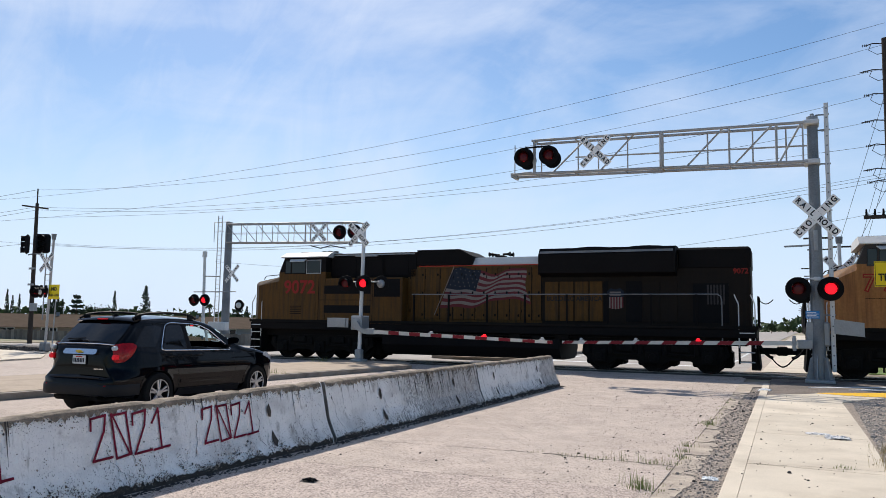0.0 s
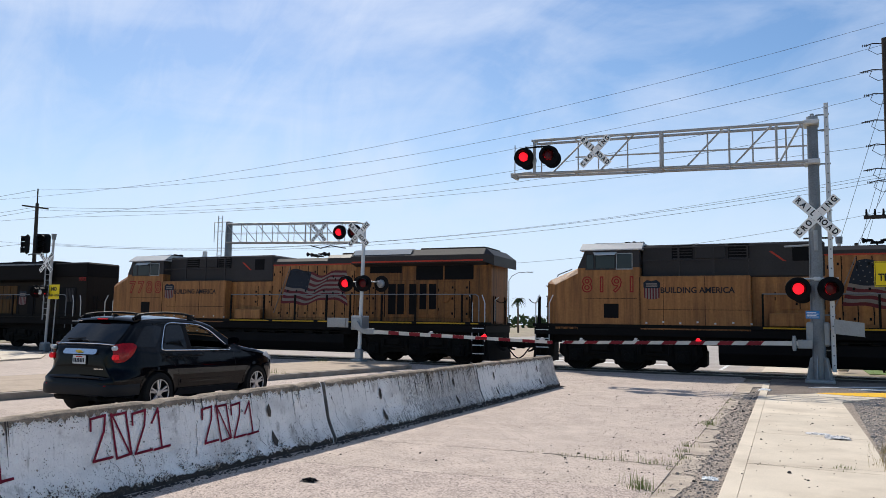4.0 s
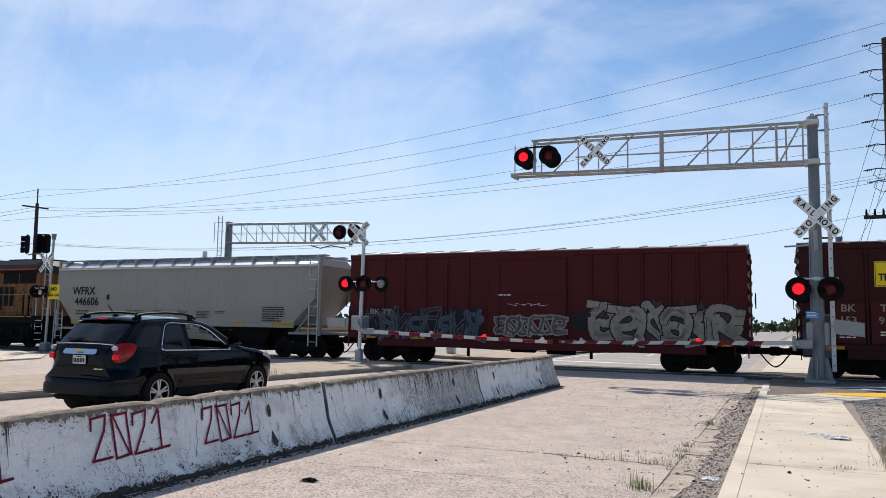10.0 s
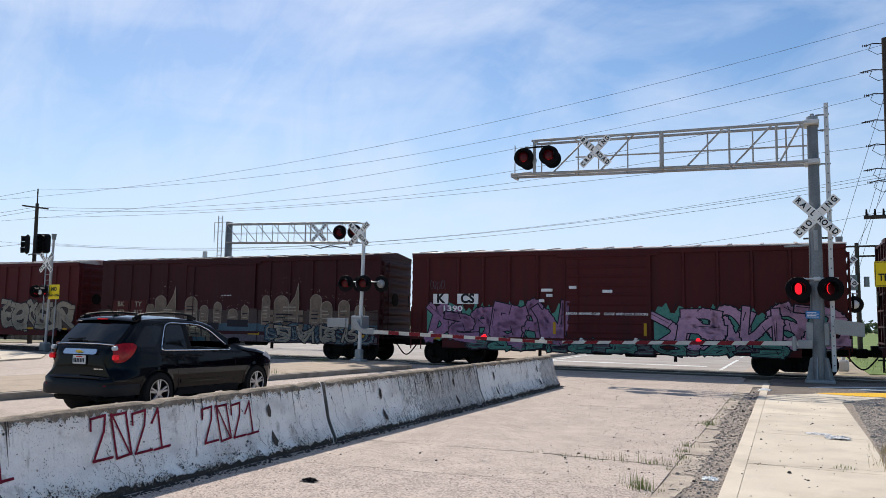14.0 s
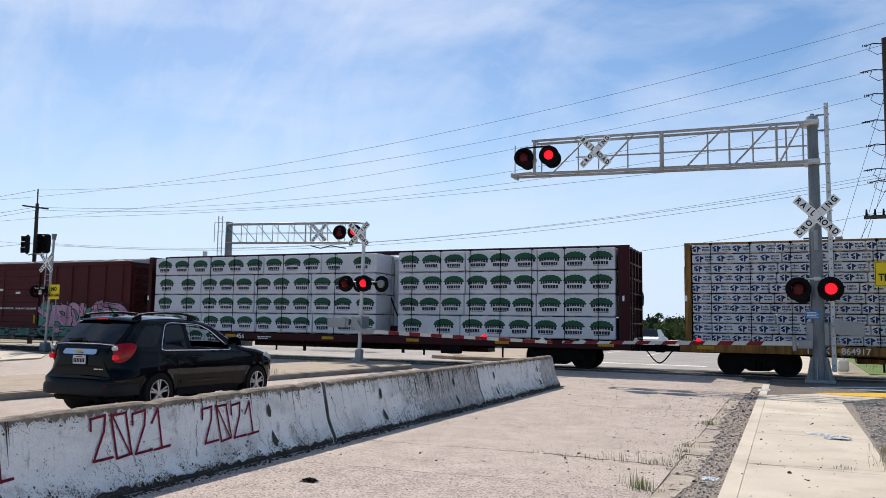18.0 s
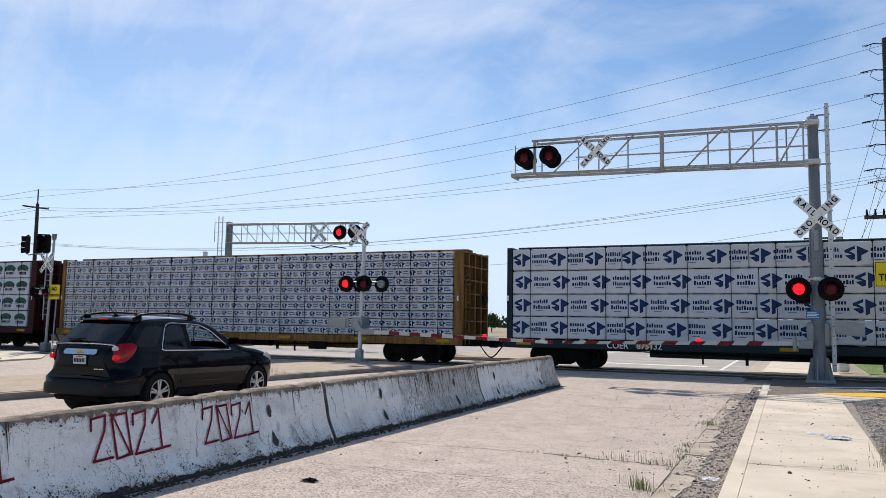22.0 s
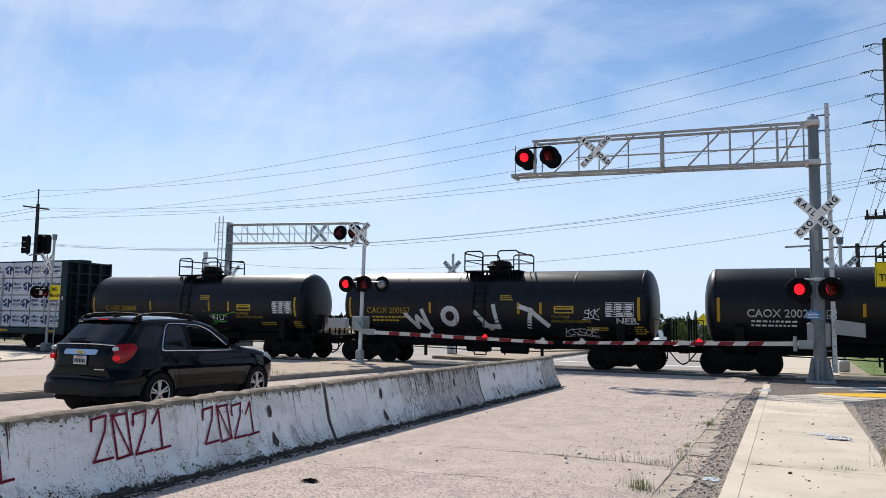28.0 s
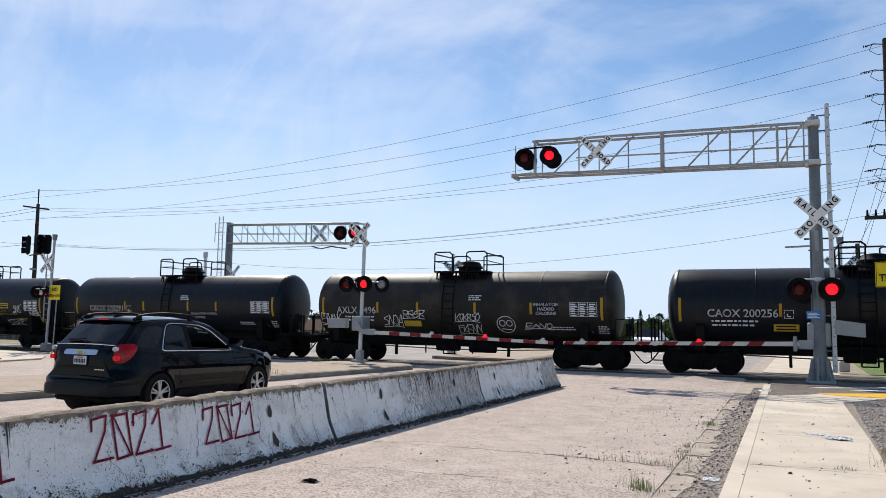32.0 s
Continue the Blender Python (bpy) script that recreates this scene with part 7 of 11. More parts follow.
def wide_cab(ob, x0, x1, paint, roof, grey, z_low=1.7, z_eave=4.42, z_top=4.72, wall_top=None):
    """Cab with windows, sloped roof sides and number boards."""
    part("cab", Mesh().prism([(x0, z_low), (x0, 3.78), (x1, 3.78), (x1, z_low)], -1.5, 1.5, "y"), paint, ob)
    up = Mesh()
    up.prism([(x0, 3.782), (x0 + 0.28, z_eave), (x1, z_eave), (x1, 3.782)], -1.495, 1.495, "y")
    part("cab_upper", up, grey, ob)
    r = Mesh().prism([(-1.56, z_eave), (-1.56, z_eave + 0.04), (-1.12, z_top), (1.12, z_top), (1.56, z_eave + 0.04), (1.56, z_eave)], x0 + 0.1, x1 + 0.1, "x")
    part("cab_roof", r, roof, ob)
    part("windscreen", Mesh().hull([(x0 + 0.02, -1.25, 3.86), (x0 + 0.02, -0.15, 3.86), (x0 + 0.235, -0.15, 4.36), (x0 + 0.235, -1.25, 4.36)], [(0, 3, 2, 1)]), WINDOW, ob)
    for xa, xb in ((x0 + 0.33, x0 + 0.62), (x0 + 0.68, x0 + 1.42), (x0 + 1.5, x1 - 0.28)):
        w = part("side_window", Mesh().box(xa, xb, -1.507, -1.48, 3.74, 4.28, 0.01), WINDOW, ob)
        f = Mesh()
        for q in ((xa - 0.03, xb + 0.03, 3.7, 3.74), (xa - 0.03, xb + 0.03, 4.28, 4.31), (xa - 0.03, xa, 3.74, 4.28), (xb, xb + 0.03, 3.74, 4.28)):
            f.box(q[0], q[1], -1.52, -1.48, q[2], q[3])
        part("window_frame", f, GALV if xa > x0 + 1.2 else grey, w)
    part("sun_visor", Mesh().hull([(x0 + 0.6, -1.51, 4.36), (x0 + 1.5, -1.51, 4.36), (x0 + 1.45, -1.72, 4.24), (x0 + 0.7, -1.72, 4.24), (x0 + 0.6, -1.51, 4.34), (x0 + 1.5, -1.51, 4.34), (x0 + 1.45, -1.72, 4.225), (x0 + 0.7, -1.72, 4.225)], [(0, 1, 2, 3), (7, 6, 5, 4), (2, 1, 5, 6), (3, 2, 6, 7), (0, 3, 7, 4)]), roof, ob)
    a = Mesh()
    rng = random.Random(3)
    for k in range(7):
        xx = x0 + 0.5 + k * 0.28
        a.box(xx, xx + rng.uniform(0.08, 0.2), -0.5 + rng.uniform(-0.2, 0.2), -0.2, z_top, z_top + rng.uniform(0.05, 0.14), 0.01)
    a.tube((x0 + 0.4, -0.4, z_top + 0.07), (x1 - 0.1, -0.4, z_top + 0.07), 0.02, n=6)
    part("roof_antenna", a, BLACK, ob)


def running_boards(ob, L, x_rail0, x_rail1, paint_stripe, stanchions, z=1.7):
    part("frame", Mesh().box(-L / 2 + 0.55, L / 2 - 0.55, -1.5, 1.5, 1.28, z - 0.12, 0.02).box(-L / 2 + 0.9, L / 2 - 0.9, -1.05, 1.05, 1.0, 1.3), LOCO_DARK, ob)
    part("walkway", Mesh().box(-L / 2 + 0.5, L / 2 - 0.5, -1.52, 1.52, z - 0.12, z), UNDER, ob)
    s = Mesh()
    x = x_rail0
    while x < x_rail1:
        s.box(x, min(x + 2.2, x_rail1), -1.526, -1.518, z - 0.085, z - 0.03)
        x += 2.42
    part("sill_stripe", s, paint_stripe, ob)
    hand_rail(ob, [(x_rail0, -1.46, z + 1.1), (x_rail1 - 0.15, -1.46, z + 1.1), (x_rail1 - 0.03, -1.46, z + 1.02), (x_rail1, -1.46, z + 0.85), (x_rail1, -1.46, z - 0.6)], 0.022, GALV_DARK)
    for xs in stanchions:
        part("stanchion", Mesh().box(xs - 0.035, xs + 0.035, -1.5, -1.44, z - 0.1, z + 1.09), LOCO_DARK, ob)
    t = Mesh().prism([(-1.42, 1.1), (-1.46, 0.75), (-1.25, 0.4), (-0.8, 0.32), (0.8, 0.32), (1.25, 0.4), (1.46, 0.75), (1.42, 1.1)], -4.0, 3.8, "x")
    part("fuel_tank", t, LOCO_DARK, ob)
    b = Mesh()
    rng = random.Random(7)
    for k in range(9):
        xx = -4 + k * 0.95
        b.box(xx, xx + rng.uniform(0.3, 0.7), -1.4, -1.1, 1.1, 1.1 + rng.uniform(0.08, 0.2), 0.02)
    b.path([(-4, -1.35, 1.2), (6, -1.35, 1.22)], 0.03, 6)
    part("air_piping", b, UNDER, ob)


def hood_doors(ob, edges, z0, z1, y, paint, latch=True):
    for i, (a, b) in enumerate(zip(edges, edges[1:])):
        d = part("hood_door", Mesh().box(a + 0.012, b - 0.012, y - 0.02, y + 0.01, z0, z1, 0.008), paint, ob)
        part("door_seam", Mesh().box(b - 0.016, b + 0.016, y - 0.022, y, z0, z1), LOCO_DARK, d)
        part("door_hinge", Mesh().box(a - 0.005, a + 0.03, y - 0.04, y - 0.02, z0 + 0.3, z0 + 0.42).box(a - 0.005, a + 0.03, y - 0.04, y - 0.02, z1 - 0.42, z1 - 0.3), LOCO_DARK, d)
        if latch:
            for zz in (z0 + 0.14, z1 - 0.3, (z0 + z1) / 2):
                part("latch", Mesh().box(b - 0.14, b - 0.07, y - 0.035, y - 0.02, zz, zz + 0.09), LOCO_DARK, d)


def modern_locomotive(i, number, label, dx):
    """Six-axle wide-cab engine with big overhanging radiators at the rear."""
    ob, L = vehicle("locomotive", label, "locomotive", i)
    P, G, K = LOCO_YELLOW, LOCO_GREY, LOCO_DARK
    X = lambda v: v + dx
    part("nose", nose_mesh(X(-10.22), X(-8.93), 1.5, 3.36, 3.8, 1.5), P, ob, "yellow sloping nose")
    g = Mesh()
    for k in range(4):
        g.path([(X(-10.26), -0.95, 1.9 + 0.4 * k), (X(-10.34), -0.95, 1.95 + 0.4 * k), (X(-10.34), -0.7, 1.95 + 0.4 * k), (X(-10.24), -0.7, 1.95 + 0.4 * k)], 0.015, 5)
    g.path([(X(-9.9), -0.9, 3.5), (X(-9.85), -0.9, 3.58), (X(-9.3), -0.9, 3.78)], 0.02, 5)
    part("grab_iron", g, UNDER, ob)
    part("headlight", Mesh().box(X(-9.7), X(-9.45), -0.35, 0.35, 3.5, 3.68, 0.03), BLACK, ob)
    wide_cab(ob, X(-8.93), X(-6.6), P, LOCO_ROOF, G)
    part("equipment_cabin", Mesh().box(X(-6.6), X(-2.76), -1.5, 1.5, 1.5, 3.45, 0.03), P, ob, "yellow flush side panel")
    part("nose_stripe", Mesh().box(X(-10.0), X(-2.8), -1.506, -1.5, 1.62, 1.7), STRIPE_YELLOW, ob)
    part("side_vent", Mesh().box(X(-7.93), X(-7.38), -1.506, -1.49, 1.93, 2.45), BLACK, ob)
    sm = Mesh()
    for xx in (-6.6, -5.75, -4.3):
        sm.box(X(xx) - 0.008, X(xx) + 0.008, -1.504, -1.49, 1.7, 3.42)
    sm.box(X(-6.3), X(-2.8), -1.504, -1.49, 2.24, 2.255).box(X(-8.7), X(-6.7), -1.504, -1.49, 2.64, 2.655)
    part("panel_seam", sm, K, ob)
    bolts = Mesh()
    for k in range(7):
        bolts.box(X(-6.4 + k * 0.6), X(-6.33 + k * 0.6), -1.507, -1.5, 1.74 + 0.04 * (k % 2), 1.8 + 0.04 * (k % 2))
    part("rivet", bolts, LOCO_ROOF, ob)
    up = Mesh().box(X(-6.6), X(-0.37), -1.08, 1.08, 3.4, 4.62, 0.06)
    part("upper_cabinet", up, G, ob, "grey vented upper cabinet")
    for xa, xb in ((-5.48, -4.74), (-3.52, -2.8)):
        v = part("intake_grille", Mesh().box(X(xa), X(xb), -1.1, -1.07, 4.05, 4.58), BLACK, ob)
        sl = Mesh()
        for k in range(5):
            sl.box(X(xa) + 0.03, X(xb) - 0.03, -1.12, -1.1, 4.09 + k * 0.1, 4.12 + k * 0.1)
        part("slat", sl, G, v)
    part("equipment_box", Mesh().box(X(-4.65), X(-3.6), -1.16, -1.07, 4.08, 4.6, 0.02), LOCO_GREY, ob)
    for z in (4.02, 4.48):
        hand_rail(ob, [(X(-6.5), -1.46, z), (X(-2.6), -1.46, z)], 0.022)
    for xx in (-5.2, -4.0, -2.85):
        part("rail_post", Mesh().box(X(xx) - 0.03, X(xx) + 0.03, -1.49, -1.44, 3.45, 4.5), G, ob)
    # engine hood
    part("engine_hood", Mesh().box(X(-2.76), X(4.06), -1.03, 1.03, 1.6, 4.16, 0.03), P, ob)
    part("hood_top", Mesh().prism([(-1.035, 4.162), (-1.035, 4.3), (-0.85, 4.45), (0.85, 4.45), (1.035, 4.3), (1.035, 4.162)], X(-0.38), X(2.55), "x").prism([(-1.04, 4.162), (-1.04, 4.42), (-0.8, 4.58), (0.8, 4.58), (1.04, 4.42), (1.04, 4.162)], X(2.55), X(4.06), "x"), G, ob)
    st = Mesh().box(X(-1.9), X(4.06), -1.045, -1.0, 4.12, 4.17)
    st.hull([(X(-2.15), -1.09, 4.3), (X(-2.05), -1.09, 4.3), (X(-1.6), -1.09, 3.95), (X(-1.7), -1.09, 3.95)], [(0, 3, 2, 1)])
    part("red_stripe", st, LOCO_RED, ob)
    part("exhaust_stack", Mesh().box(X(2.9), X(3.5), -0.4, 0.4, 4.55, 4.7, 0.04).box(X(2.8), X(3.6), -0.5, 0.5, 4.5, 4.6, 0.03), BLACK, ob)
    part("dark_vent", Mesh().box(X(-1.4), X(-0.88), -1.1, -1.06, 3.95, 4.43), BLACK, ob)
    part("battery_box", Mesh().box(X(-2.2), X(-0.75), -1.45, -1.0, 1.7, 2.15, 0.03), P, ob)
    hood_doors(ob, [X(v) for v in (-2.0, -1.2, -0.42)], 2.3, 3.2, -1.03, P)
    hood_doors(ob, [X(v) for v in (-0.32, 0.12, 0.58, 1.05, 1.55, 2.03, 2.52)], 1.8, 4.08, -1.03, P)
    hood_doors(ob, [X(v) for v in (2.56, 3.0, 3.5, 3.98)], 1.8, 3.85, -1.03, P)
    f = flag_mesh((X(0.58), 3.9), (X(3.5), 3.72), (X(0.1), 2.42), (X(3.6), 2.5))
    part("painted_flag", f, [FLAG_RED, FLAG_WHITE, FLAG_BLUE], ob, "faded striped flag with a starred blue corner", at=pose(0, -1.056, 0))
    part("flag_pole", Mesh().tube((X(0.56), -1.06, 4.05), (X(-0.28), -1.06, 1.98), 0.02, n=6), FLAG_WHITE, ob)
    horn(ob, X(1.34), 4.62)
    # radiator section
    # hood and doors carry the wing's shade in their darker yellow
    part("radiator_hood", Mesh().box(X(4.06), X(10.4), -1.03, 1.03, 1.6, 4.05, 0.03), LOCO_WING_SHADE, ob)
    r = Mesh().prism([(-1.05, 4.0), (-1.5, 4.1), (-1.52, 4.4), (-1.25, 4.66), (1.25, 4.66), (1.52, 4.4), (1.5, 4.1), (1.05, 4.0)], X(4.06), X(10.25), "x")
    r.hull([(X(10.25), -1.5, 4.1), (X(10.25), -1.52, 4.4), (X(10.25), -1.25, 4.66), (X(10.25), 1.25, 4.66), (X(10.25), 1.52, 4.4), (X(10.25), 1.5, 4.1), (X(10.65), -1.4, 3.95), (X(10.65), -1.4, 4.35), (X(10.65), 1.4, 4.35), (X(10.65), 1.4, 3.95)], [(0, 6, 7, 1), (1, 7, 2), (2, 7, 8, 3), (3, 8, 4), (4, 8, 9, 5), (6, 9, 8, 7), (0, 5, 9, 6)])
    part("radiator_wing", r, G, ob, "grey overhanging radiator wing")
    part("wing_stripe", Mesh().box(X(4.1), X(10.2), -1.53, -1.5, 4.13, 4.19), LOCO_RED, ob)
    part("radiator_roof", Mesh().prism([(-1.46, 4.47), (-1.24, 4.7), (1.24, 4.7), (1.46, 4.47)], X(4.12), X(6.92), "x"), LOCO_ROOF, ob, "pale roof panel")
    part("roof_fan", Mesh().box(X(7.1), X(10.1), -0.9, 0.9, 4.66, 4.76, 0.03), K, ob)
    for xa, xb, za, zb in ((4.75, 6.3, 3.72, 4.02), (7.0, 8.25, 3.42, 4.02), (8.32, 9.62, 3.42, 4.02)):
        part("radiator_opening", Mesh().box(X(xa), X(xb), -1.045, -1.0, za, zb), BLACK, ob)
    for xa, xb in ((5.68, 6.04), (6.12, 6.45), (6.69, 7.02), (7.18, 7.5), (7.62, 7.95)):
        d = part("vent_door", Mesh().box(X(xa) - 0.06, X(xb) + 0.06, -1.05, -1.0, 1.85, 3.4, 0.01), LOCO_WING_SHADE, ob)
        part("vent_screen", Mesh().box(X(xa), X(xb), -1.058, -1.04, 1.98 if xa < 7 else 2.2, 3.25), BLACK, d)
    hood_doors(ob, [X(v) for v in (4.2, 4.75, 5.05, 5.5)], 1.85, 3.35, -1.03, LOCO_WING_SHADE)
    hood_doors(ob, [X(v) for v in (8.05, 8.8, 9.45)], 1.85, 3.35, -1.03, LOCO_WING_SHADE)
    w = Mesh().lathe([(-1.1, 0.2), (-1.07, 0.24), (-1.04, 0.2)], "y", 20, (X(8.38), 0, 2.7))
    part("hand_brake_wheel", w, LOCO_WING_SHADE, ob)
    part("end_rail", Mesh().path([(X(10.45), -0.7, 1.75), (X(10.45), -0.7, 2.6), (X(10.6), -0.7, 2.7)], 0.02, 6), LOCO_ROOF, ob)
    for k, ch in enumerate(number):
        xx = X(-7.73) + (k - 1.5) * 0.56
        words("road_number", ch, 0.78, NUMBER_RED, ob, xx, -1.51, 3.13, 0.03, squeeze=1.0)
        words("number_fill", ch, 0.78, P, ob, xx, -1.513, 3.13, -0.014, squeeze=1.0)
    part("shield", shield_mesh(0.56, 0.7), [FLAG_BLUE, FLAG_RED, FLAG_WHITE], ob, "blue, red and white painted shield", at=pose(X(-6.16), -1.512, 2.96))
    words("slogan", "BUILDING AMERICA", 0.285, STENCIL_BLACK, ob, X(-4.58), -1.508, 2.93, 0.006, squeeze=1.0)
    running_boards(ob, L, X(-2.4), X(10.04), STRIPE_YELLOW, [X(v) for v in (-2.39, -0.52, 1.18, 2.85, 4.05, 5.6, 7.2, 9.3, 9.72)])
    for x in (-7.1, 7.1):
        loco_truck(ob, X(x))
    loco_ends(ob, L, P)
    return ob


def older_locomotive(i, number, label):
    """Six-axle engine, dark yellow with sooty upperworks and flared dark radiators."""
    ob, L = vehicle("locomotive", label, "locomotive", i)
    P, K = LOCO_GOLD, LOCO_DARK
    part("nose", nose_mesh(-10.95, -9.36, 1.55, 3.4, 3.62, 1.48), P, ob, "dark yellow nose")
    part("grab_iron", Mesh().path([(-10.7, -0.9, 3.5), (-10.6, -0.9, 3.66), (-9.8, -0.9, 3.72)], 0.02, 5), BLACK, ob)
    wide_cab(ob, -9.4, -6.9, P, LOCO_ROOF, K, 1.7, 4.42, 4.68)
    part("equipment_cabin", Mesh().box(-6.9, -3.05, -1.5, 1.5, 1.55, 3.51, 0.03), P, ob)
    part("nose_door", Mesh().prism([(-9.6, 1.75), (-9.15, 2.5), (-7.4, 2.5), (-7.4, 1.75)], -1.512, -1.49, "y"), P, ob)
    lv = Mesh()
    for k in range(5):
        lv.box(-8.75, -8.15, -1.52, -1.51, 1.95 + k * 0.08, 1.98 + k * 0.08)
    part("louvre", lv, K, ob)
    for z0, z1 in ((2.82, 3.19), (2.0, 2.34)):
        g_ = part("side_grille", Mesh().box(-6.95, -4.58, -1.512, -1.49, z0, z1, 0.02), BLACK, ob)
        part("grille_frame", Mesh().box(-7.02, -4.5, -1.508, -1.49, z0 - 0.06, z1 + 0.06), P, g_)
    part("side_vent", Mesh().box(-4.42, -3.16, -1.51, -1.4, 2.7, 3.45), BLACK, ob)
    sm = Mesh()
    for xx in (-7.25, -4.5):
        sm.box(xx - 0.01, xx + 0.01, -1.506, -1.49, 1.7, 3.5)
    sm.box(-7.2, -4.5, -1.506, -1.49, 2.55, 2.57)
    part("panel_seam", sm, K, ob)
    part("upper_cabinet", Mesh().box(-6.9, -2.57, -1.05, 1.05, 3.5, 4.6, 0.06), K, ob, "sooty black upper cabinet")
    for xx in (-6.9, -5.4, -4.3):
        part("cabinet_door", Mesh().box(xx, xx + 1.3, -1.07, -1.04, 3.6, 4.4, 0.01), K, ob)
    part("roof_edge", Mesh().box(-7.1, -2.7, -1.1, -1.04, 4.5, 4.54).box(-5.6, -4.5, -1.16, -1.05, 4.44, 4.5), GALV, ob)
    part("blower_housing", Mesh().prism([(-2.57, 4.02), (-2.57, 4.66), (-0.6, 4.66), (0.0, 4.36), (0.0, 4.02)], -1.1, 1.1, "y"), K, ob)
    part("engine_hood", Mesh().box(-3.05, 3.0, -1.03, 1.03, 1.6, 4.0, 0.03), P, ob)
    part("hood_top", Mesh().prism([(-1.035, 4.0), (-1.035, 4.05), (-0.8, 4.32), (0.8, 4.32), (1.035, 4.05), (1.035, 4.0)], -0.02, 2.95, "x"), LOCO_ROOF, ob, "pale hood roof")
    st = Mesh().box(-2.5, 2.95, -1.05, -1.02, 3.96, 4.0)
    part("red_stripe", st, LOCO_RED, ob)
    hood_doors(ob, [-2.9, -2.2, -1.5, -0.9, -0.4, 0.1, 0.6, 1.1, 1.6, 2.1, 2.55, 2.95], 1.8, 3.88, -1.03, P)
    f = flag_mesh((-0.85, 3.84), (2.25, 3.7), (-1.5, 2.25), (2.45, 2.6))
    part("painted_flag", f, [FLAG_RED, FLAG_WHITE, FLAG_BLUE], ob, "faded striped flag with a starred blue corner", at=pose(0, -1.058, 0))
    part("flag_pole", Mesh().tube((-0.85, -1.06, 3.95), (-1.75, -1.06, 1.95), 0.018, n=6), FLAG_WHITE, ob)
    horn(ob, 0.85, 4.42)
    part("radiator_hood", Mesh().box(2.95, 10.75, -1.03, 1.03, 1.6, 4.3, 0.04), LOCO_BLACKISH, ob)
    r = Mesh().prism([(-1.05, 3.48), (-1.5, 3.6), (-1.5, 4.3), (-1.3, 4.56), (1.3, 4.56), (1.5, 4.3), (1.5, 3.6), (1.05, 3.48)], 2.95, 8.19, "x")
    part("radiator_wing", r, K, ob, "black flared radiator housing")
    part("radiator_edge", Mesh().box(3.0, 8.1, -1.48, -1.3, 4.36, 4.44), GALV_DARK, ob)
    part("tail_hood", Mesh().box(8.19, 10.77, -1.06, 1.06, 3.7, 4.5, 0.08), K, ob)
    for xa in (4.2, 6.3):
        part("roof_fan", Mesh().lathe([(4.55, 0.85), (4.64, 0.85), (4.66, 0.7)], "z", 24, (xa + 0.7, 0, 0)), K, ob)
    part("tail_opening", Mesh().box(8.75, 10.0, -1.05, -1.0, 1.8, 3.2), BLACK, ob)
    gm = Mesh()
    for k in range(6):
        gm.box(9.25 + k * 0.11, 9.31 + k * 0.11, -1.066, -1.05, 2.45, 3.15)
    part("tail_grille", gm, LOCO_GREY, ob)
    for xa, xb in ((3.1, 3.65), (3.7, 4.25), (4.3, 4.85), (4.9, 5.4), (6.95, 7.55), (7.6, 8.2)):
        part("hood_door", Mesh().box(xa, xb, -1.05, -1.02, 1.8, 3.3, 0.008), LOCO_GOLD if xa < 5 else LOCO_BLACKISH, ob)
    for xa, xb in ((5.45, 5.62), (6.3, 6.9)):
        part("dark_vent", Mesh().box(xa, xb, -1.045, -1.02, 1.8, 3.3), BLACK, ob)
    words("slogan", "BUILDING AMERICA", 0.245, STENCIL_BLACK, ob, 4.28, -1.056, 2.64, 0.006)
    part("shield", shield_mesh(0.6, 0.78), [FLAG_BLUE, FLAG_RED, FLAG_WHITE], ob, "faded blue, red and white shield", at=pose(5.9, -1.06, 2.65))
    words("road_number", number, 0.8, NUMBER_RED, ob, -8.27, -1.512, 3.1, 0.02, squeeze=1.05)
    words("rear_number", number, 0.26, NUMBER_RED, ob, 10.42, -1.066, 3.62, 0.006)
    running_boards(ob, L, -2.6, 9.78, LOCO_BLACKISH, [-2.5, -0.9, 0.8, 2.4, 4.1, 5.7, 7.3, 8.9])
    for x in (-7.3, 7.3):
        loco_truck(ob, x)
    loco_ends(ob, L, P)
    return ob


older_locomotive(0, "9072", "leading freight locomotive, dark yellow with sooty black top")
modern_locomotive(1, "7788", "yellow diesel locomotive with grey roof and waving flag", 0.05)
modern_locomotive(2, "8191", "yellow diesel locomotive with grey roof, open cab window", -0.12)


# ---- freight cars
def underframe(ob, L, z0=0.85, z1=1.1, half=1.35, trucks=6.3, material=UNDER):
    part("centre_sill", Mesh().box(-L / 2 + 0.45, L / 2 - 0.45, -0.35, 0.35, 0.72, z1, 0.02), material, ob)
    m = Mesh().box(-0.9, 0.1, -0.9, -0.5, 0.55, 0.85, 0.05).tube((0.6, -0.7, 0.7), (1.7, -0.7, 0.7), 0.2, n=12)
    m.path([(-trucks, -0.6, 0.75), (-1, -0.7, 0.62), (2, -0.7, 0.62), (trucks, -0.6, 0.75)], 0.022, 6)
    m.box(-2.6, -2.5, -1.3, -1.2, 0.35, 0.9).box(2.4, 2.5, -1.3, -1.2, 0.4, 0.9)
    part("brake_gear", m, UNDER, ob)
    for x in (-trucks, trucks):
        freight_truck(ob, x)
    for s in (-1, 1):
        coupler(ob, s * L / 2, s)


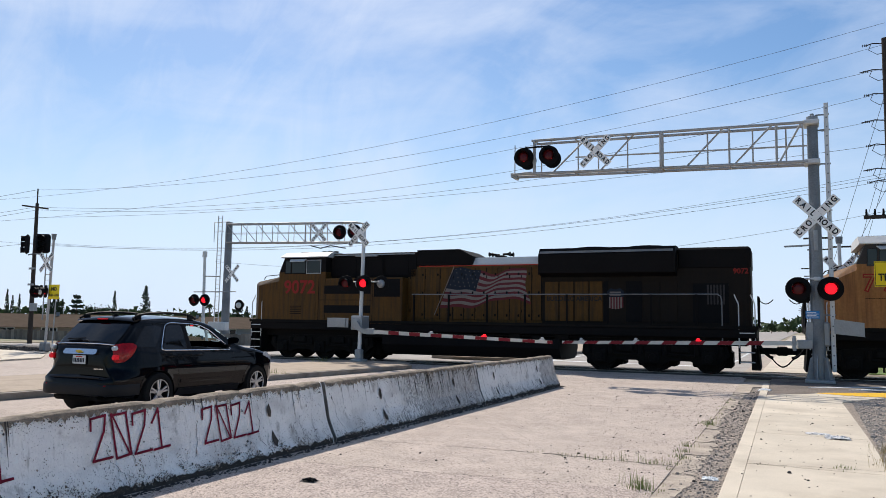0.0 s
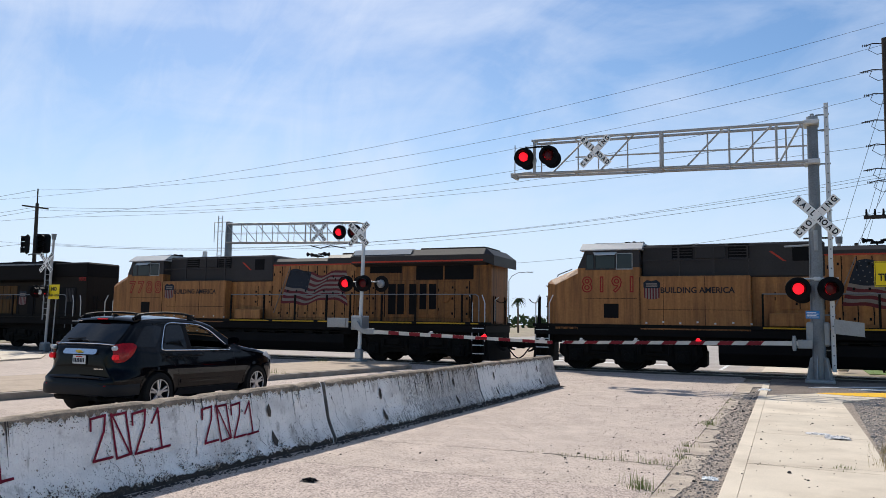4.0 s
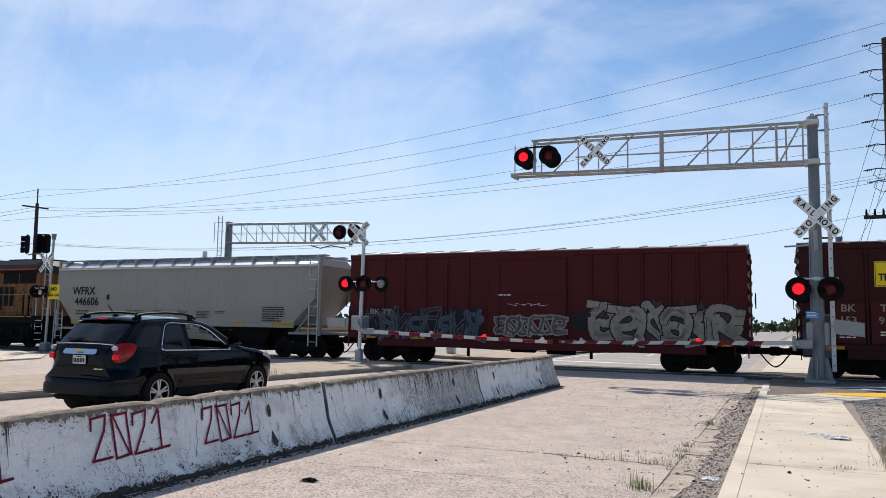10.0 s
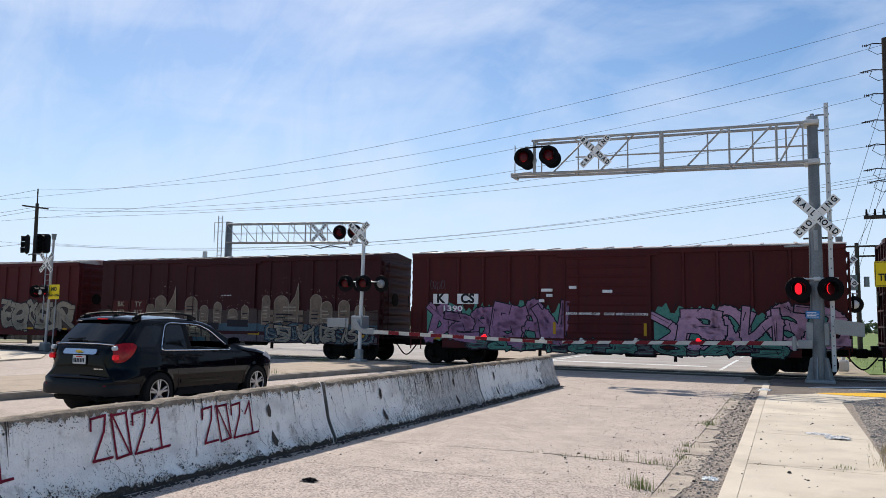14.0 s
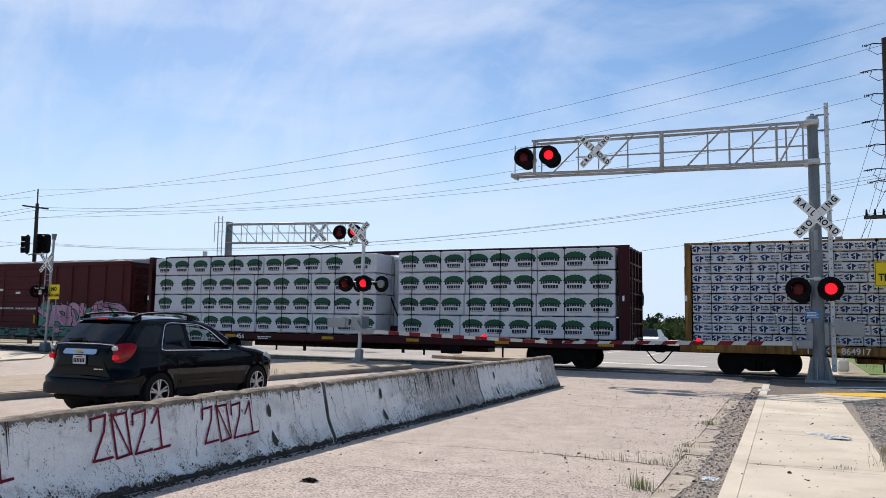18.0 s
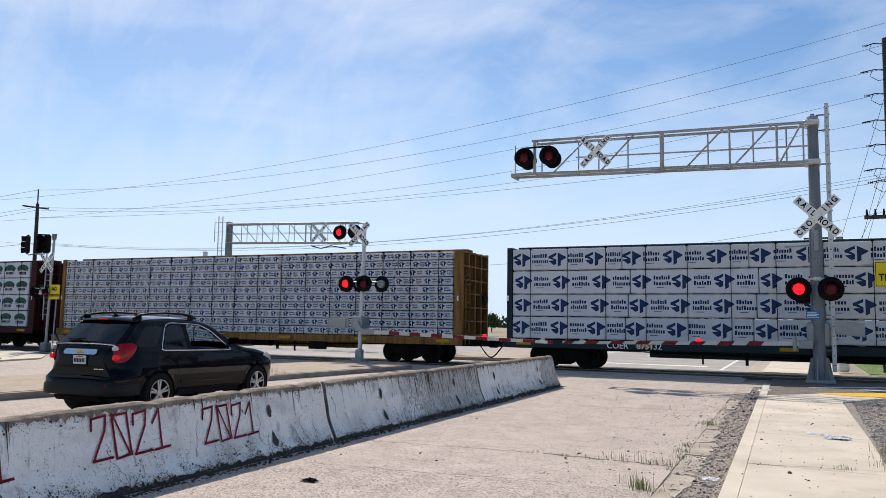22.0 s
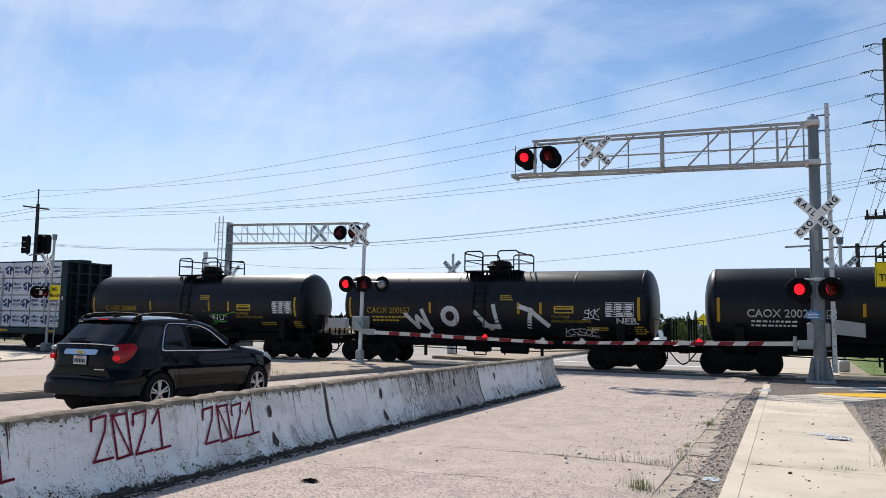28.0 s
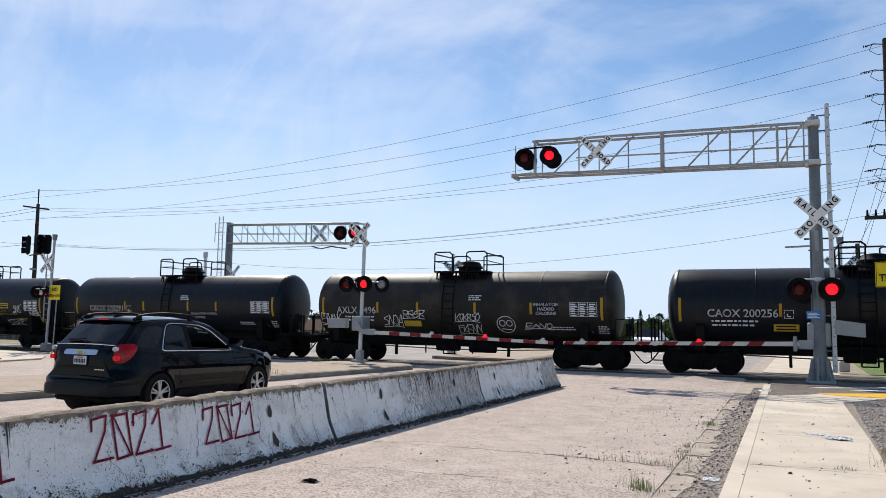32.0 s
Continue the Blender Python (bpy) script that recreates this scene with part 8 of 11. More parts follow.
def hopper_car(i):
    ob, L = vehicle("covered_hopper_car", "pale grey covered hopper car with black lettering", "hopper car", i)
    underframe(ob, L, trucks=6.75)
    # body: rounded sides, ends sloping in towards the trucks
    prof = [(-1.5, 1.45), (-1.5, 2.0), (-1.55, 2.6), (-1.53, 3.5), (-1.42, 4.1), (1.42, 4.1), (1.53, 3.5), (1.55, 2.6), (1.5, 2.0), (1.5, 1.45)]
    m = Mesh()
    n = len(prof)
    ends = [-8.1, 8.05]
    v = []
    for s, xe in ((-1, ends[0]), (1, ends[1])):
        for y, z in prof:
            t = 0 if z > 2.7 else (2.7 - z) / 1.25
            v.append((xe - s * 1.35 * t, y, z))
    fs = [(k, n + k, n + (k + 1) % n, (k + 1) % n) for k in range(n)] + [tuple(range(n)), tuple(range(n, 2 * n))[::-1]]
    m.hull(v, fs)
    part("body", m, HOPPER, ob, "smooth grey steel hull", smooth=True)
    r = Mesh().prism([(-1.43, 4.1), (-1.46, 4.16), (-0.95, 4.42), (0.95, 4.42), (1.46, 4.16), (1.43, 4.1)], -8.1, 8.05, "x")
    part("roof", r, HOPPER_LIGHT, ob, "pale sloping roof")
    c = Mesh()
    for k in range(150):
        x = -7.95 + k * 0.106
        c.box(x, x + 0.05, -1.25, -0.7, 4.30, 4.45, 0, pose(0, 0, 0.0))
    part("running_board", Mesh().box(-8.15, 8.1, -0.95, -0.62, 4.55, 4.6).box(-8.15, 8.1, 0.62, 0.95, 4.55, 4.6), GALV_DARK, ob)
    b = Mesh().box(-0.05, 0.05, -1.25, -1.0, 4.2, 4.56, 0.02).data("roof_bracket", GALV)
    for k in range(14):
        part("roof_bracket", b, GALV, ob, at=pose(-7.9 + k * 1.215, 0, 0))
    part("hatch_cover", Mesh().prism([(-0.55, 4.42), (-0.5, 4.6), (0.5, 4.6), (0.55, 4.42)], -7.2, 7.2, "x"), HOPPER, ob)
    part("top_chord", Mesh().box(-8.12, 8.07, -1.56, -1.4, 4.04, 4.12, 0.02).box(-8.12, 8.07, 1.4, 1.56, 4.04, 4.12, 0.02), HOPPER_LIGHT, ob)
    part("side_sill", Mesh().box(-7.0, 6.85, -1.53, -1.42, 1.33, 1.55, 0.02).box(-7.0, 6.85, 1.42, 1.53, 1.33, 1.55, 0.02), HOPPER, ob)
    s = Mesh()
    for xa, xb in ((-7.0, -6.1), (-4.6, -4.15), (-1.9, -1.45), (0.9, 1.4), (3.6, 4.1), (5.7, 6.8)):
        s.box(xa, xb, -1.538, -1.53, 1.42, 1.54)
    part("reflector", s, STRIPE_YELLOW, ob)
    for x in (-5.2, -2.3, 0.1, 4.2):
        h = Mesh().hull([(x - 1.25, -1.2, 1.4), (x + 1.25, -1.2, 1.4), (x + 1.25, 1.2, 1.4), (x - 1.25, 1.2, 1.4), (x - 0.6, -0.9, 0.5), (x + 0.6, -0.9, 0.5), (x + 0.6, 0.9, 0.5), (x - 0.6, 0.9, 0.5)], [(4, 5, 1, 0), (5, 6, 2, 1), (6, 7, 3, 2), (7, 4, 0, 3), (7, 6, 5, 4)])
        h.box(x - 0.95, x + 0.95, -1.05, 1.05, 0.3, 0.52, 0.03)
        if abs(x) < 5:
            part("discharge_chute", h, UNDER, ob)
    for s_ in (-1, 1):
        xe = s_ * 8.15
        e = Mesh()
        for y in (-1.45, 1.4):
            e.box(xe - 0.06, xe + 0.06, y, y + 0.08, 1.0, 4.5)
        e.box(xe - 0.06, xe + 0.06, -1.45, 1.45, 4.42, 4.5)
        part("end_post", e, HOPPER, ob)
        part("end_platform", Mesh().box(xe - s_ * 1.6, xe, -1.45, 1.45, 1.05, 1.15, 0.01), HOPPER, ob)
        ladder(ob, xe - (0.5 if s_ > 0 else 0.0), -1.5, 0.55, 4.4 if s_ > 0 else 2.0, 0.45, HOPPER_LIGHT, 10 if s_ > 0 else 5)
        part("brace", Mesh().tube((xe - s_ * 0.1, -1.3, 2.5), (xe - s_ * 1.3, -1.3, 1.15), 0.05, n=6).tube((xe - s_ * 0.9, 0, 1.15), (xe - s_ * 0.9, 0, 2.0), 0.12, n=8), HOPPER, ob)
    words("reporting_mark", "WFRX", 0.56, STENCIL_BLACK, ob, -6.16, -1.556, 2.97, 0.012)
    words("car_number", "446606", 0.56, STENCIL_BLACK, ob, -5.93, -1.556, 2.44, 0.012)
    bars(ob, -6.7, 1.95, -1.53, 1.0, 2, STENCIL_BLACK, 0.06, 0.13)
    for x, w, rws in ((-3.2, 0.5, 2), (-2.7, 0.7, 5), (-1.4, 0.6, 2), (0.1, 0.7, 3), (1.3, 0.8, 5), (2.4, 0.6, 2)):
        bars(ob, x, 2.0, -1.53, w, rws, STENCIL_BLACK, 0.035, 0.075)
    bars(ob, 5.15, 2.2, -1.548, 1.25, 7, STENCIL_BLACK, 0.05, 0.1)
    q = Mesh().box(-4.55, -4.35, -1.557, -1.54, 2.55, 2.8)
    part("stencil_box", q, STENCIL_BLACK, ob)


def box_car(i, paint, label, ribs, door, door_ribs, name="boxcar"):
    ob, L = vehicle(name, label, "boxcar", i)
    underframe(ob, L, trucks=6.3)
    h = L / 2 - 0.62
    part("side_wall", Mesh().box(-h, h, -1.46, -1.38, 1.0, 4.42, 0.01), paint, ob)
    part("side_wall", Mesh().box(-h, h, 1.38, 1.46, 1.0, 4.42, 0.01), paint, ob)
    part("floor", Mesh().box(-h, h, -1.38, 1.38, 0.98, 1.1), UNDER, ob)
    for s in (-1, 1):
        e = part("end_wall", Mesh().box(s * h - s * 0.08, s * h, -1.38, 1.38, 1.0, 4.5), paint, ob, "corrugated steel end")
        for k in range(8):
            z = 1.25 + k * 0.41
            part("corrugation", Mesh().prism([(s * h, z - 0.14), (s * (h + 0.09), z - 0.05), (s * (h + 0.09), z + 0.05), (s * h, z + 0.14)], -1.3, 1.3, "y"), paint, e)
        ladder(ob, s * h - (0.45 if s > 0 else 0), -1.5, 0.6, 2.2, 0.45, paint, 5)
        ladder(ob, s * (h + 0.1), -1.3, 0.9, 2.3 if s < 0 else 4.2, 0.45, paint, 6, "y")
        part("end_step", Mesh().box(s * h - s * 0.1, s * (h + 0.35), -1.2, 1.2, 0.95, 1.0), UNDER, ob)
        part("brake_wheel" if s > 0 else "grab_iron", Mesh().lathe([(0, 0.05), (0.02, 0.28), (0.05, 0.28)], "x", 16, (s * (h + 0.2), -0.5, 2.6)) if s > 0 else Mesh().path([(s * (h + 0.12), -1.4, 2.3), (s * (h + 0.2), -1.4, 2.3), (s * (h + 0.2), -1.4, 2.75)], 0.018, 5), UNDER, ob)
    part("roof", Mesh().prism([(-1.47, 4.42), (-1.47, 4.5), (0, 4.68), (1.47, 4.5), (1.47, 4.42)], -h - 0.03, h + 0.03, "x"), ROOF_STEEL if paint is not BOX_MAROON else paint, ob, "low gabled steel roof")
    seams = Mesh()
    for k in range(15):
        x = -h + 0.4 + (2 * h - 0.8) * k / 14
        seams.prism([(-1.5, 4.47), (-1.5, 4.53), (0, 4.72), (1.5, 4.53), (1.5, 4.47), (0, 4.66)], x - 0.05, x + 0.05, "x")
    part("roof_seam", seams, ROOF_STEEL, ob)
    part("top_chord", Mesh().box(-h, h, -1.52, -1.44, 4.28, 4.46, 0.02).box(-h, h, 1.44, 1.52, 4.28, 4.46, 0.02), paint, ob)
    part("side_sill", Mesh().box(-h, h, -1.52, -1.4, 0.98, 1.14, 0.015).box(-h + 1.4, h - 1.4, -1.5, -1.42, 0.68, 1.0).box(-h, h, 1.4, 1.52, 0.98, 1.14), paint, ob)
    for x in ribs:
        part("side_post", Mesh().prism([(x - 0.07, -1.455), (x - 0.035, -1.52), (x + 0.035, -1.52), (x + 0.07, -1.455)], 1.14, 4.3, "z"), paint, ob)
    d0, d1 = door
    d = part("door", Mesh().box(d0, d1, -1.535, -1.45, 1.16, 4.22, 0.02), paint, ob, "sliding steel door")
    dm = Mesh()
    for k in range(door_ribs):
        z = 1.4 + k * (2.75 / max(door_ribs - 1, 1))
        dm.prism([(-1.535, z - 0.06), (-1.56, z - 0.02), (-1.56, z + 0.02), (-1.535, z + 0.06)], d0 + 0.1, d1 - 0.1, "x")
    part("door_rib", dm, paint, d)
    k_ = Mesh().box(d0 - 0.03, d0 + 0.03, -1.56, -1.5, 1.16, 4.22).box(d1 - 0.03, d1 + 0.03, -1.56, -1.5, 1.16, 4.22)
    k_.tube((d0 + 0.5, -1.57, 1.3), (d0 + 0.5, -1.57, 4.1), 0.02, n=6)
    part("door_frame", k_, paint, d)
    part("door_rail", Mesh().box(d0 - 2.2 if door_ribs > 6 else d0 - 0.2, d1 + 0.3, -1.58, -1.5, 1.06, 1.15), paint, ob)
    part("door_rail", Mesh().box(d0 - 0.3, d1 + 0.3, -1.57, -1.5, 4.2, 4.3), paint, ob)
    s = Mesh()
    for x in (-h + 1.0, -h + 3.3, -1.4, 1.6, h - 3.4, h - 0.9):
        s.box(x - 0.32, x + 0.32, -1.53, -1.52, 0.99, 1.1)
    part("reflector", s, STRIPE_YELLOW, ob)
    return ob, h


def boxcars():
    ob, h = box_car(4, BOX_RED, "oxide red boxcar with pale and dark graffiti along its base", [-7.3, -6.35, -5.4, -4.4, -3.45, -2.5, 2.5, 3.45, 4.4, 5.4, 6.35, 7.3], (-1.66, 1.53), 3)
    mural(ob, -7.2, -1.9, 1.0, 2.2, -1.526, [PAINT_DARK, PAINT_BLUE], PAINT_LILAC, PAINT_DARK, 5, 8, "dark_graffiti", "dark green and grey spray lettering", 0.1)
    mural(ob, -1.3, 1.45, 1.25, 1.95, -1.565, [PAINT_LILAC], PAINT_CREAM, None, 8, 6, "line_graffiti", "pale outlined spray lettering", 0.1)
    mural(ob, 2.5, 7.6, 1.0, 2.45, -1.526, [PAINT_CREAM, PAINT_CREAM], PAINT_DARK, PAINT_UMBER, 21, 6, "cream_graffiti", "cream spray lettering outlined in black", 0.24)
    fm = Mesh().lathe([(-1.53, 0.33), (-1.528, 0.33)], "y", 14, (2.1, 0, 1.75))
    fm.box(1.6, 2.5, -1.535, -1.526, 1.95, 2.1)
    part("graffiti_face", fm, PAINT_DARK, ob)
    words("reporting_mark", "BK TY", 0.3, PAINT_CREAM, ob, -6.45, -1.545, 2.08, 0.006, squeeze=1.3)
    tag(ob, -0.8, 0.8, 2.35, 2.45, -1.57, STENCIL_WHITE, 2, 5, 0.012)
    bars(ob, -1.2, 2.75, -1.57, 0.7, 1, STENCIL_WHITE, 0.04)

    ob, h = box_car(5, BOX_MAROON, "dark maroon boxcar with a painted skyline of graffiti", [-7.3, -6.1, -4.9, -3.75, 2.4, 3.5, 4.7, 5.9, 7.1], (-2.5, 1.58), 2)
    rng = random.Random(4)
    back = Mesh()
    for k in range(36):
        x0, x1 = -h + 0.05 + (2 * h - 0.1) * k / 36, -h + 0.05 + (2 * h - 0.1) * (k + 1) / 36
        if -7.25 < x0 < -5.1:
            continue
        a, b = 2.1 + rng.uniform(-0.06, 0.08), 2.1 + rng.uniform(-0.06, 0.08)
        yy = -1.562 if -2.5 < x0 < 1.5 else -1.524
        for z0, z1, z2, sl in ((0.7, 1.0, 1.0, 3), (1.15, 1.5, 1.5, 2), (1.5, a, b, 0)):
            back.slot = sl
            back.face([(x0, yy, z0), (x1, yy, z0), (x1, yy, z2), (x0, yy, z1)])
    part("painted_skyline", back, [PAINT_UMBER, PAINT_LILAC, PAINT_BLUE, PAINT_LILAC], ob, "muted brown and blue-grey painted band")
    for x, w, z, sail in ((-4.7, 0.5, 2.35, 0), (-4.05, 0.7, 2.75, 0), (-3.55, 0.9, 3.15, 1), (-2.1, 0.75, 2.7, 0), (-1.3, 0.5, 2.3, 0), (-0.5, 0.45, 2.45, 0), (0.4, 0.55, 2.15, 0), (1.1, 0.4, 2.3, 0), (2.25, 0.45, 2.75, 0), (3.1, 0.8, 2.75, 0), (3.55, 1.0, 3.3, 1), (4.95, 0.6, 2.8, 0), (5.5, 0.6, 2.5, 0), (6.4, 0.55, 2.55, 0), (7.2, 0.5, 2.35, 0)):
        yy = -1.566 if -2.6 < x < 1.7 else -1.528
        tower = Mesh()
        if sail:
            outline = [(x - w / 2, 1.5), (x - w * 0.35, 1.9), (x - w * 0.05, 2.3), (x + w * 0.3, 2.75), (x + w * 0.45, z), (x + w * 0.5, 2.4), (x + w * 0.45, 1.5)]
        else:
            top = z - w * 0.45
            outline = [(x - w / 2, 1.45), (x - w / 2, top)] + [(x - w / 2 * math.cos(math.pi * k / 7), top + w * 0.45 * math.sin(math.pi * k / 7)) for k in range(1, 7)] + [(x + w / 2, top), (x + w / 2, 1.45)]
        tower.slot = 1
        tower.face([(u, yy, v) for u, v in reversed(outline)])
        stroke(tower, outline, 0.02, yy - 0.002, 0)
        for j in range(rng.randint(3, 6)):
            zz = 1.6 + j * 0.16
            if zz < z - 0.3:
                stroke(tower, [(x - w * 0.32, zz), (x + w * rng.uniform(0.1, 0.36), zz + rng.uniform(-0.02, 0.02))], rng.uniform(0.03, 0.07), yy - 0.004, rng.choice((0, 0, 2)))
        for j in range(6):
            q = (x + rng.uniform(-0.6, 0.6) * w, z + rng.uniform(-0.05, 0.25))
            stroke(tower, [q, (q[0] + 0.02, q[1] + 0.03)], 0.016, yy, 0)
        part("painted_tower", tower, [PAINT_CREAM, PAINT_TAN, PAINT_DARK], ob, "tan painted building with cream lines")
    for x in (-1.2, 2.6, 4.2):
        for j in range(3):
            part("painted_window", Mesh().box(x - 0.11, x + 0.11, -1.575, -1.53, 1.3 + 0.3 * j, 1.5 + 0.3 * j, 0.004), PAINT_TAN, ob)
    for x, z, w in ((-3.3, 1.5, 0.35), (-0.9, 1.35, 0.5), (0.7, 1.5, 0.6), (5.9, 1.4, 0.3)):
        part("dark_patch", Mesh().box(x - w, x + w, -1.571 if -2.6 < x < 1.7 else -1.532, -1.52, z - 0.16, z + 0.16, 0.003), PAINT_DARK, ob)
    mural(ob, -4.9, -2.6, 0.72, 1.5, -1.532, [PAINT_BLUE, PAINT_CREAM], PAINT_DARK, None, 31, 5, "graffiti", "", 0.12)
    mural(ob, 2.2, 7.7, 0.72, 1.5, -1.532, [PAINT_BLUE, PAINT_CREAM], PAINT_DARK, None, 33, 9, "graffiti", "", 0.12)
    part("repaint_patch", Mesh().box(-7.2, -6.17, -1.526, -1.45, 1.2, 2.52).box(-6.0, -5.04, -1.526, -1.45, 1.2, 2.52), BOX_BROWN, ob, "repainted patch behind the numbers")
    for t, x, z in (("BK", -6.68, 2.33), ("TY", -5.52, 2.33), ("153", -6.68, 1.93), ("917", -5.52, 1.93)):
        words("reporting_mark", t, 0.33, PAINT_CREAM, ob, x, -1.535, z, 0.006, squeeze=1.1)
    bars(ob, -6.95, 1.55, -1.535, 0.55, 3, STENCIL_WHITE, 0.04, 0.09)
    bars(ob, -5.75, 1.55, -1.535, 0.5, 2, STENCIL_WHITE, 0.04, 0.09)
    bars(ob, -0.3, 2.75, -1.57, 0.7, 1, STENCIL_WHITE, 0.03)

    ob, h = box_car(6, BOX_BROWN, "brown-red boxcar with purple and teal graffiti", [-7.2, -5.86, -4.8, -3.72, -2.58, 2.78, 3.93, 5.04, 6.24, 7.39], (-1.51, 1.62), 9)
    mural(ob, -7.2, -1.6, 0.95, 2.4, -1.526, [PAINT_PURPLE, PAINT_PURPLE], PAINT_DARK, PAINT_TEAL, 12, 6, "purple_graffiti", "purple block lettering on teal", 0.34)
    mural(ob, 1.75, 7.5, 0.95, 2.35, -1.526, [PAINT_PINK, PAINT_PINK], PAINT_DARK, PAINT_TEAL, 14, 6, "pink_graffiti", "pink lettering on teal", 0.28)
    mural(ob, -5.5, 5.8, 0.68, 1.1, -1.53, [PAINT_LILAC, PAINT_TEAL], PAINT_DARK, None, 15, 14, "graffiti", "", 0.12)
    for t, x in (("K", -6.62), ("CS", -5.45)):
        w = 0.2 + 0.12 * len(t)
        p = part("mark_panel", Mesh().box(x - w, x + w, -1.536, -1.46, 2.42, 2.82), STENCIL_WHITE, ob, "white panel behind the letters")
        words("reporting_mark", t, 0.5, STENCIL_BLACK, ob, x, -1.545, 2.62, 0.02)
    words("car_number", "1390", 0.3, STENCIL_WHITE, ob, -6.1, -1.545, 2.23, 0.006, squeeze=1.5)
    words("door_notice", "BEFORE MOVING CAR    CLOSE AND LOCK DOORS", 0.13, STENCIL_WHITE, ob, 0.05, -1.575, 2.07, 0.003, squeeze=1.0)
    for x, z, w in ((-2.2, 2.95, 0.22), (-2.1, 2.75, 0.12), (0.1, 2.9, 0.18), (-2.4, 2.55, 0.1), (-1.2, 3.05, 0.14)):
        part("placard", Mesh().box(x - w, x + w, -1.572, -1.53, z - 0.05, z + 0.06, 0.005), STENCIL_WHITE, ob)
    tag(ob, 7.3, 7.75, 1.45, 1.8, -1.53, STENCIL_WHITE, 9, 4, 0.03)
    tag(ob, -7.1, -6.4, 2.95, 3.4, -1.53, PAINT_LILAC, 19, 7, 0.015)
    yl = Mesh()
    for x in (-1.9, 1.45, 7.0):
        yl.box(x - 0.05, x + 0.05, -1.57, -1.52, 1.3, 1.75)
    part("yellow_mark", yl, STRIPE_YELLOW, ob)


def lumber_car(i, beam, label, rows, cols, gap, zrows, kind):
    """Centre-beam flat car with wrapped lumber packages strapped on both sides."""
    ob, L = vehicle("centerbeam_car", label, "flat car", i)
    underframe(ob, L, trucks=9.2)
    h = L / 2 - 0.62
    part("deck", Mesh().box(-h, h, -1.45, 1.45, 0.98, 1.08, 0.01), beam, ob)
    part("side_sill", Mesh().box(-h, h, -1.47, -1.4, 0.78, 1.06, 0.01).box(-h, h, 1.4, 1.47, 0.78, 1.06, 0.01).box(-6, 6, -0.4, 0.4, 0.5, 0.9), beam, ob)
    for s in (-1, 1):
        inset = 0.2 if s < 0 else 0.0
        e = part("bulkhead", Mesh().box(s * h - s * 0.42, s * h - s * 0.34, -1.35, 1.35, 1.05, 4.62), beam, ob, "ribbed steel bulkhead")
        for y in (-1.45, 1.35):
            part("corner_post", Mesh().box(s * h - s * 0.42, s * h - s * inset, y, y + 0.1, 1.05, 4.62, 0.01), beam, e)
        for k in range(7):
            z = 1.15 + k * 0.56
            part("rib", Mesh().box(s * h - s * 0.34, s * h - s * (0.02 + inset), -1.35, 1.35, z, z + 0.06), beam, e)
        for y in (-0.75, -0.05, 0.65):
            part("upright", Mesh().box(s * h - s * 0.34, s * h - s * (0.03 + inset), y, y + 0.1, 1.05, 4.6), beam, e)
        ladder(ob, s * (h + 0.02 - inset), -1.2, 0.8, 3.8, 0.42, beam, 8, "y")
        part("brake_wheel", Mesh().lathe([(0, 0.04), (0.02, 0.28), (0.05, 0.28)], "x", 16, (s * (h + 0.05 - inset), 0.9, 2.7)), UNDER, ob)
        part("number_slot", Mesh().box(s * h - s * 0.28, s * h - s * 0.2, -1.455, -1.44, 2.55, 2.75), STENCIL_WHITE, ob)
    cb = Mesh().box(-h + 0.4, h - 0.4, -0.06, 0.06, 1.05, 1.5)
    k = -h + 0.5
    while k < h - 0.5:
        cb.box(k - 0.08, k + 0.08, -0.06, 0.06, 1.4, 4.65)
        k += 2.35
    part("centre_beam", cb, beam, ob, "open posts of the centre beam")
    part("top_chord", Mesh().box(-h + 0.3, h - 0.3, -0.32, 0.32, 4.6, 4.74, 0.02), beam, ob, "top chord of the centre beam")
    rng = random.Random(i)
    for side in (-1, 1):
        for r in range(rows):
            z0, z1 = zrows[r], zrows[r + 1]
            spans = []
            for a, b in gap:
                n = max(1, round((b - a) / cols))
                jit = 0 if n == 1 else rng.uniform(-0.3, 0.3)
                cuts = [a] + [a + (b - a) * k / n + (jit if side < 0 else 0) for k in range(1, n)] + [b]
                spans += list(zip(cuts, cuts[1:]))
            for a, b in spans:
                a2, b2 = a + 0.012, b - 0.012
                sag = rng.uniform(-0.012, 0.012)
                y0, y1 = (-1.44 + sag, -0.07) if side < 0 else (0.07, 1.44 + sag)
                p = part("lumber_package", Mesh().box(a2, b2, y0, y1, z0 + 0.035, z1 - 0.005, 0.03), WRAP, ob)
                if side > 0:
                    continue
                pr = Mesh()
                nlog = max(1, round((b2 - a2) / kind["step"]))
                for k in range(nlog):
                    u = (k + 0.5) / nlog
                    kind["draw"](pr, a2 + (b2 - a2) * u + rng.uniform(-0.05, 0.05), (z0 + z1) / 2 + 0.02, z1 - z0, rng)
                part("print", pr, kind["mats"], p, at=pose(0, y0 - 0.004, 0))
                if kind.get("torn") and rng.random() < 0.12 and r == rows - 1:
                    part("torn_wrap", Mesh().hull([(a2 + 0.3, y0 - 0.01, z1 - 0.05), (b2 - 0.3, y0 - 0.01, z1 - 0.03), (b2 - 0.5, y0 - 0.05, z1 - 0.2), (a2 + 0.9, y0 - 0.04, z1 - 0.34)], [(0, 3, 2, 1)]), LUMBER, p)
        for r in range(rows):
            st = Mesh()
            for a, b in gap:
                x = a + 0.3
                while x < b - 0.2:
                    st.box(x, x + 0.2, side * 1.4, side * 0.1, zrows[r] + 0.0, zrows[r] + 0.035)
                    x += 0.9
            tagged(part("spacer", st, LUMBER, ob), kind="stuff")
    straps = Mesh()
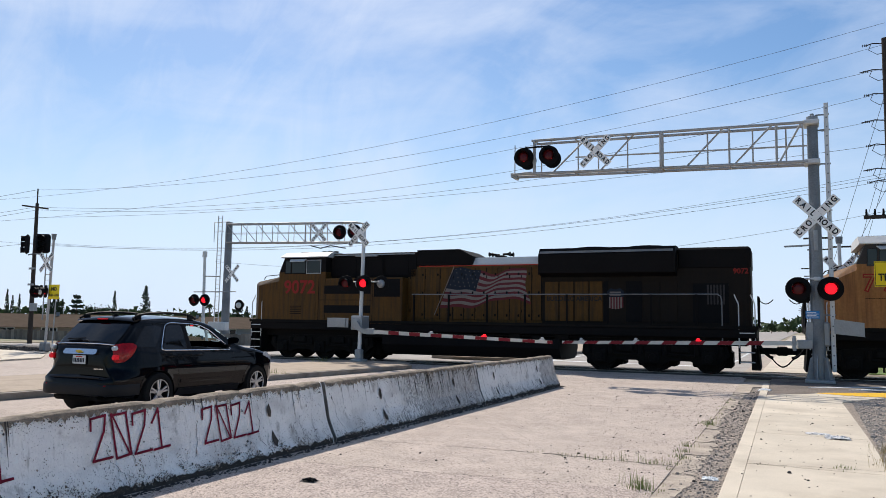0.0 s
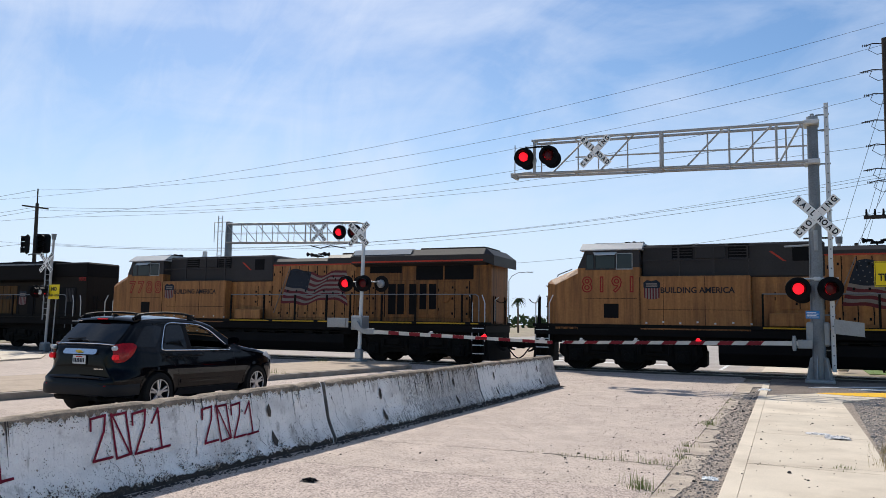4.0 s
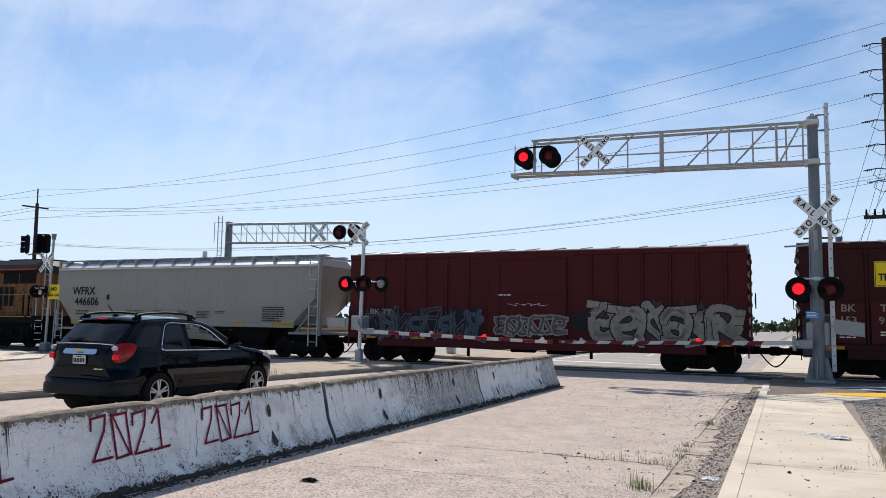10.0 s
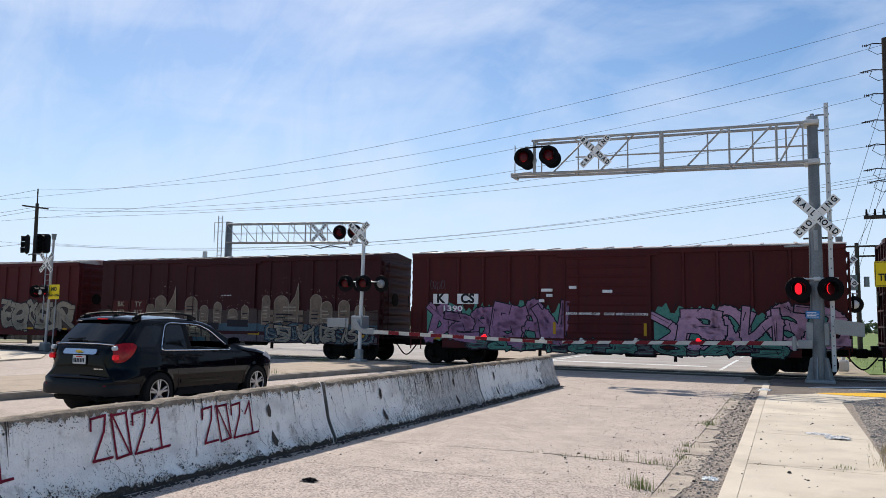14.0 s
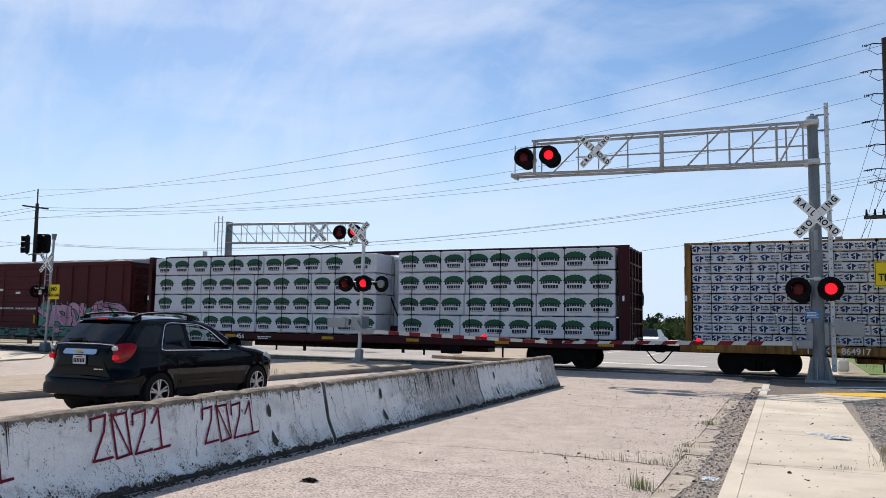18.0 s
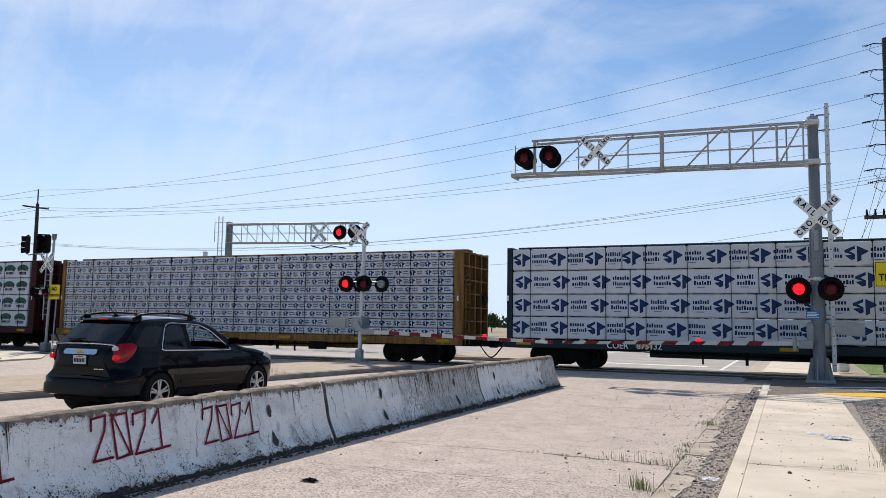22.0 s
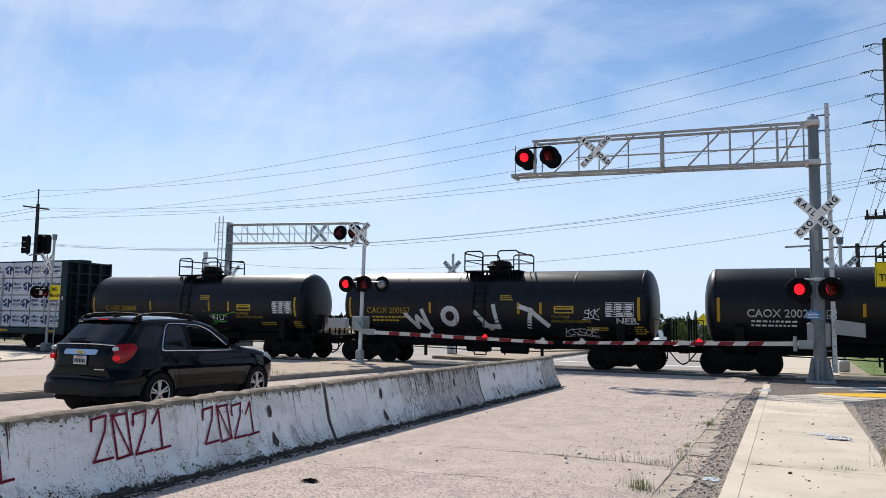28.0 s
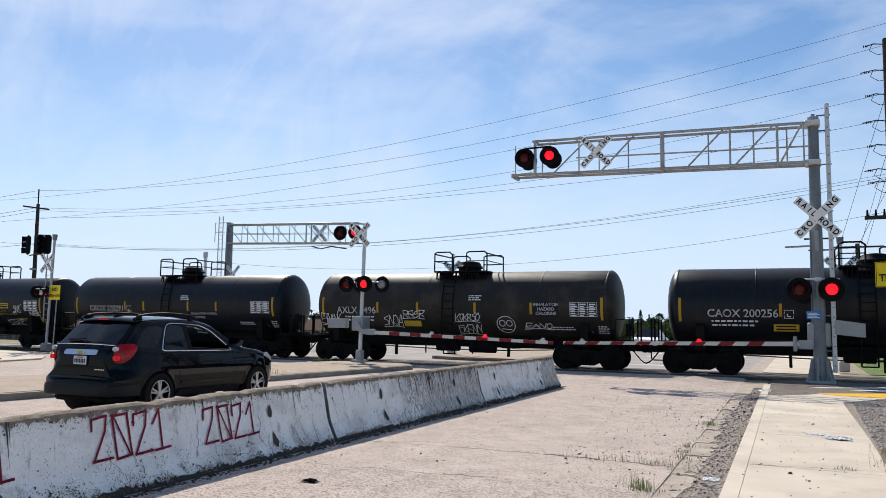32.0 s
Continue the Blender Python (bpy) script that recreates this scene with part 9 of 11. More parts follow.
    for a, b in gap:
        n = max(2, round((b - a) / kind["strap"]))
        for k in range(n):
            x = a + (b - a) * (k + 0.5) / n
            straps.box(x - 0.012, x + 0.012, -1.468, -1.455, 1.0, zrows[-1] + 0.01)
            straps.box(x - 0.012, x + 0.012, -1.468, -0.2, zrows[-1] + 0.005, zrows[-1] + 0.012)
            straps.box(x - 0.05, x + 0.05, -1.475, -1.40, zrows[-1] - 0.02, zrows[-1] + 0.05)
    tagged(part("tie_down_strap", straps, BLACK, ob), kind="stuff")
    for x in (-7.5, -4.0, 3.5, 7.0):
        part("side_fitting", Mesh().box(x - 0.03, x + 0.03, -1.4, -1.34, 0.35, 0.8), UNDER, ob)
    part("tool_box", Mesh().box(4.3, 5.2, -1.47, -1.3, 0.45, 0.78, 0.02), UNDER, ob)
    for x in (-h + 0.9, -h + 5.5, -1.2, 3.0, 7.0, h - 0.9):
        part("reflector", Mesh().box(x - 0.3, x + 0.3, -1.48, -1.47, 0.88, 1.0), STRIPE_YELLOW, ob)
    return ob, h


def tree_print(m, x, z, h, rng):
    """Dark green spreading crown over two dark bars."""
    w, n = 0.45, 18
    m.slot = 0
    pts = []
    for k in range(n + 1):
        a = math.pi * k / n
        r = 1 + (0.07 if k % 2 else -0.02)
        pts.append((x + w * math.cos(a) * r, 0, z + 0.02 + 0.25 * math.sin(a) * r))
    m.face(pts)
    # two lines of dark blocks, the upper one arched against the crown's edge
    m.slot = 1
    for dz, hw, tall, arch in ((-0.03, 0.40, 0.12, 0.05), (-0.17, 0.31, 0.12, 0.0)):
        xx = x - hw
        while xx < x + hw - 0.03:
            ww = rng.uniform(0.07, 0.1)
            lift = arch * (1 - ((xx + ww / 2 - x) / hw) ** 2)
            m.face([(xx, -0.001, z + dz - tall / 2 + lift), (xx + ww, -0.001, z + dz - tall / 2 + lift), (xx + ww, -0.001, z + dz + tall / 2 + lift), (xx, -0.001, z + dz + tall / 2 + lift)])
            xx += ww + 0.018
    m.face([(x - 0.28, 0, z - 0.27), (x + 0.28, 0, z - 0.27), (x + 0.28, 0, z - 0.252), (x - 0.28, 0, z - 0.252)])


def leaf_print(scale):
    def draw(m, x, z, h, rng):
        """Navy emblem of two folded bands with two lines of small bars beside it."""
        s, cx = scale, x - 0.3 * scale
        m.slot = 0
        for q in ([(-0.03, 0.22), (-0.3, 0.1), (-0.3, 0.03), (-0.12, -0.03), (-0.3, -0.06), (-0.12, -0.2), (-0.03, -0.16), (-0.03, -0.02), (-0.17, 0.06), (-0.03, 0.13)], [(0.02, -0.25), (0.02, 0.22), (0.3, 0.07), (0.3, 0.03), (0.13, -0.06), (0.13, -0.2)]):
            m.face([(cx + u * s, 0, z + v * s) for u, v in reversed(q)])
        for dz, w in ((0.1, 0.46), (-0.08, 0.52)):
            xx = x + 0.07 * s
            end = xx + w * s
            while xx < end:
                ww, tall = rng.uniform(0.04, 0.065) * s, rng.choice((0.05, 0.05, 0.085)) * s
                m.face([(xx, 0, z + (dz - 0.045) * s), (xx + ww, 0, z + (dz - 0.045) * s), (xx + ww, 0, z + dz * s + tall), (xx, 0, z + dz * s + tall)])
                xx += ww + 0.022 * s
        m.face([(x + 0.16 * s, 0, z - 0.2 * s), (x + 0.4 * s, 0, z - 0.2 * s), (x + 0.4 * s, 0, z - 0.18 * s), (x + 0.16 * s, 0, z - 0.18 * s)])
    return draw


def lumber_cars():
    z4 = [1.1, 1.95, 2.8, 3.7, 4.55]
    ob, h = lumber_car(7, BOX_MAROON, "maroon centre-beam car of lumber in white wrap with green tree prints", 4, 3.6, [(-11.45, 1.2), (2.25, 11.55)], z4, {"step": 1.18, "draw": tree_print, "mats": [WRAP_GREEN, WRAP_BLACK], "strap": 1.35})
    part("gap_package", Mesh().box(1.25, 2.2, 0.07, 1.42, 1.1, 4.4, 0.03), WRAP, ob)
    part("loose_strap", Mesh().path([(1.3, -0.3, 2.7), (1.6, -0.25, 2.0), (2.15, -0.3, 1.1)], 0.03, 6), BLACK, ob)
    words("reporting_mark", "NOKL", 0.3, STENCIL_WHITE, ob, -8.4, -1.482, 0.92, 0.004)
    words("car_number", "456", 0.3, STENCIL_WHITE, ob, -6.0, -1.482, 0.92, 0.004)
    bars(ob, -5.0, 0.9, -1.482, 0.8, 2, STENCIL_WHITE, 0.04, 0.07)
    z10 = [1.08 + 0.347 * k for k in range(11)]
    ob, h = lumber_car(8, BEAM_YELLOW, "yellow centre-beam car of thin white lumber packages with navy prints", 10, 2.9, [(-11.42, 11.42)], z10, {"step": 0.74, "draw": leaf_print(0.52), "mats": [WRAP_BLUE], "strap": 1.35})
    words("car_number", "864917", 0.3, STENCIL_WHITE, ob, -6.12, -1.482, 0.92, 0.004)
    words("letters", "TTZX", 0.3, STENCIL_WHITE, ob, -7.3, -1.482, 0.92, 0.004)
    ob, h = lumber_car(9, BEAM_NAVY, "dark centre-beam car of white lumber packages with large navy prints", 4, 4.6, [(-11.1, 6.55), (6.72, 11.1)], z4, {"step": 1.38, "draw": leaf_print(1.15), "mats": [WRAP_BLUE], "strap": 1.5, "torn": True})
    words("car_number", "875132", 0.3, STENCIL_WHITE, ob, -5.85, -1.482, 0.92, 0.004)
    words("reporting_mark", "COER", 0.3, STENCIL_WHITE, ob, -7.0, -1.482, 0.92, 0.004)


# ---- tank cars
def tank_mesh(half, r, zc):
    prof = []
    for k in range(9):
        a = math.pi / 2 * k / 8
        prof.append((-half - 0.42 * math.cos(a), max(0.02, r * math.sin(a) ** 0.8)))
    for k in range(1, 12):
        x = -half + 2 * half * k / 12
        prof.append((x, r))
    for k in range(9):
        a = math.pi / 2 * (1 - k / 8)
        prof.append((half + 0.42 * math.cos(a), max(0.02, r * math.sin(a) ** 0.8)))
    return Mesh().lathe(prof, "x", 56, (0, 0, zc))


R_TANK, Z_TANK, HALF_TANK = 1.38, 2.42, 6.3


def on_tank(z):
    """Depth of the near side of the tank at height z."""
    return -math.sqrt(max(0.0, R_TANK ** 2 - (z - Z_TANK) ** 2))


def wrap_on_tank(me, lift=0.006):
    """Bends a flat motif in the xz plane onto the round side."""
    for v in me.vertices:
        off = v.co.y
        v.co.y = on_tank(min(max(v.co.z, Z_TANK - 1.3), Z_TANK + 1.3)) - lift + off
    return me


def tank_words(ob, name, text, size, material, x, z, bold=0.0, squeeze=1.0):
    me = lettering(text, size, "CENTER", bold, squeeze)
    me.transform(Matrix.Translation((x, 0, z)) @ pose(0, 0, 0, 90, 0, 0))
    for v in me.vertices:
        v.co.y = 0
    me.materials.append(material)
    return part(name, wrap_on_tank(me, 0.014), material, ob)


def tank_flat(ob, name, m, mats, label="", lift=0.006):
    return part(name, wrap_on_tank(m.data(name, mats), lift), mats, ob, label)


def rect(m, x0, x1, z0, z1, y=0.0, n=4):
    for k in range(n):
        a, b = z0 + (z1 - z0) * k / n, z0 + (z1 - z0) * (k + 1) / n
        m.face([(x0, y, a), (x1, y, a), (x1, y, b), (x0, y, b)])


def tank_car(i, paint, mark, letters, label, letter_size=0.335, warn_panel=False, marks=(-2.35, 1.5, 2.41), mark_x=-4.3, plain=False):
    ob, L = vehicle("tank_car", label, "tank car", i)
    underframe(ob, L, trucks=5.5)
    part("tank", tank_mesh(HALF_TANK, R_TANK, Z_TANK), paint, ob, "black cylindrical pressure tank", smooth=True)
    for x in (-6.3, -3.6, -1.2, 1.3, 3.7, 6.3):
        band = Mesh().lathe([(x - 0.03, R_TANK + 0.001), (x - 0.02, R_TANK + 0.006), (x + 0.02, R_TANK + 0.006), (x + 0.03, R_TANK + 0.001)], "x", 56, (0, 0, Z_TANK))
        part("weld_band", band, paint, ob, smooth=True)
    for s in (-1, 1):
        part("bolster", Mesh().prism([(-1.3, 0.85), (-1.38, 1.7), (-1.15, 1.75), (0, 1.15), (1.15, 1.75), (1.38, 1.7), (1.3, 0.85)], s * 5.5 - 0.15, s * 5.5 + 0.15, "x"), UNDER, ob)
        part("stub_sill", Mesh().box(s * 4.2, s * 7.1, -0.4, 0.4, 0.8, 1.15, 0.02).box(s * 6.5, s * 7.25, -1.35, 1.35, 1.0, 1.1, 0.01), UNDER, ob)
        rails = Mesh()
        rails.path([(s * 6.7, -1.38, 0.5), (s * 6.7, -1.38, 1.9), (s * 7.2, -1.38, 1.9), (s * 7.2, -1.38, 0.5)], 0.022, 6)
        for y in (-1.3, -0.5, 0.5, 1.3):
            rails.path([(s * 7.2, y, 1.1), (s * 7.2, y, 1.95)], 0.035, 6)
        rails.path([(s * 7.2, -1.3, 1.9), (s * 7.2, 1.3, 1.9)], 0.025, 6)
        part("end_railing", rails, BLACK, ob)
        for k in range(2):
            part("step", Mesh().box(s * 6.7, s * 7.2, -1.42, -1.34, 0.45 + 0.3 * k, 0.49 + 0.3 * k, 0.008), BLACK, ob)
    part("brake_housing", Mesh().box(7.02, 7.2, -1.1, -0.6, 1.3, 1.75, 0.03).lathe([(7.22, 0.24), (7.26, 0.24)], "x", 16, (0, -0.85, 1.75)), UNDER, ob)
    # manway with platform and railings
    part("manway", Mesh().lathe([(3.6, 0.48), (3.95, 0.48), (3.97, 0.56), (4.03, 0.56), (4.06, 0.5), (4.22, 0.42), (4.26, 0.2)], "z", 24, (0.25, 0, 0)), BLACK, ob, smooth=True)
    pf = Mesh().box(-0.95, -0.35, -1.0, 1.0, 3.74, 3.8).box(0.85, 1.4, -1.0, 1.0, 3.74, 3.8).box(-0.95, 1.4, -1.05, -0.55, 3.74, 3.8).box(-0.95, 1.4, 0.55, 1.05, 3.74, 3.8)
    for x in (-0.85, 1.3):
        for y in (-0.95, 0.95):
            pf.tube((x, y, 3.75), (x, y * 0.85, 3.3), 0.03, n=6)
    part("platform", pf, BLACK, ob)
    screen = Mesh()
    for k in range(16):
        screen.tube((-0.85 + k * 0.145, -1.04, 3.45), (-0.85 + k * 0.145, -0.98, 3.75), 0.02, n=4)
    part("platform_grating", screen, BLACK, ob)
    for sx, x0, x1 in ((0, -0.95, -0.15), (1, 0.5, 1.4)):
        rl = Mesh()
        for y in (-1.0, 1.0):
            rl.path([(x0, y, 3.78), (x0, y, 4.52), (x0 + 0.1, y, 4.58), (x1 - 0.12, y, 4.58), (x1, y, 4.48), (x1, y, 3.78)], 0.032, 6)
            rl.path([(x0, y, 4.2), (x1, y, 4.2)], 0.02, 6)
        xs = x0 if sx == 0 else x1
        rl.path([(xs, -1.0, 4.5), (xs, 1.0, 4.5)], 0.03, 6).path([(xs, -1.0, 4.2), (xs, 1.0, 4.2)], 0.02, 6)
        part("platform_railing", rl, BLACK, ob)
    lad = Mesh()
    pts = [0.75 + 0.3 * k for k in range(11)]
    for x in (-0.4, 0.08):
        lad.path([(x, -1.42, 0.55), (x, -1.42, 2.6), (x, -1.25, 3.2), (x, -1.02, 3.75)], 0.025, 6)
    for z in pts:
        y = -1.42 if z < 2.6 else -1.42 + (z - 2.6) * 0.3
        lad.tube((-0.4, y, z), (0.08, y, z), 0.018, n=6)
    part("ladder", lad, BLACK, ob)
    fr = Mesh()
    for x in (-1.2, -0.4, 0.1, 0.9):
        fr.path([(x, -1.2, 1.05), (x, -1.2, 0.45)], 0.03, 6)
    fr.path([(-0.4, -1.2, 0.45), (0.1, -1.2, 0.45)], 0.025, 6).path([(-6, -1.15, 0.9), (6, -1.15, 0.9)], 0.025, 6)
    fr.box(1.9, 2.6, -0.6, 0.6, 0.7, 1.1, 0.03)
    part("underbelly_fitting", fr, BLACK, ob)
    # markings
    for x, hgt in [(-6.18, 0.42), (6.18, 0.42)] + [(x, 0.22) for x in marks]:
        m = Mesh()
        rect(m, x - 0.05, x + 0.05, 2.28 - hgt, 2.28 + hgt)
        tank_flat(ob, "reflector", m, STRIPE_YELLOW)
    tank_words(ob, "reporting_mark", mark, letter_size, letters, mark_x, 2.15, 0.006, 1.0)
    for k, w in ((0, 1.5), (1, 1.3)):
        m = Mesh()
        x = -5.1
        rng = random.Random(k + i)
        while x < -5.1 + w:
            ww = rng.uniform(0.05, 0.2)
            rect(m, x, x + ww, 1.86 - k * 0.14, 1.92 - k * 0.14, 0, 1)
            x += ww + 0.05
        tank_flat(ob, "stencil", m, letters)
    tb = Mesh()
    for k in range(7):
        rect(tb, 4.95, 6.0, 2.5 - k * 0.085, 2.515 - k * 0.085, 0, 1)
    for x in (4.95, 5.3, 5.65, 6.0):
        rect(tb, x - 0.006, x + 0.006, 1.98, 2.52)
    rng = random.Random(i)
    for k in range(6):
        for x in (4.98, 5.34, 5.7):
            rect(tb, x, x + rng.uniform(0.15, 0.27), 2.43 - k * 0.085, 2.47 - k * 0.085, 0, 1)
    tank_flat(ob, "data_table", tb, STENCIL_WHITE)
    m = Mesh()
    m.face([(5.6, 0, 1.22), (5.78, 0, 1.4), (5.6, 0, 1.58), (5.42, 0, 1.4)])
    d = tank_flat(ob, "hazard_placard", m, STENCIL_WHITE, "white hazard diamond")
    tank_words(ob, "placard_number", "1017", 0.13, STENCIL_BLACK, 5.6, 1.4, 0.004).data.transform(Matrix.Translation((0, -0.006, 0)))
    for x, z, w, n in ((0.75, 2.75, 0.45, 3), (4.2, 1.55, 0.8, 2), (6.0, 1.6, 0.35, 4)):
        m = Mesh()
        for k in range(n):
            xx = x
            while xx < x + w:
                ww = rng.uniform(0.05, 0.15)
                rect(m, xx, xx + ww, z - k * 0.08, z - k * 0.08 + 0.04, 0, 1)
                xx += ww + 0.03
        tank_flat(ob, "stencil", m, letters)
    if warn_panel:
        m = Mesh()
        rect(m, 3.5, 4.5, 1.95, 2.55)
        tank_flat(ob, "warning_panel", m, STENCIL_BLACK)
        for k, t in enumerate(("INHALATION", "HAZARD", "CHLORINE")):
            tank_words(ob, "warning", t, 0.17, STENCIL_WHITE, 4.0, 2.43 - k * 0.17, 0.004).data.transform(Matrix.Translation((0, -0.004, 0)))
        m = Mesh()
        rect(m, -2.25, -1.45, 1.52, 1.75)
        tank_flat(ob, "yellow_placard", m, STENCIL_YELLOW, "yellow emergency placard")
    elif plain:
        tank_words(ob, "warning", "INHALATION HAZARD", 0.15, letters, 2.2, 1.94, 0.003)
        tank_words(ob, "warning", "CHLORINE", 0.15, letters, 1.87, 1.77, 0.003)
        m = Mesh()
        rect(m, -3.06, -2.25, 1.56, 1.8)
        tank_flat(ob, "yellow_placard", m, STENCIL_YELLOW, "yellow emergency placard")
        for z in (1.735, 1.635):
            m = Mesh()
            rect(m, -2.98, -2.34, z - 0.03, z + 0.02, 0, 1)
            tank_flat(ob, "placard_line", m, STENCIL_BLACK, lift=0.01)
        m = Mesh()
        for q in ((-2.72, -2.42, 2.27, 2.285), (-2.72, -2.42, 2.0, 2.015), (-2.72, -2.705, 2.0, 2.28), (-2.435, -2.42, 2.0, 2.28), (-2.63, -2.5, 2.05, 2.08), (-2.63, -2.6, 2.05, 2.15)):
            rect(m, *q, 0, 1)
        tank_flat(ob, "stencil_box", m, STENCIL_WHITE)
    else:
        m = Mesh()
        rect(m, 2.95, 3.72, 2.1, 2.38)
        tank_flat(ob, "yellow_placard", m, STENCIL_YELLOW, "yellow emergency placard")
        for q in ((3.02, 3.65, 2.29, 2.33), (3.0, 3.66, 2.15, 2.24)):
            m2 = Mesh()
            rect(m2, *q, 0, 1)
            tank_flat(ob, "placard_line", m2, STENCIL_BLACK, lift=0.01)
        tank_words(ob, "warning", "CHLORINE", 0.15, letters, 3.2, 1.96, 0.002)
        tank_words(ob, "warning", "INHALATION HAZARD", 0.15, letters, 3.6, 1.8, 0.002)
    return ob


def tank_graffiti(ob, paths, w, material, name, label=""):
    m = Mesh()
    for k, p in enumerate(paths):
        fine = []
        for a, b in zip(p, p[1:]):
            for j in range(6):
                u = j / 6
                fine.append((a[0] + (b[0] - a[0]) * u, a[1] + (b[1] - a[1]) * u))
        stroke(m, fine + [p[-1]], w, 0.0)
    return tank_flat(ob, name, m, material, label)


def tank_tag(ob, x0, x1, z0, z1, seed, n=12, w=0.025, material=None):
    """Scrawled tag: a row of looping strokes that spell nothing."""
    rng = random.Random(seed)
    count = max(3, n // 4)
    cw = (x1 - x0) / count
    paths = []
    for i in range(count):
        x, h = x0 + cw * i, z1 - z0
        for line_ in rng.choice(GLYPHS):
            paths.append([(x + cw * (0.95 * u + rng.uniform(-0.12, 0.12)) + 0.2 * cw * v, z0 + h * (0.1 + 0.8 * v + rng.uniform(-0.12, 0.12))) for u, v in line_])
    paths.append([(x0 - 0.05, z0 - 0.02), (x0 + 0.6 * (x1 - x0), z0 + 0.02), (x1, z0 - 0.03)])
    tank_graffiti(ob, paths, w, material or STENCIL_WHITE, "graffiti_tag")


def tank_cars():
    ob = tank_car(10, TANK, "CAOX 200609", STENCIL_YELLOW, "black chlorine tank car with a green winged graffiti", marks=(-2.35, 1.3, 2.45))
    star = Mesh()
    for q in ([(0.85, 2.12), (1.5, 1.9), (1.55, 1.6), (1.15, 1.45)], [(2.85, 2.05), (2.2, 1.92), (2.15, 1.6), (2.75, 1.32)], [(1.4, 1.92), (2.3, 1.92), (2.05, 1.55), (1.7, 1.55)], [(1.55, 1.62), (2.2, 1.6), (1.95, 1.25), (1.75, 1.25)], [(0.7, 1.3), (1.5, 1.68), (1.6, 1.52), (1.3, 1.42)]):
        star.face([(x, 0, z) for x, z in q])
    tank_flat(ob, "graffiti", star, PAINT_GREEN, "bright green winged spray motif")
    tank_graffiti(ob, [[(1.3, 1.85), (1.5, 1.7), (1.5, 1.88), (1.7, 1.65), (1.75, 1.85)], [(1.9, 1.85), (1.85, 1.65), (2.05, 1.68), (2.1, 1.86), (2.3, 1.8)]], 0.03, STENCIL_WHITE, "graffiti_tag")
    ob = tank_car(11, TANK, "CAOX 200657", STENCIL_YELLOW, "black chlorine tank car with large white letters sprayed along it")
    # letters read off the side: W O N T
    tank_graffiti(ob, [[(-3.5, 2.02), (-3.0, 1.5), (-2.98, 1.9), (-2.45, 1.45), (-2.72, 2.15)]], 0.17, PAINT_WHITE, "sprayed_letter")
    o = []
    for k in range(17):
        a = 2 * math.pi * k / 16
        o.append((-1.47 + 0.3 * math.cos(a), 1.95 + 0.3 * math.sin(a)))
    tank_graffiti(ob, [o], 0.2, PAINT_WHITE, "sprayed_letter")
    tank_graffiti(ob, [[(-0.35, 2.1), (0.25, 1.5), (0.3, 1.5)], [(0.0, 1.6), (0.6, 1.55), (0.45, 2.35)]], 0.17, PAINT_WHITE, "sprayed_letter")
    tank_graffiti(ob, [[(1.55, 2.35), (2.0, 2.2), (2.65, 1.65)], [(2.0, 2.2), (1.9, 1.6)]], 0.18, PAINT_WHITE, "sprayed_letter")
    cloud = Mesh()
    for k in range(12):
        a, b = 2 * math.pi * k / 12, 2 * math.pi * (k + 1) / 12
        cloud.face([(-1.35, 0, 1.95), (-1.35 + 0.75 * math.cos(a), 0, 1.95 + 0.7 * math.sin(a)), (-1.35 + 0.75 * math.cos(b), 0, 1.95 + 0.7 * math.sin(b))])
    tank_flat(ob, "spray_cloud", cloud, BOX_MAROON, "dark red overspray", lift=0.003)
    tank_tag(ob, 4.1, 4.7, 1.9, 2.3, 3, 12)
    tank_tag(ob, 3.3, 4.6, 1.25, 1.55, 5, 22)
    tank_words(ob, "graffiti_word", "NEB.", 0.32, STENCIL_WHITE, 5.75, 1.82, 0.012, 1.3)
    ob = tank_car(12, TANK, "CAOX 200291", STENCIL_WHITE, "clean black chlorine tank car with white lettering", 0.38, marks=(-2.83, -1.59, 1.23, 2.94), mark_x=-4.07, plain=True)
    ob = tank_car(13, TANK_DUSTY, "AXLX 1496", STENCIL_WHITE, "dusty black chlorine tank car covered in thin white tags", 0.4, True, (-3.45, -1.56, 1.02, 3.39), -4.5)
    tank_tag(ob, -6.3, -5.3, 1.55, 2.05, 7, 20)
    tank_tag(ob, -3.2, -2.3, 1.5, 2.0, 8, 18)
    tank_tag(ob, -2.25, -1.25, 1.85, 2.2, 9, 16)
    tank_tag(ob, 0.15, 1.2, 1.75, 2.1, 10, 24)
    tank_tag(ob, 0.2, 1.2, 1.25, 1.65, 16, 20)
    tank_tag(ob, 3.1, 4.2, 1.5, 1.72, 13, 18)
    face = []
    for k in range(19):
        a = 2 * math.pi * k / 18
        face.append((2.3 + 0.38 * math.cos(a), 1.65 + 0.32 * math.sin(a)))
    eyes = [[(2.3 + e + 0.12 * math.cos(a * 0.7), 1.7 + 0.12 * math.sin(a * 0.7)) for a in range(10)] for e in (-0.15, 0.15)]
    tank_graffiti(ob, [face, *eyes, [(2.1, 1.48), (2.5, 1.45)]], 0.028, STENCIL_WHITE, "graffiti_face")
    ob = tank_car(14, TANK, "CAOX 200256", STENCIL_WHITE, "clean black chlorine tank car with white lettering", 0.38, marks=(-2.83, -1.59, 1.23, 2.94), mark_x=-4.07, plain=True)


hopper_car(3)
boxcars()
lumber_cars()
tank_cars()
draw_in()


# ---- utility poles and wires
def pole_place(x):
    return 35.0 + (x - 3.04) * 3.0 / 47.04


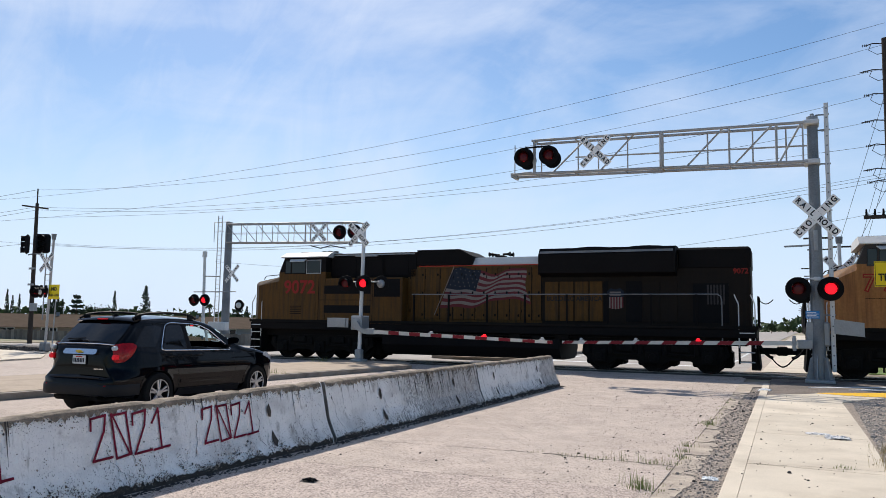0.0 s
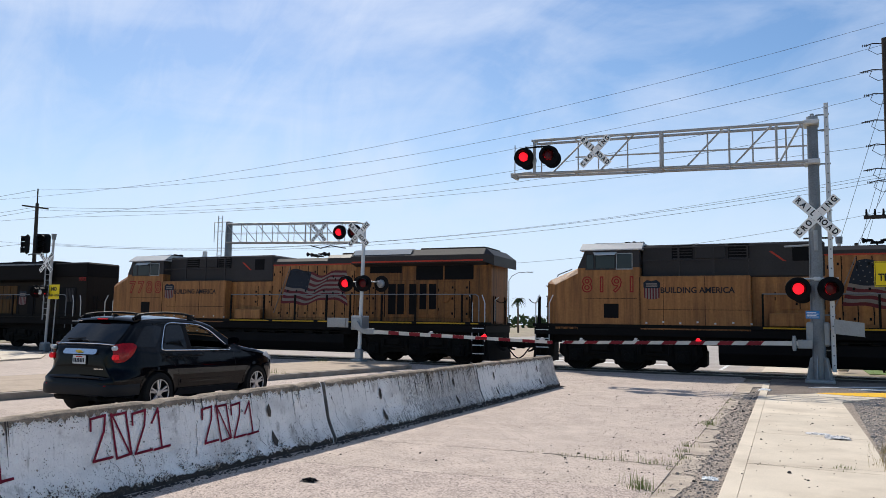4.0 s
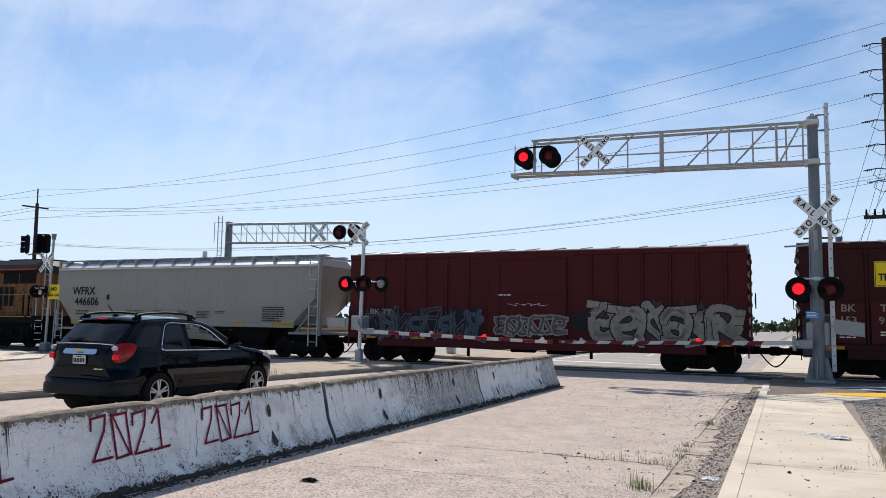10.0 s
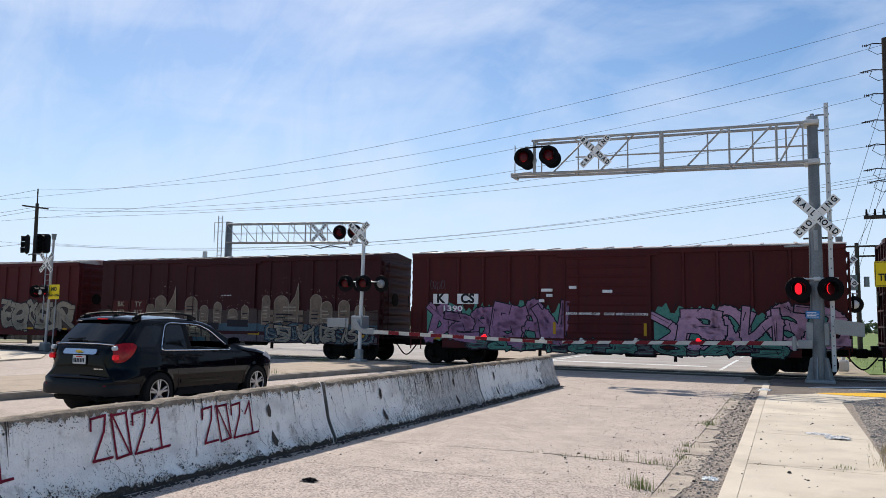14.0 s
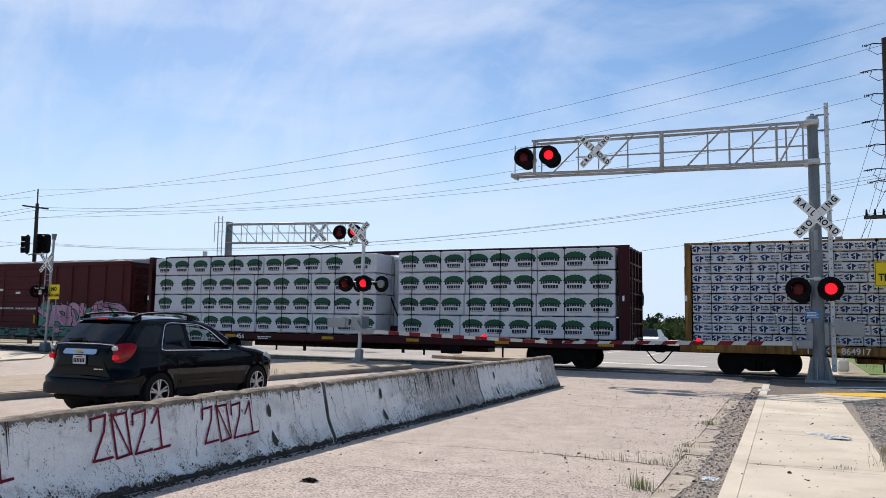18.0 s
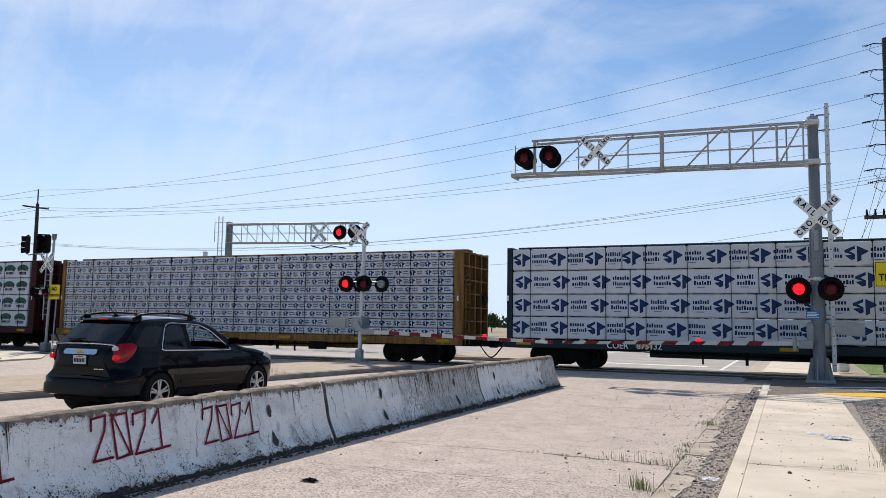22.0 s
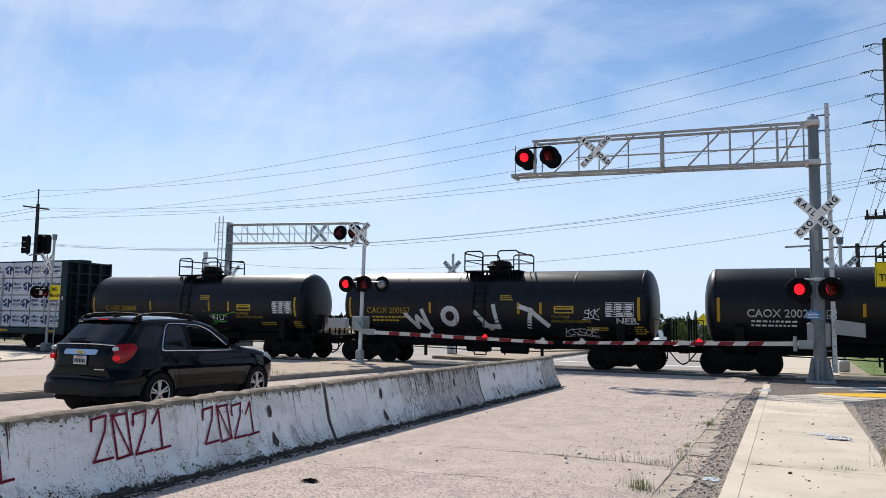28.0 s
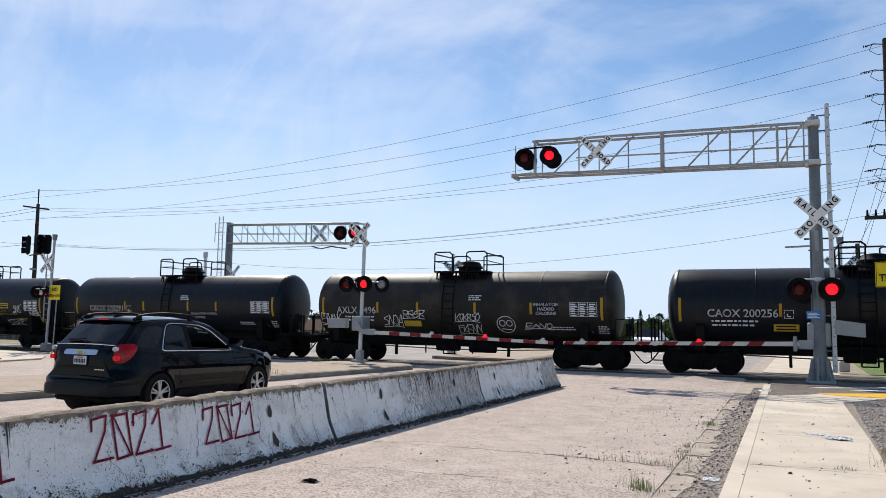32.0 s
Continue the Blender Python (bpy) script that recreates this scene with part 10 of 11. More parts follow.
def wire(x0, z0, zm, x1, z1, r=0.014, material=None, off=0.0):
    """Sagging wire through its ends and its middle height."""
    m = Mesh()
    pts = []
    for k in range(25):
        u = k / 24
        z = z0 * (1 - u) * (1 - 2 * u) + zm * 4 * u * (1 - u) + z1 * u * (2 * u - 1)
        x = x0 + (x1 - x0) * u
        pts.append((x, pole_place(x) + off, z))
    return solid("overhead_wire", m.path(pts, r, 5), material or CABLE_GREY, "thin overhead wire sagging between poles", "wire", group="overhead wires")


def wires():
    for x0, z0, zm, x1, z1 in ((-47.4, 9.22, 10.52, 3.1, 14.2), (-44.0, 9.69, 9.96, 3.1, 13.3), (-47.2, 7.81, 9.1, 3.1, 12.3), (-44, 8.59, 8.38, 3.1, 11.3), (-44, 8.41, 7.99, 3.1, 10.2), (-44.2, 7.93, 7.85, 3.1, 9.15)):
        wire(x0, z0, zm, x1, z1, 0.008)
    wire(-47.1, 6.46, 5.68, 3.1, 7.83, 0.008, CABLE_GREY)
    wire(-44.0, 6.3, 5.58, 3.1, 7.67, 0.008)
    wire(-44.0, 6.35, 5.75, 3.1, 7.97, 0.007)
    wire(-30, 4.9, 4.5, 3.1, 6.45, 0.007)
    for z0, z1 in ((9.7, 8.6), (8.6, 7.6), (8.4, 7.0), (6.3, 6.6)):
        wire(-90, z1, (z0 + z1) / 2 - 0.7, -44, z0, 0.011)
    for k, (x0, z0, x1, z1) in enumerate(((3.0, 11.2, 1.0, 4.6), (3.0, 9.0, 1.6, 3.6), (3.0, 7.5, 0.9, 3.2), (3.0, 8.2, 2.0, 4.2))):
        ob = solid("guy_wire", Mesh().tube((x0, 35.0, z0), (x1, 39.0, z1), 0.009, n=5), CABLE, "slack service wire dropping from the pole", "wire", group="overhead wires")


def right_pole():
    x, y = 3.07, 35.0
    ob = thing("utility_pole", "tall dark wooden utility pole with many insulators", "utility pole")
    part("pole", Mesh().tube((x, y, -0.05), (x + 0.02, y, 13.55), 0.19, 0.14, 14), WOOD_POLE, ob, smooth=True)
    for k, z in enumerate((13.3, 12.2, 11.2, 10.1, 9.1, 8.1, 7.6)):
        m = Mesh().path([(x - 0.12, y - 0.1, z), (x - 0.45, y - 0.1, z + 0.06), (x - 0.75 - 0.2 * (k % 2), y - 0.1, z - 0.02)], 0.022, 6)
        m.path([(x - 0.5, y - 0.1, z + 0.04), (x - 0.6, y - 0.1, z - 0.2), (x - 0.3, y - 0.1, z - 0.42), (x - 0.1, y - 0.1, z - 0.4)], 0.014, 5)
        for j in range(3):
            m.tube((x - 0.68 - j * 0.07, y - 0.1, z - 0.0), (x - 0.65 - j * 0.07, y - 0.1, z), 0.05, n=8)
        part("insulator", m, CABLE, ob)
    part("crossarm", Mesh().box(x - 1.0, x + 1.0, y - 0.2, y - 0.1, 6.1, 6.25, 0.01), WOOD_POLE, ob)
    for dx in (-0.9, -0.6, -0.3):
        part("pin_insulator", Mesh().tube((x + dx, y - 0.15, 6.25), (x + dx, y - 0.15, 6.5), 0.05, 0.03, 8), BLACK, ob)


def left_pole():
    x, y = -43.8, 31.95
    ob = thing("utility_pole", "weathered wooden utility pole with a tilted crossarm", "utility pole")
    part("pole", Mesh().tube((x, y, -0.05), (x - 0.15, y, 8.8), 0.15, 0.1, 14), WOOD_POLE, ob, smooth=True)
    part("pole_top", Mesh().tube((x - 0.15, y, 8.7), (x - 0.17, y, 9.75), 0.04, n=8), WOOD_POLE, ob)
    part("crossarm", Mesh().tube((x - 1.35, y - 0.15, 8.72), (x + 1.1, y - 0.15, 8.38), 0.05, n=6), WOOD_POLE, ob)
    part("meter_box", Mesh().box(x + 0.15, x + 0.6, y - 0.3, y - 0.05, 2.0, 2.5, 0.03), GALV, ob)
    for dx, f in ((-0.14, -35), (1.3, 30)):
        b = part("traffic_signal", Mesh().box(-0.46, 0.46, -0.14, 0.14, -0.6, 0.6, 0.2), BLACK, ob, "black traffic signal head seen from the side", at=pose(x + dx, y - 0.5, 6.15, 0, 0, f))
        for z in (-0.36, 0.0, 0.36):
            part("visor", Mesh().tube((0, -0.12, z), (0, -0.36, z - 0.02), 0.17, 0.18, 14, False), BLACK, b)
        part("signal_bracket", Mesh().tube((x, y - 0.1, 5.6), (x + dx, y - 0.4, 5.5), 0.04, n=6), GALV_DARK, ob)
    for z in (4.6, 3.6):
        part("conduit_strap", Mesh().box(x - 0.22, x + 0.24, y - 0.24, y - 0.16, z, z + 0.12), GALV, ob)


def far_poles():
    """Line of wooden poles along the road beyond the tracks."""
    proto = None
    for k in range(9):
        yy = 75 + k * 38
        at = pose(1.9 - 0.014 * yy, yy, 0)
        if proto is None:
            proto = thing("utility_pole", "slim wooden utility pole in a far line", "utility pole", "poles along the far road", at=at)
            part("pole", Mesh().tube((0, 0, -0.05), (0, 0, 10.5), 0.17, 0.12, 8), WOOD_POLE, proto)
            part("crossarm", Mesh().box(-1.2, 1.2, -0.06, 0.06, 9.6, 9.75).box(-0.9, 0.9, -0.06, 0.06, 8.6, 8.72), WOOD_POLE, proto)
        else:
            copy_thing(proto, at)
    near = thing("utility_pole", "dark wooden pole with a transformer beyond the tracks", "utility pole")
    x, y = 2.65, 52.0
    part("pole", Mesh().tube((x, y, -0.05), (x, y, 6.85), 0.15, 0.12, 10), WOOD_POLE, near)
    part("crossarm", Mesh().box(x - 1.3, x + 1.4, y - 0.06, y + 0.06, 6.6, 6.7).box(x - 0.2, x + 1.5, y - 0.06, y + 0.06, 6.0, 6.1), WOOD_POLE, near)
    part("transformer", Mesh().tube((x - 0.25, y - 0.2, 4.0), (x - 0.25, y - 0.2, 4.9), 0.22, n=12).tube((x + 0.45, y - 0.2, 4.2), (x + 0.45, y - 0.2, 4.8), 0.15, n=12), GALV_DARK, near)


wires()
right_pole()
left_pole()
far_poles()


# ---- houses, fences and trees beyond the tracks
def house(x, y, w, d, h, ridge, wall, label, turn=0.0):
    ob = thing("house", label, "house", "houses beyond the tracks", at=pose(x, y, -1.65, 0, 0, turn))
    part("wall", Mesh().box(-w / 2, w / 2, -d / 2, d / 2, 1.55, h, 0.02), wall, ob)
    o = 0.6
    rf = Mesh().hull([(-w / 2 - o, -d / 2 - o, h - 0.1), (w / 2 + o, -d / 2 - o, h - 0.1), (w / 2 + o, d / 2 + o, h - 0.1), (-w / 2 - o, d / 2 + o, h - 0.1), (-w / 2 + 1.5, 0, ridge), (w / 2 - 1.5, 0, ridge)], [(0, 1, 5, 4), (1, 2, 5), (2, 3, 4, 5), (3, 0, 4), (3, 2, 1, 0)])
    r = part("roof", rf, ROOF_TILE, ob, "brown shingled roof")
    part("vent", Mesh().box(w * 0.2, w * 0.2 + 0.3, -0.8, -0.5, ridge - 1.0, ridge + 0.2), GALV_DARK, r)
    k = -w / 2 + 1.5
    while k < w / 2 - 1.5:
        win = part("window", Mesh().box(k, k + 1.4, -d / 2 - 0.03, -d / 2 + 0.02, 1.65, 2.3), WHITE, ob)
        part("pane", Mesh().box(k + 0.08, k + 0.66, -d / 2 - 0.045, -d / 2 - 0.03, 1.7, 2.25).box(k + 0.74, k + 1.32, -d / 2 - 0.045, -d / 2 - 0.03, 1.7, 2.25), WINDOW, win)
        k += 3.6
    return ob


def board_fence(x0, x1, y, h, label):
    ob = thing("fence", label, "fence")
    n = int(abs(x1 - x0) / 0.32)
    for k in range(n):
        x = x0 + (x1 - x0) * k / n
        part("board", Mesh().box(x, x + 0.3, y, y + 0.03, -0.05, h + random.uniform(-0.04, 0.04)), FENCE_WOOD, ob)
    part("fence_rail", Mesh().box(min(x0, x1), max(x0, x1), y + 0.03, y + 0.08, h * 0.7, h * 0.78), FENCE_WOOD, ob)


def leaf_cloud(m, n, shape, size, rng):
    """Scatter of small ragged leaf clumps filling a shape."""
    for k in range(n):
        c = Vector(shape(rng))
        s = size * rng.uniform(0.5, 1.3)
        ax = [Vector((rng.gauss(0, 1), rng.gauss(0, 1), rng.gauss(0, 1))).normalized() for _ in range(5)]
        p = [c + a * s for a in ax]
        m.hull(p, [(0, 1, 2), (0, 2, 3), (0, 3, 4), (1, 3, 2), (1, 4, 3), (0, 4, 1)])


def tree_meshes():
    rng = random.Random(3)
    kinds = {}
    def ball(rx_, rz, z):
        def f(r):
            while True:
                a, b, c = r.uniform(-1, 1), r.uniform(-1, 1), r.uniform(-1, 1)
                d = a * a + b * b + c * c
                if 0.15 < d < 1:
                    q = 1 + 0.25 * math.sin(3 * a + 5 * c) + r.uniform(-0.12, 0.12)
                    return (a * rx_ * q, b * rx_ * q, z + c * rz * q)
        return f
    m = Mesh()
    leaf_cloud(m, 520, ball(3.2, 2.3, 4.4), 0.42, rng)
    for dx, dz in ((-2.2, 3.4), (2.0, 3.9), (0.4, 6.2)):
        leaf_cloud(m, 140, lambda r: (dx + r.gauss(0, 0.8), r.gauss(0, 0.8), dz + r.gauss(0, 0.6)), 0.36, rng)
    t = Mesh().tube((0, 0, -0.05), (0.1, 0, 2.6), 0.28, 0.2, 8).tube((0.1, 0, 2.4), (-1.2, 0.3, 4.2), 0.14, 0.05, 6).tube((0.1, 0, 2.4), (1.3, -0.3, 4.6), 0.14, 0.05, 6).tube((0.1, 0, 2.5), (0.2, 0.2, 5.2), 0.15, 0.05, 6)
    kinds["broad"] = (m.data("crown", LEAF), t.data("trunk", BARK), "broad leafy green tree beyond the tracks")
    m = Mesh()
    leaf_cloud(m, 460, lambda r: (lambda z: ((0.1 + 0.75 * math.sin(min(1.0, (9.2 - z) / 5.5) * 1.57)) * r.uniform(-1, 1), (0.1 + 0.75 * math.sin(min(1.0, (9.2 - z) / 5.5) * 1.57)) * r.uniform(-1, 1), z))(r.uniform(0.5, 9.2)), 0.26, rng)
    kinds["cypress"] = (m.data("crown", LEAF_DARK), Mesh().tube((0, 0, -0.05), (0, 0, 3), 0.15, 0.1, 6).data("trunk", BARK), "slender dark cypress beyond the tracks")
    m = Mesh()
    for k in range(34):
        a, up = rng.uniform(0, 6.28), rng.uniform(-0.5, 1.0)
        L = rng.uniform(1.3, 1.9)
        prev = Vector((0, 0, 6.6))
        for j in range(5):
            u = (j + 1) / 5
            cur = Vector((math.cos(a) * L * u, math.sin(a) * L * u, 6.6 + up * u * 1.2 - 1.3 * u * u))
            side_ = Vector((-math.sin(a), math.cos(a), 0)) * (0.3 * (1 - u) + 0.05)
            m.face([prev - side_, prev + side_, cur + side_ * 0.8, cur - side_ * 0.8])
            prev = cur
    kinds["palm"] = (m.data("crown", LEAF), Mesh().tube((0, 0, -0.05), (0.1, 0, 6.6), 0.22, 0.16, 8).data("trunk", BARK), "tall fan palm with a ragged crown")
    m = Mesh()
    leaf_cloud(m, 420, lambda r: (r.uniform(-2.6, 2.6), r.uniform(-1.6, 1.6), abs(r.gauss(0, 0.8)) + 0.2), 0.34, rng)
    kinds["bush"] = (m.data("crown", LEAF_LIGHT), Mesh().tube((0, 0, -0.05), (0, 0, 0.8), 0.1, 0.08, 6).data("trunk", BARK), "low spreading green bush")
    m = Mesh()
    for z in range(7):
        leaf_cloud(m, 60, lambda r: (lambda q, a: (q * math.cos(a), q * math.sin(a), 1.2 + z * 1.0 + r.uniform(-0.25, 0.25)))(r.uniform(0.2, 2.6 - 0.33 * z), r.uniform(0, 6.28)), 0.34, rng)
    kinds["cedar"] = (m.data("crown", LEAF_DARK), Mesh().tube((0, 0, -0.05), (0, 0, 7.4), 0.25, 0.05, 8).data("trunk", BARK), "tiered dark conifer near the houses")
    return kinds


TREES = tree_meshes()


def tree(kind, x, y, s=1.0, sx=None):
    crown, trunk, label = TREES[kind]
    ob = thing("tree" if kind != "bush" else "bush", label, "tree" if kind != "bush" else "bush", "trees beyond the tracks", at=pose(x, y, 0, 0, 0, random.uniform(0, 360)) @ Matrix.Diagonal((sx or s, sx or s, s, 1)))
    part("trunk", trunk, BARK, ob)
    part("crown", crown, LEAF, ob)


def far_side():
    random.seed(8)
    # unit direction helper: bearing b (degrees left of +y), distance r
    def at(b, r):
        return -math.sin(radians(b)) * r, math.cos(radians(b)) * r
    for b, r, w, t, wall, lab in ((55.5, 88, 24, 48, HOUSE_WALL, "low brown-roofed house behind a fence"), (46.5, 92, 24, 46, HOUSE_WALL_GREY, "low brown-roofed house with grey walls"), (39, 95, 20, 40, HOUSE_WALL, "low brown-roofed stucco house")):
        x, y = at(b, r)
        house(x, y, w, 10, 2.45, 3.6, wall, lab, t)
    for b, r, h in ((53, 76, 1.8),):
        board_fence(-70, -42, 38, 0.68, "weathered grey board fence beyond the tracks")
        board_fence(-42, -33, 40, 0.72, "weathered grey board fence beyond the tracks")
    spec = [("cypress", 55.34, 110, 0.55, 0.3), ("cypress", 55.03, 110, 0.47, 0.26), ("cypress", 54.64, 110, 0.49, 0.26), ("bush", 54.0, 100, 0.7), ("broad", 53.6, 112, 0.42), ("cypress", 52.85, 110, 0.45, 0.42), ("cypress", 52.6, 110, 0.46, 0.42), ("cypress", 52.36, 110, 0.46, 0.4), ("cypress", 52.1, 110, 0.43, 0.38), ("cedar", 51.23, 105, 0.58, 0.68), ("broad", 50.4, 125, 0.46), ("broad", 49.9, 128, 0.44), ("broad", 49.45, 128, 0.45), ("cypress", 48.89, 110, 0.57, 0.34), ("broad", 48.2, 130, 0.42), ("broad", 47.2, 135, 0.42), ("cypress", 46.9, 105, 1.02), ("broad", 44.8, 150, 0.6), ("broad", 43.2, 150, 0.55), ("palm", 42.6, 110, 0.9), ("cedar", 40.6, 115, 0.9), ("cypress", 40.0, 118, 0.65), ("broad", 39.0, 120, 0.6), ("broad", 37.5, 125, 0.6), ("cypress", 36.8, 118, 0.7), ("cypress", 36.2, 118, 0.75), ("broad", 35, 130, 0.7), ("broad", 32, 140, 0.8), ("cedar", 30, 150, 1.0), ("broad", 28, 150, 0.9), ("broad", 25, 160, 0.9), ("broad", 22, 160, 0.85), ("palm", 20, 150, 1.0), ("broad", 18.5, 150, 0.9), ("broad", 16.6, 95, 0.75), ("broad", 15.6, 100, 0.85), ("broad", 14.6, 98, 0.8), ("broad", 13.6, 110, 0.8), ("cypress", 11.2, 125, 0.9), ("cypress", 10.6, 125, 0.75), ("palm", 9.9, 130, 1.1), ("broad", 10.2, 135, 0.9), ("broad", 9.2, 120, 0.8), ("broad", 8.4, 118, 0.85), ("cypress", 7.9, 125, 0.85), ("cypress", 7.4, 128, 0.9), ("palm", 6.9, 128, 1.0), ("broad", 6.3, 125, 0.7), ("broad", 5.2, 130, 0.75), ("cypress", 4.6, 140, 0.8), ("broad", 4.2, 160, 0.6), ("broad", 3.4, 170, 0.7), ("broad", 2.4, 260, 0.8), ("broad", 1.4, 280, 0.7), ("broad", -1.0, 240, 0.5), ("cypress", -2.6, 200, 0.7), ("broad", -3.3, 260, 0.6), ("cypress", -4.2, 220, 0.6)]
    for kind, b, r, s, *wide in spec:
        x, y = at(b, r)
        k = 0.62 if 20 < b < 47 else 0.52 if b < 20 else 1.0
        tree(kind, x, y, s * k, wide[0] if wide else s * k)
    for b, r, s in ((9.8, 100, 0.9), (8.7, 100, 1.0), (7.0, 105, 0.9), (11.5, 100, 0.8), (5.5, 110, 0.8), (15.5, 85, 0.8), (13.5, 90, 0.9)):
        x, y = at(b, r)
        tree("bush", x, y, s)
    m = Mesh()
    rng = random.Random(12)
    for k in range(2600):
        b = rng.uniform(-12, 60)
        r = rng.uniform(330, 420)
        x, y = at(b, r)
        hh = 4.5 + 2.5 * noise.noise((b * 0.6, 0, 0)) + rng.uniform(-1.5, 1.5)
        leaf_cloud(m, 1, lambda q: (x, y, max(0.4, hh * q.random())), 1.6, rng)
    solid("tree_line", m, LEAF, "hazy belt of trees along the horizon", "trees", "stuff")
    # signs and parked cars glimpsed past the train
    sg = thing("road_sign", "yellow diamond warning sign on a post", "sign", at=pose(-9.4, 78, 0))
    part("plate", Mesh().box(-0.45, 0.45, 0, 0.02, -0.45, 0.45, 0.01), SIGN_YELLOW, sg, at=pose(0, 0, 2.4, 0, 45, 0))
    part("post", Mesh().box(-0.03, 0.03, 0.02, 0.06, -0.05, 2.6), GALV_DARK, sg)
    for x, y, mt, lab in ((-10.2, 55, WHITE, "small white car beyond the tracks"), (-17.5, 95, GALV_LIGHT, "silver car beyond the tracks"), (-13.5, 105, WHITE, "white car beyond the tracks")):
        c = thing("car", lab, "car", at=pose(x, y, 0))
        part("body", Mesh().prism([(-2.2, 0.3), (-2.2, 0.8), (-1.3, 0.95), (1.2, 0.95), (2.1, 0.8), (2.2, 0.3)], -0.88, 0.88, "x"), mt, c)
        part("cabin", Mesh().hull([(-0.8, -1.2, 0.94), (0.8, -1.2, 0.94), (0.8, 1.4, 0.94), (-0.8, 1.4, 0.94), (-0.62, -0.7, 1.45), (0.62, -0.7, 1.45), (0.62, 0.7, 1.45), (-0.62, 0.7, 1.45)], [(0, 1, 5, 4), (1, 2, 6, 5), (2, 3, 7, 6), (3, 0, 4, 7), (4, 5, 6, 7)]), WINDOW, c)
        for yy in (-1.35, 1.35):
            for s in (-1, 1):
                part("wheel", Mesh().tube((s * 0.7, yy, 0.32), (s * 0.9, yy, 0.32), 0.32, n=16), RUBBER, c)
    # pipe fence on the right beyond the rails
    pf = thing("pipe_fence", "low dark pipe fence beside the track", "fence")
    for k in range(14):
        x = 2.6 + k * 2.4
        part("post", Mesh().tube((x, 35.2 - 0.02 * k, -0.05), (x, 35.2 - 0.02 * k, 1.1), 0.045, n=8), BLACK, pf)
    for z in (0.45, 0.8, 1.08):
        part("rail", Mesh().tube((2.4, 35.2, z), (34, 34.9, z), 0.035, n=8), BLACK, pf)
    lp = thing("street_lamp", "slim street lamp with a curved arm", "street lamp", at=pose(-41.6, 110, 0))
    part("pole", Mesh().tube((0, 0, -0.05), (0, 0, 8.3), 0.1, 0.07, 8), GALV, lp)
    part("arm", Mesh().path([(0, 0, 8.3), (0.5, 0, 9.0), (1.5, 0, 9.5), (3.2, 0, 9.6)], 0.05, 6).box(3.0, 3.9, -0.12, 0.12, 9.5, 9.62, 0.03), GALV_DARK, lp)


far_side()


# ---- weeds and litter near the camera
def grass_tuft(m, x, y, z, n, h, spread, rng):
    for k in range(n):
        a, l = rng.uniform(0, 6.28), h * rng.uniform(0.5, 1.2)
        bx, by = x + rng.gauss(0, spread), y + rng.gauss(0, spread)
        lean = rng.uniform(0.1, 0.6) * l
        w = 0.0026
        p = [(bx, by, z), (bx + lean * 0.4 * math.cos(a), by + lean * 0.4 * math.sin(a), z + l * 0.6), (bx + lean * math.cos(a), by + lean * math.sin(a), z + l)]
        c, s = -math.sin(a) * w, math.cos(a) * w
        m.face([(p[0][0] - c, p[0][1] - s, p[0][2]), (p[0][0] + c, p[0][1] + s, p[0][2]), (p[1][0] + c * 0.7, p[1][1] + s * 0.7, p[1][2]), (p[1][0] - c * 0.7, p[1][1] - s * 0.7, p[1][2])])
        m.face([(p[1][0] - c * 0.7, p[1][1] - s * 0.7, p[1][2]), (p[1][0] + c * 0.7, p[1][1] + s * 0.7, p[1][2]), p[2]])


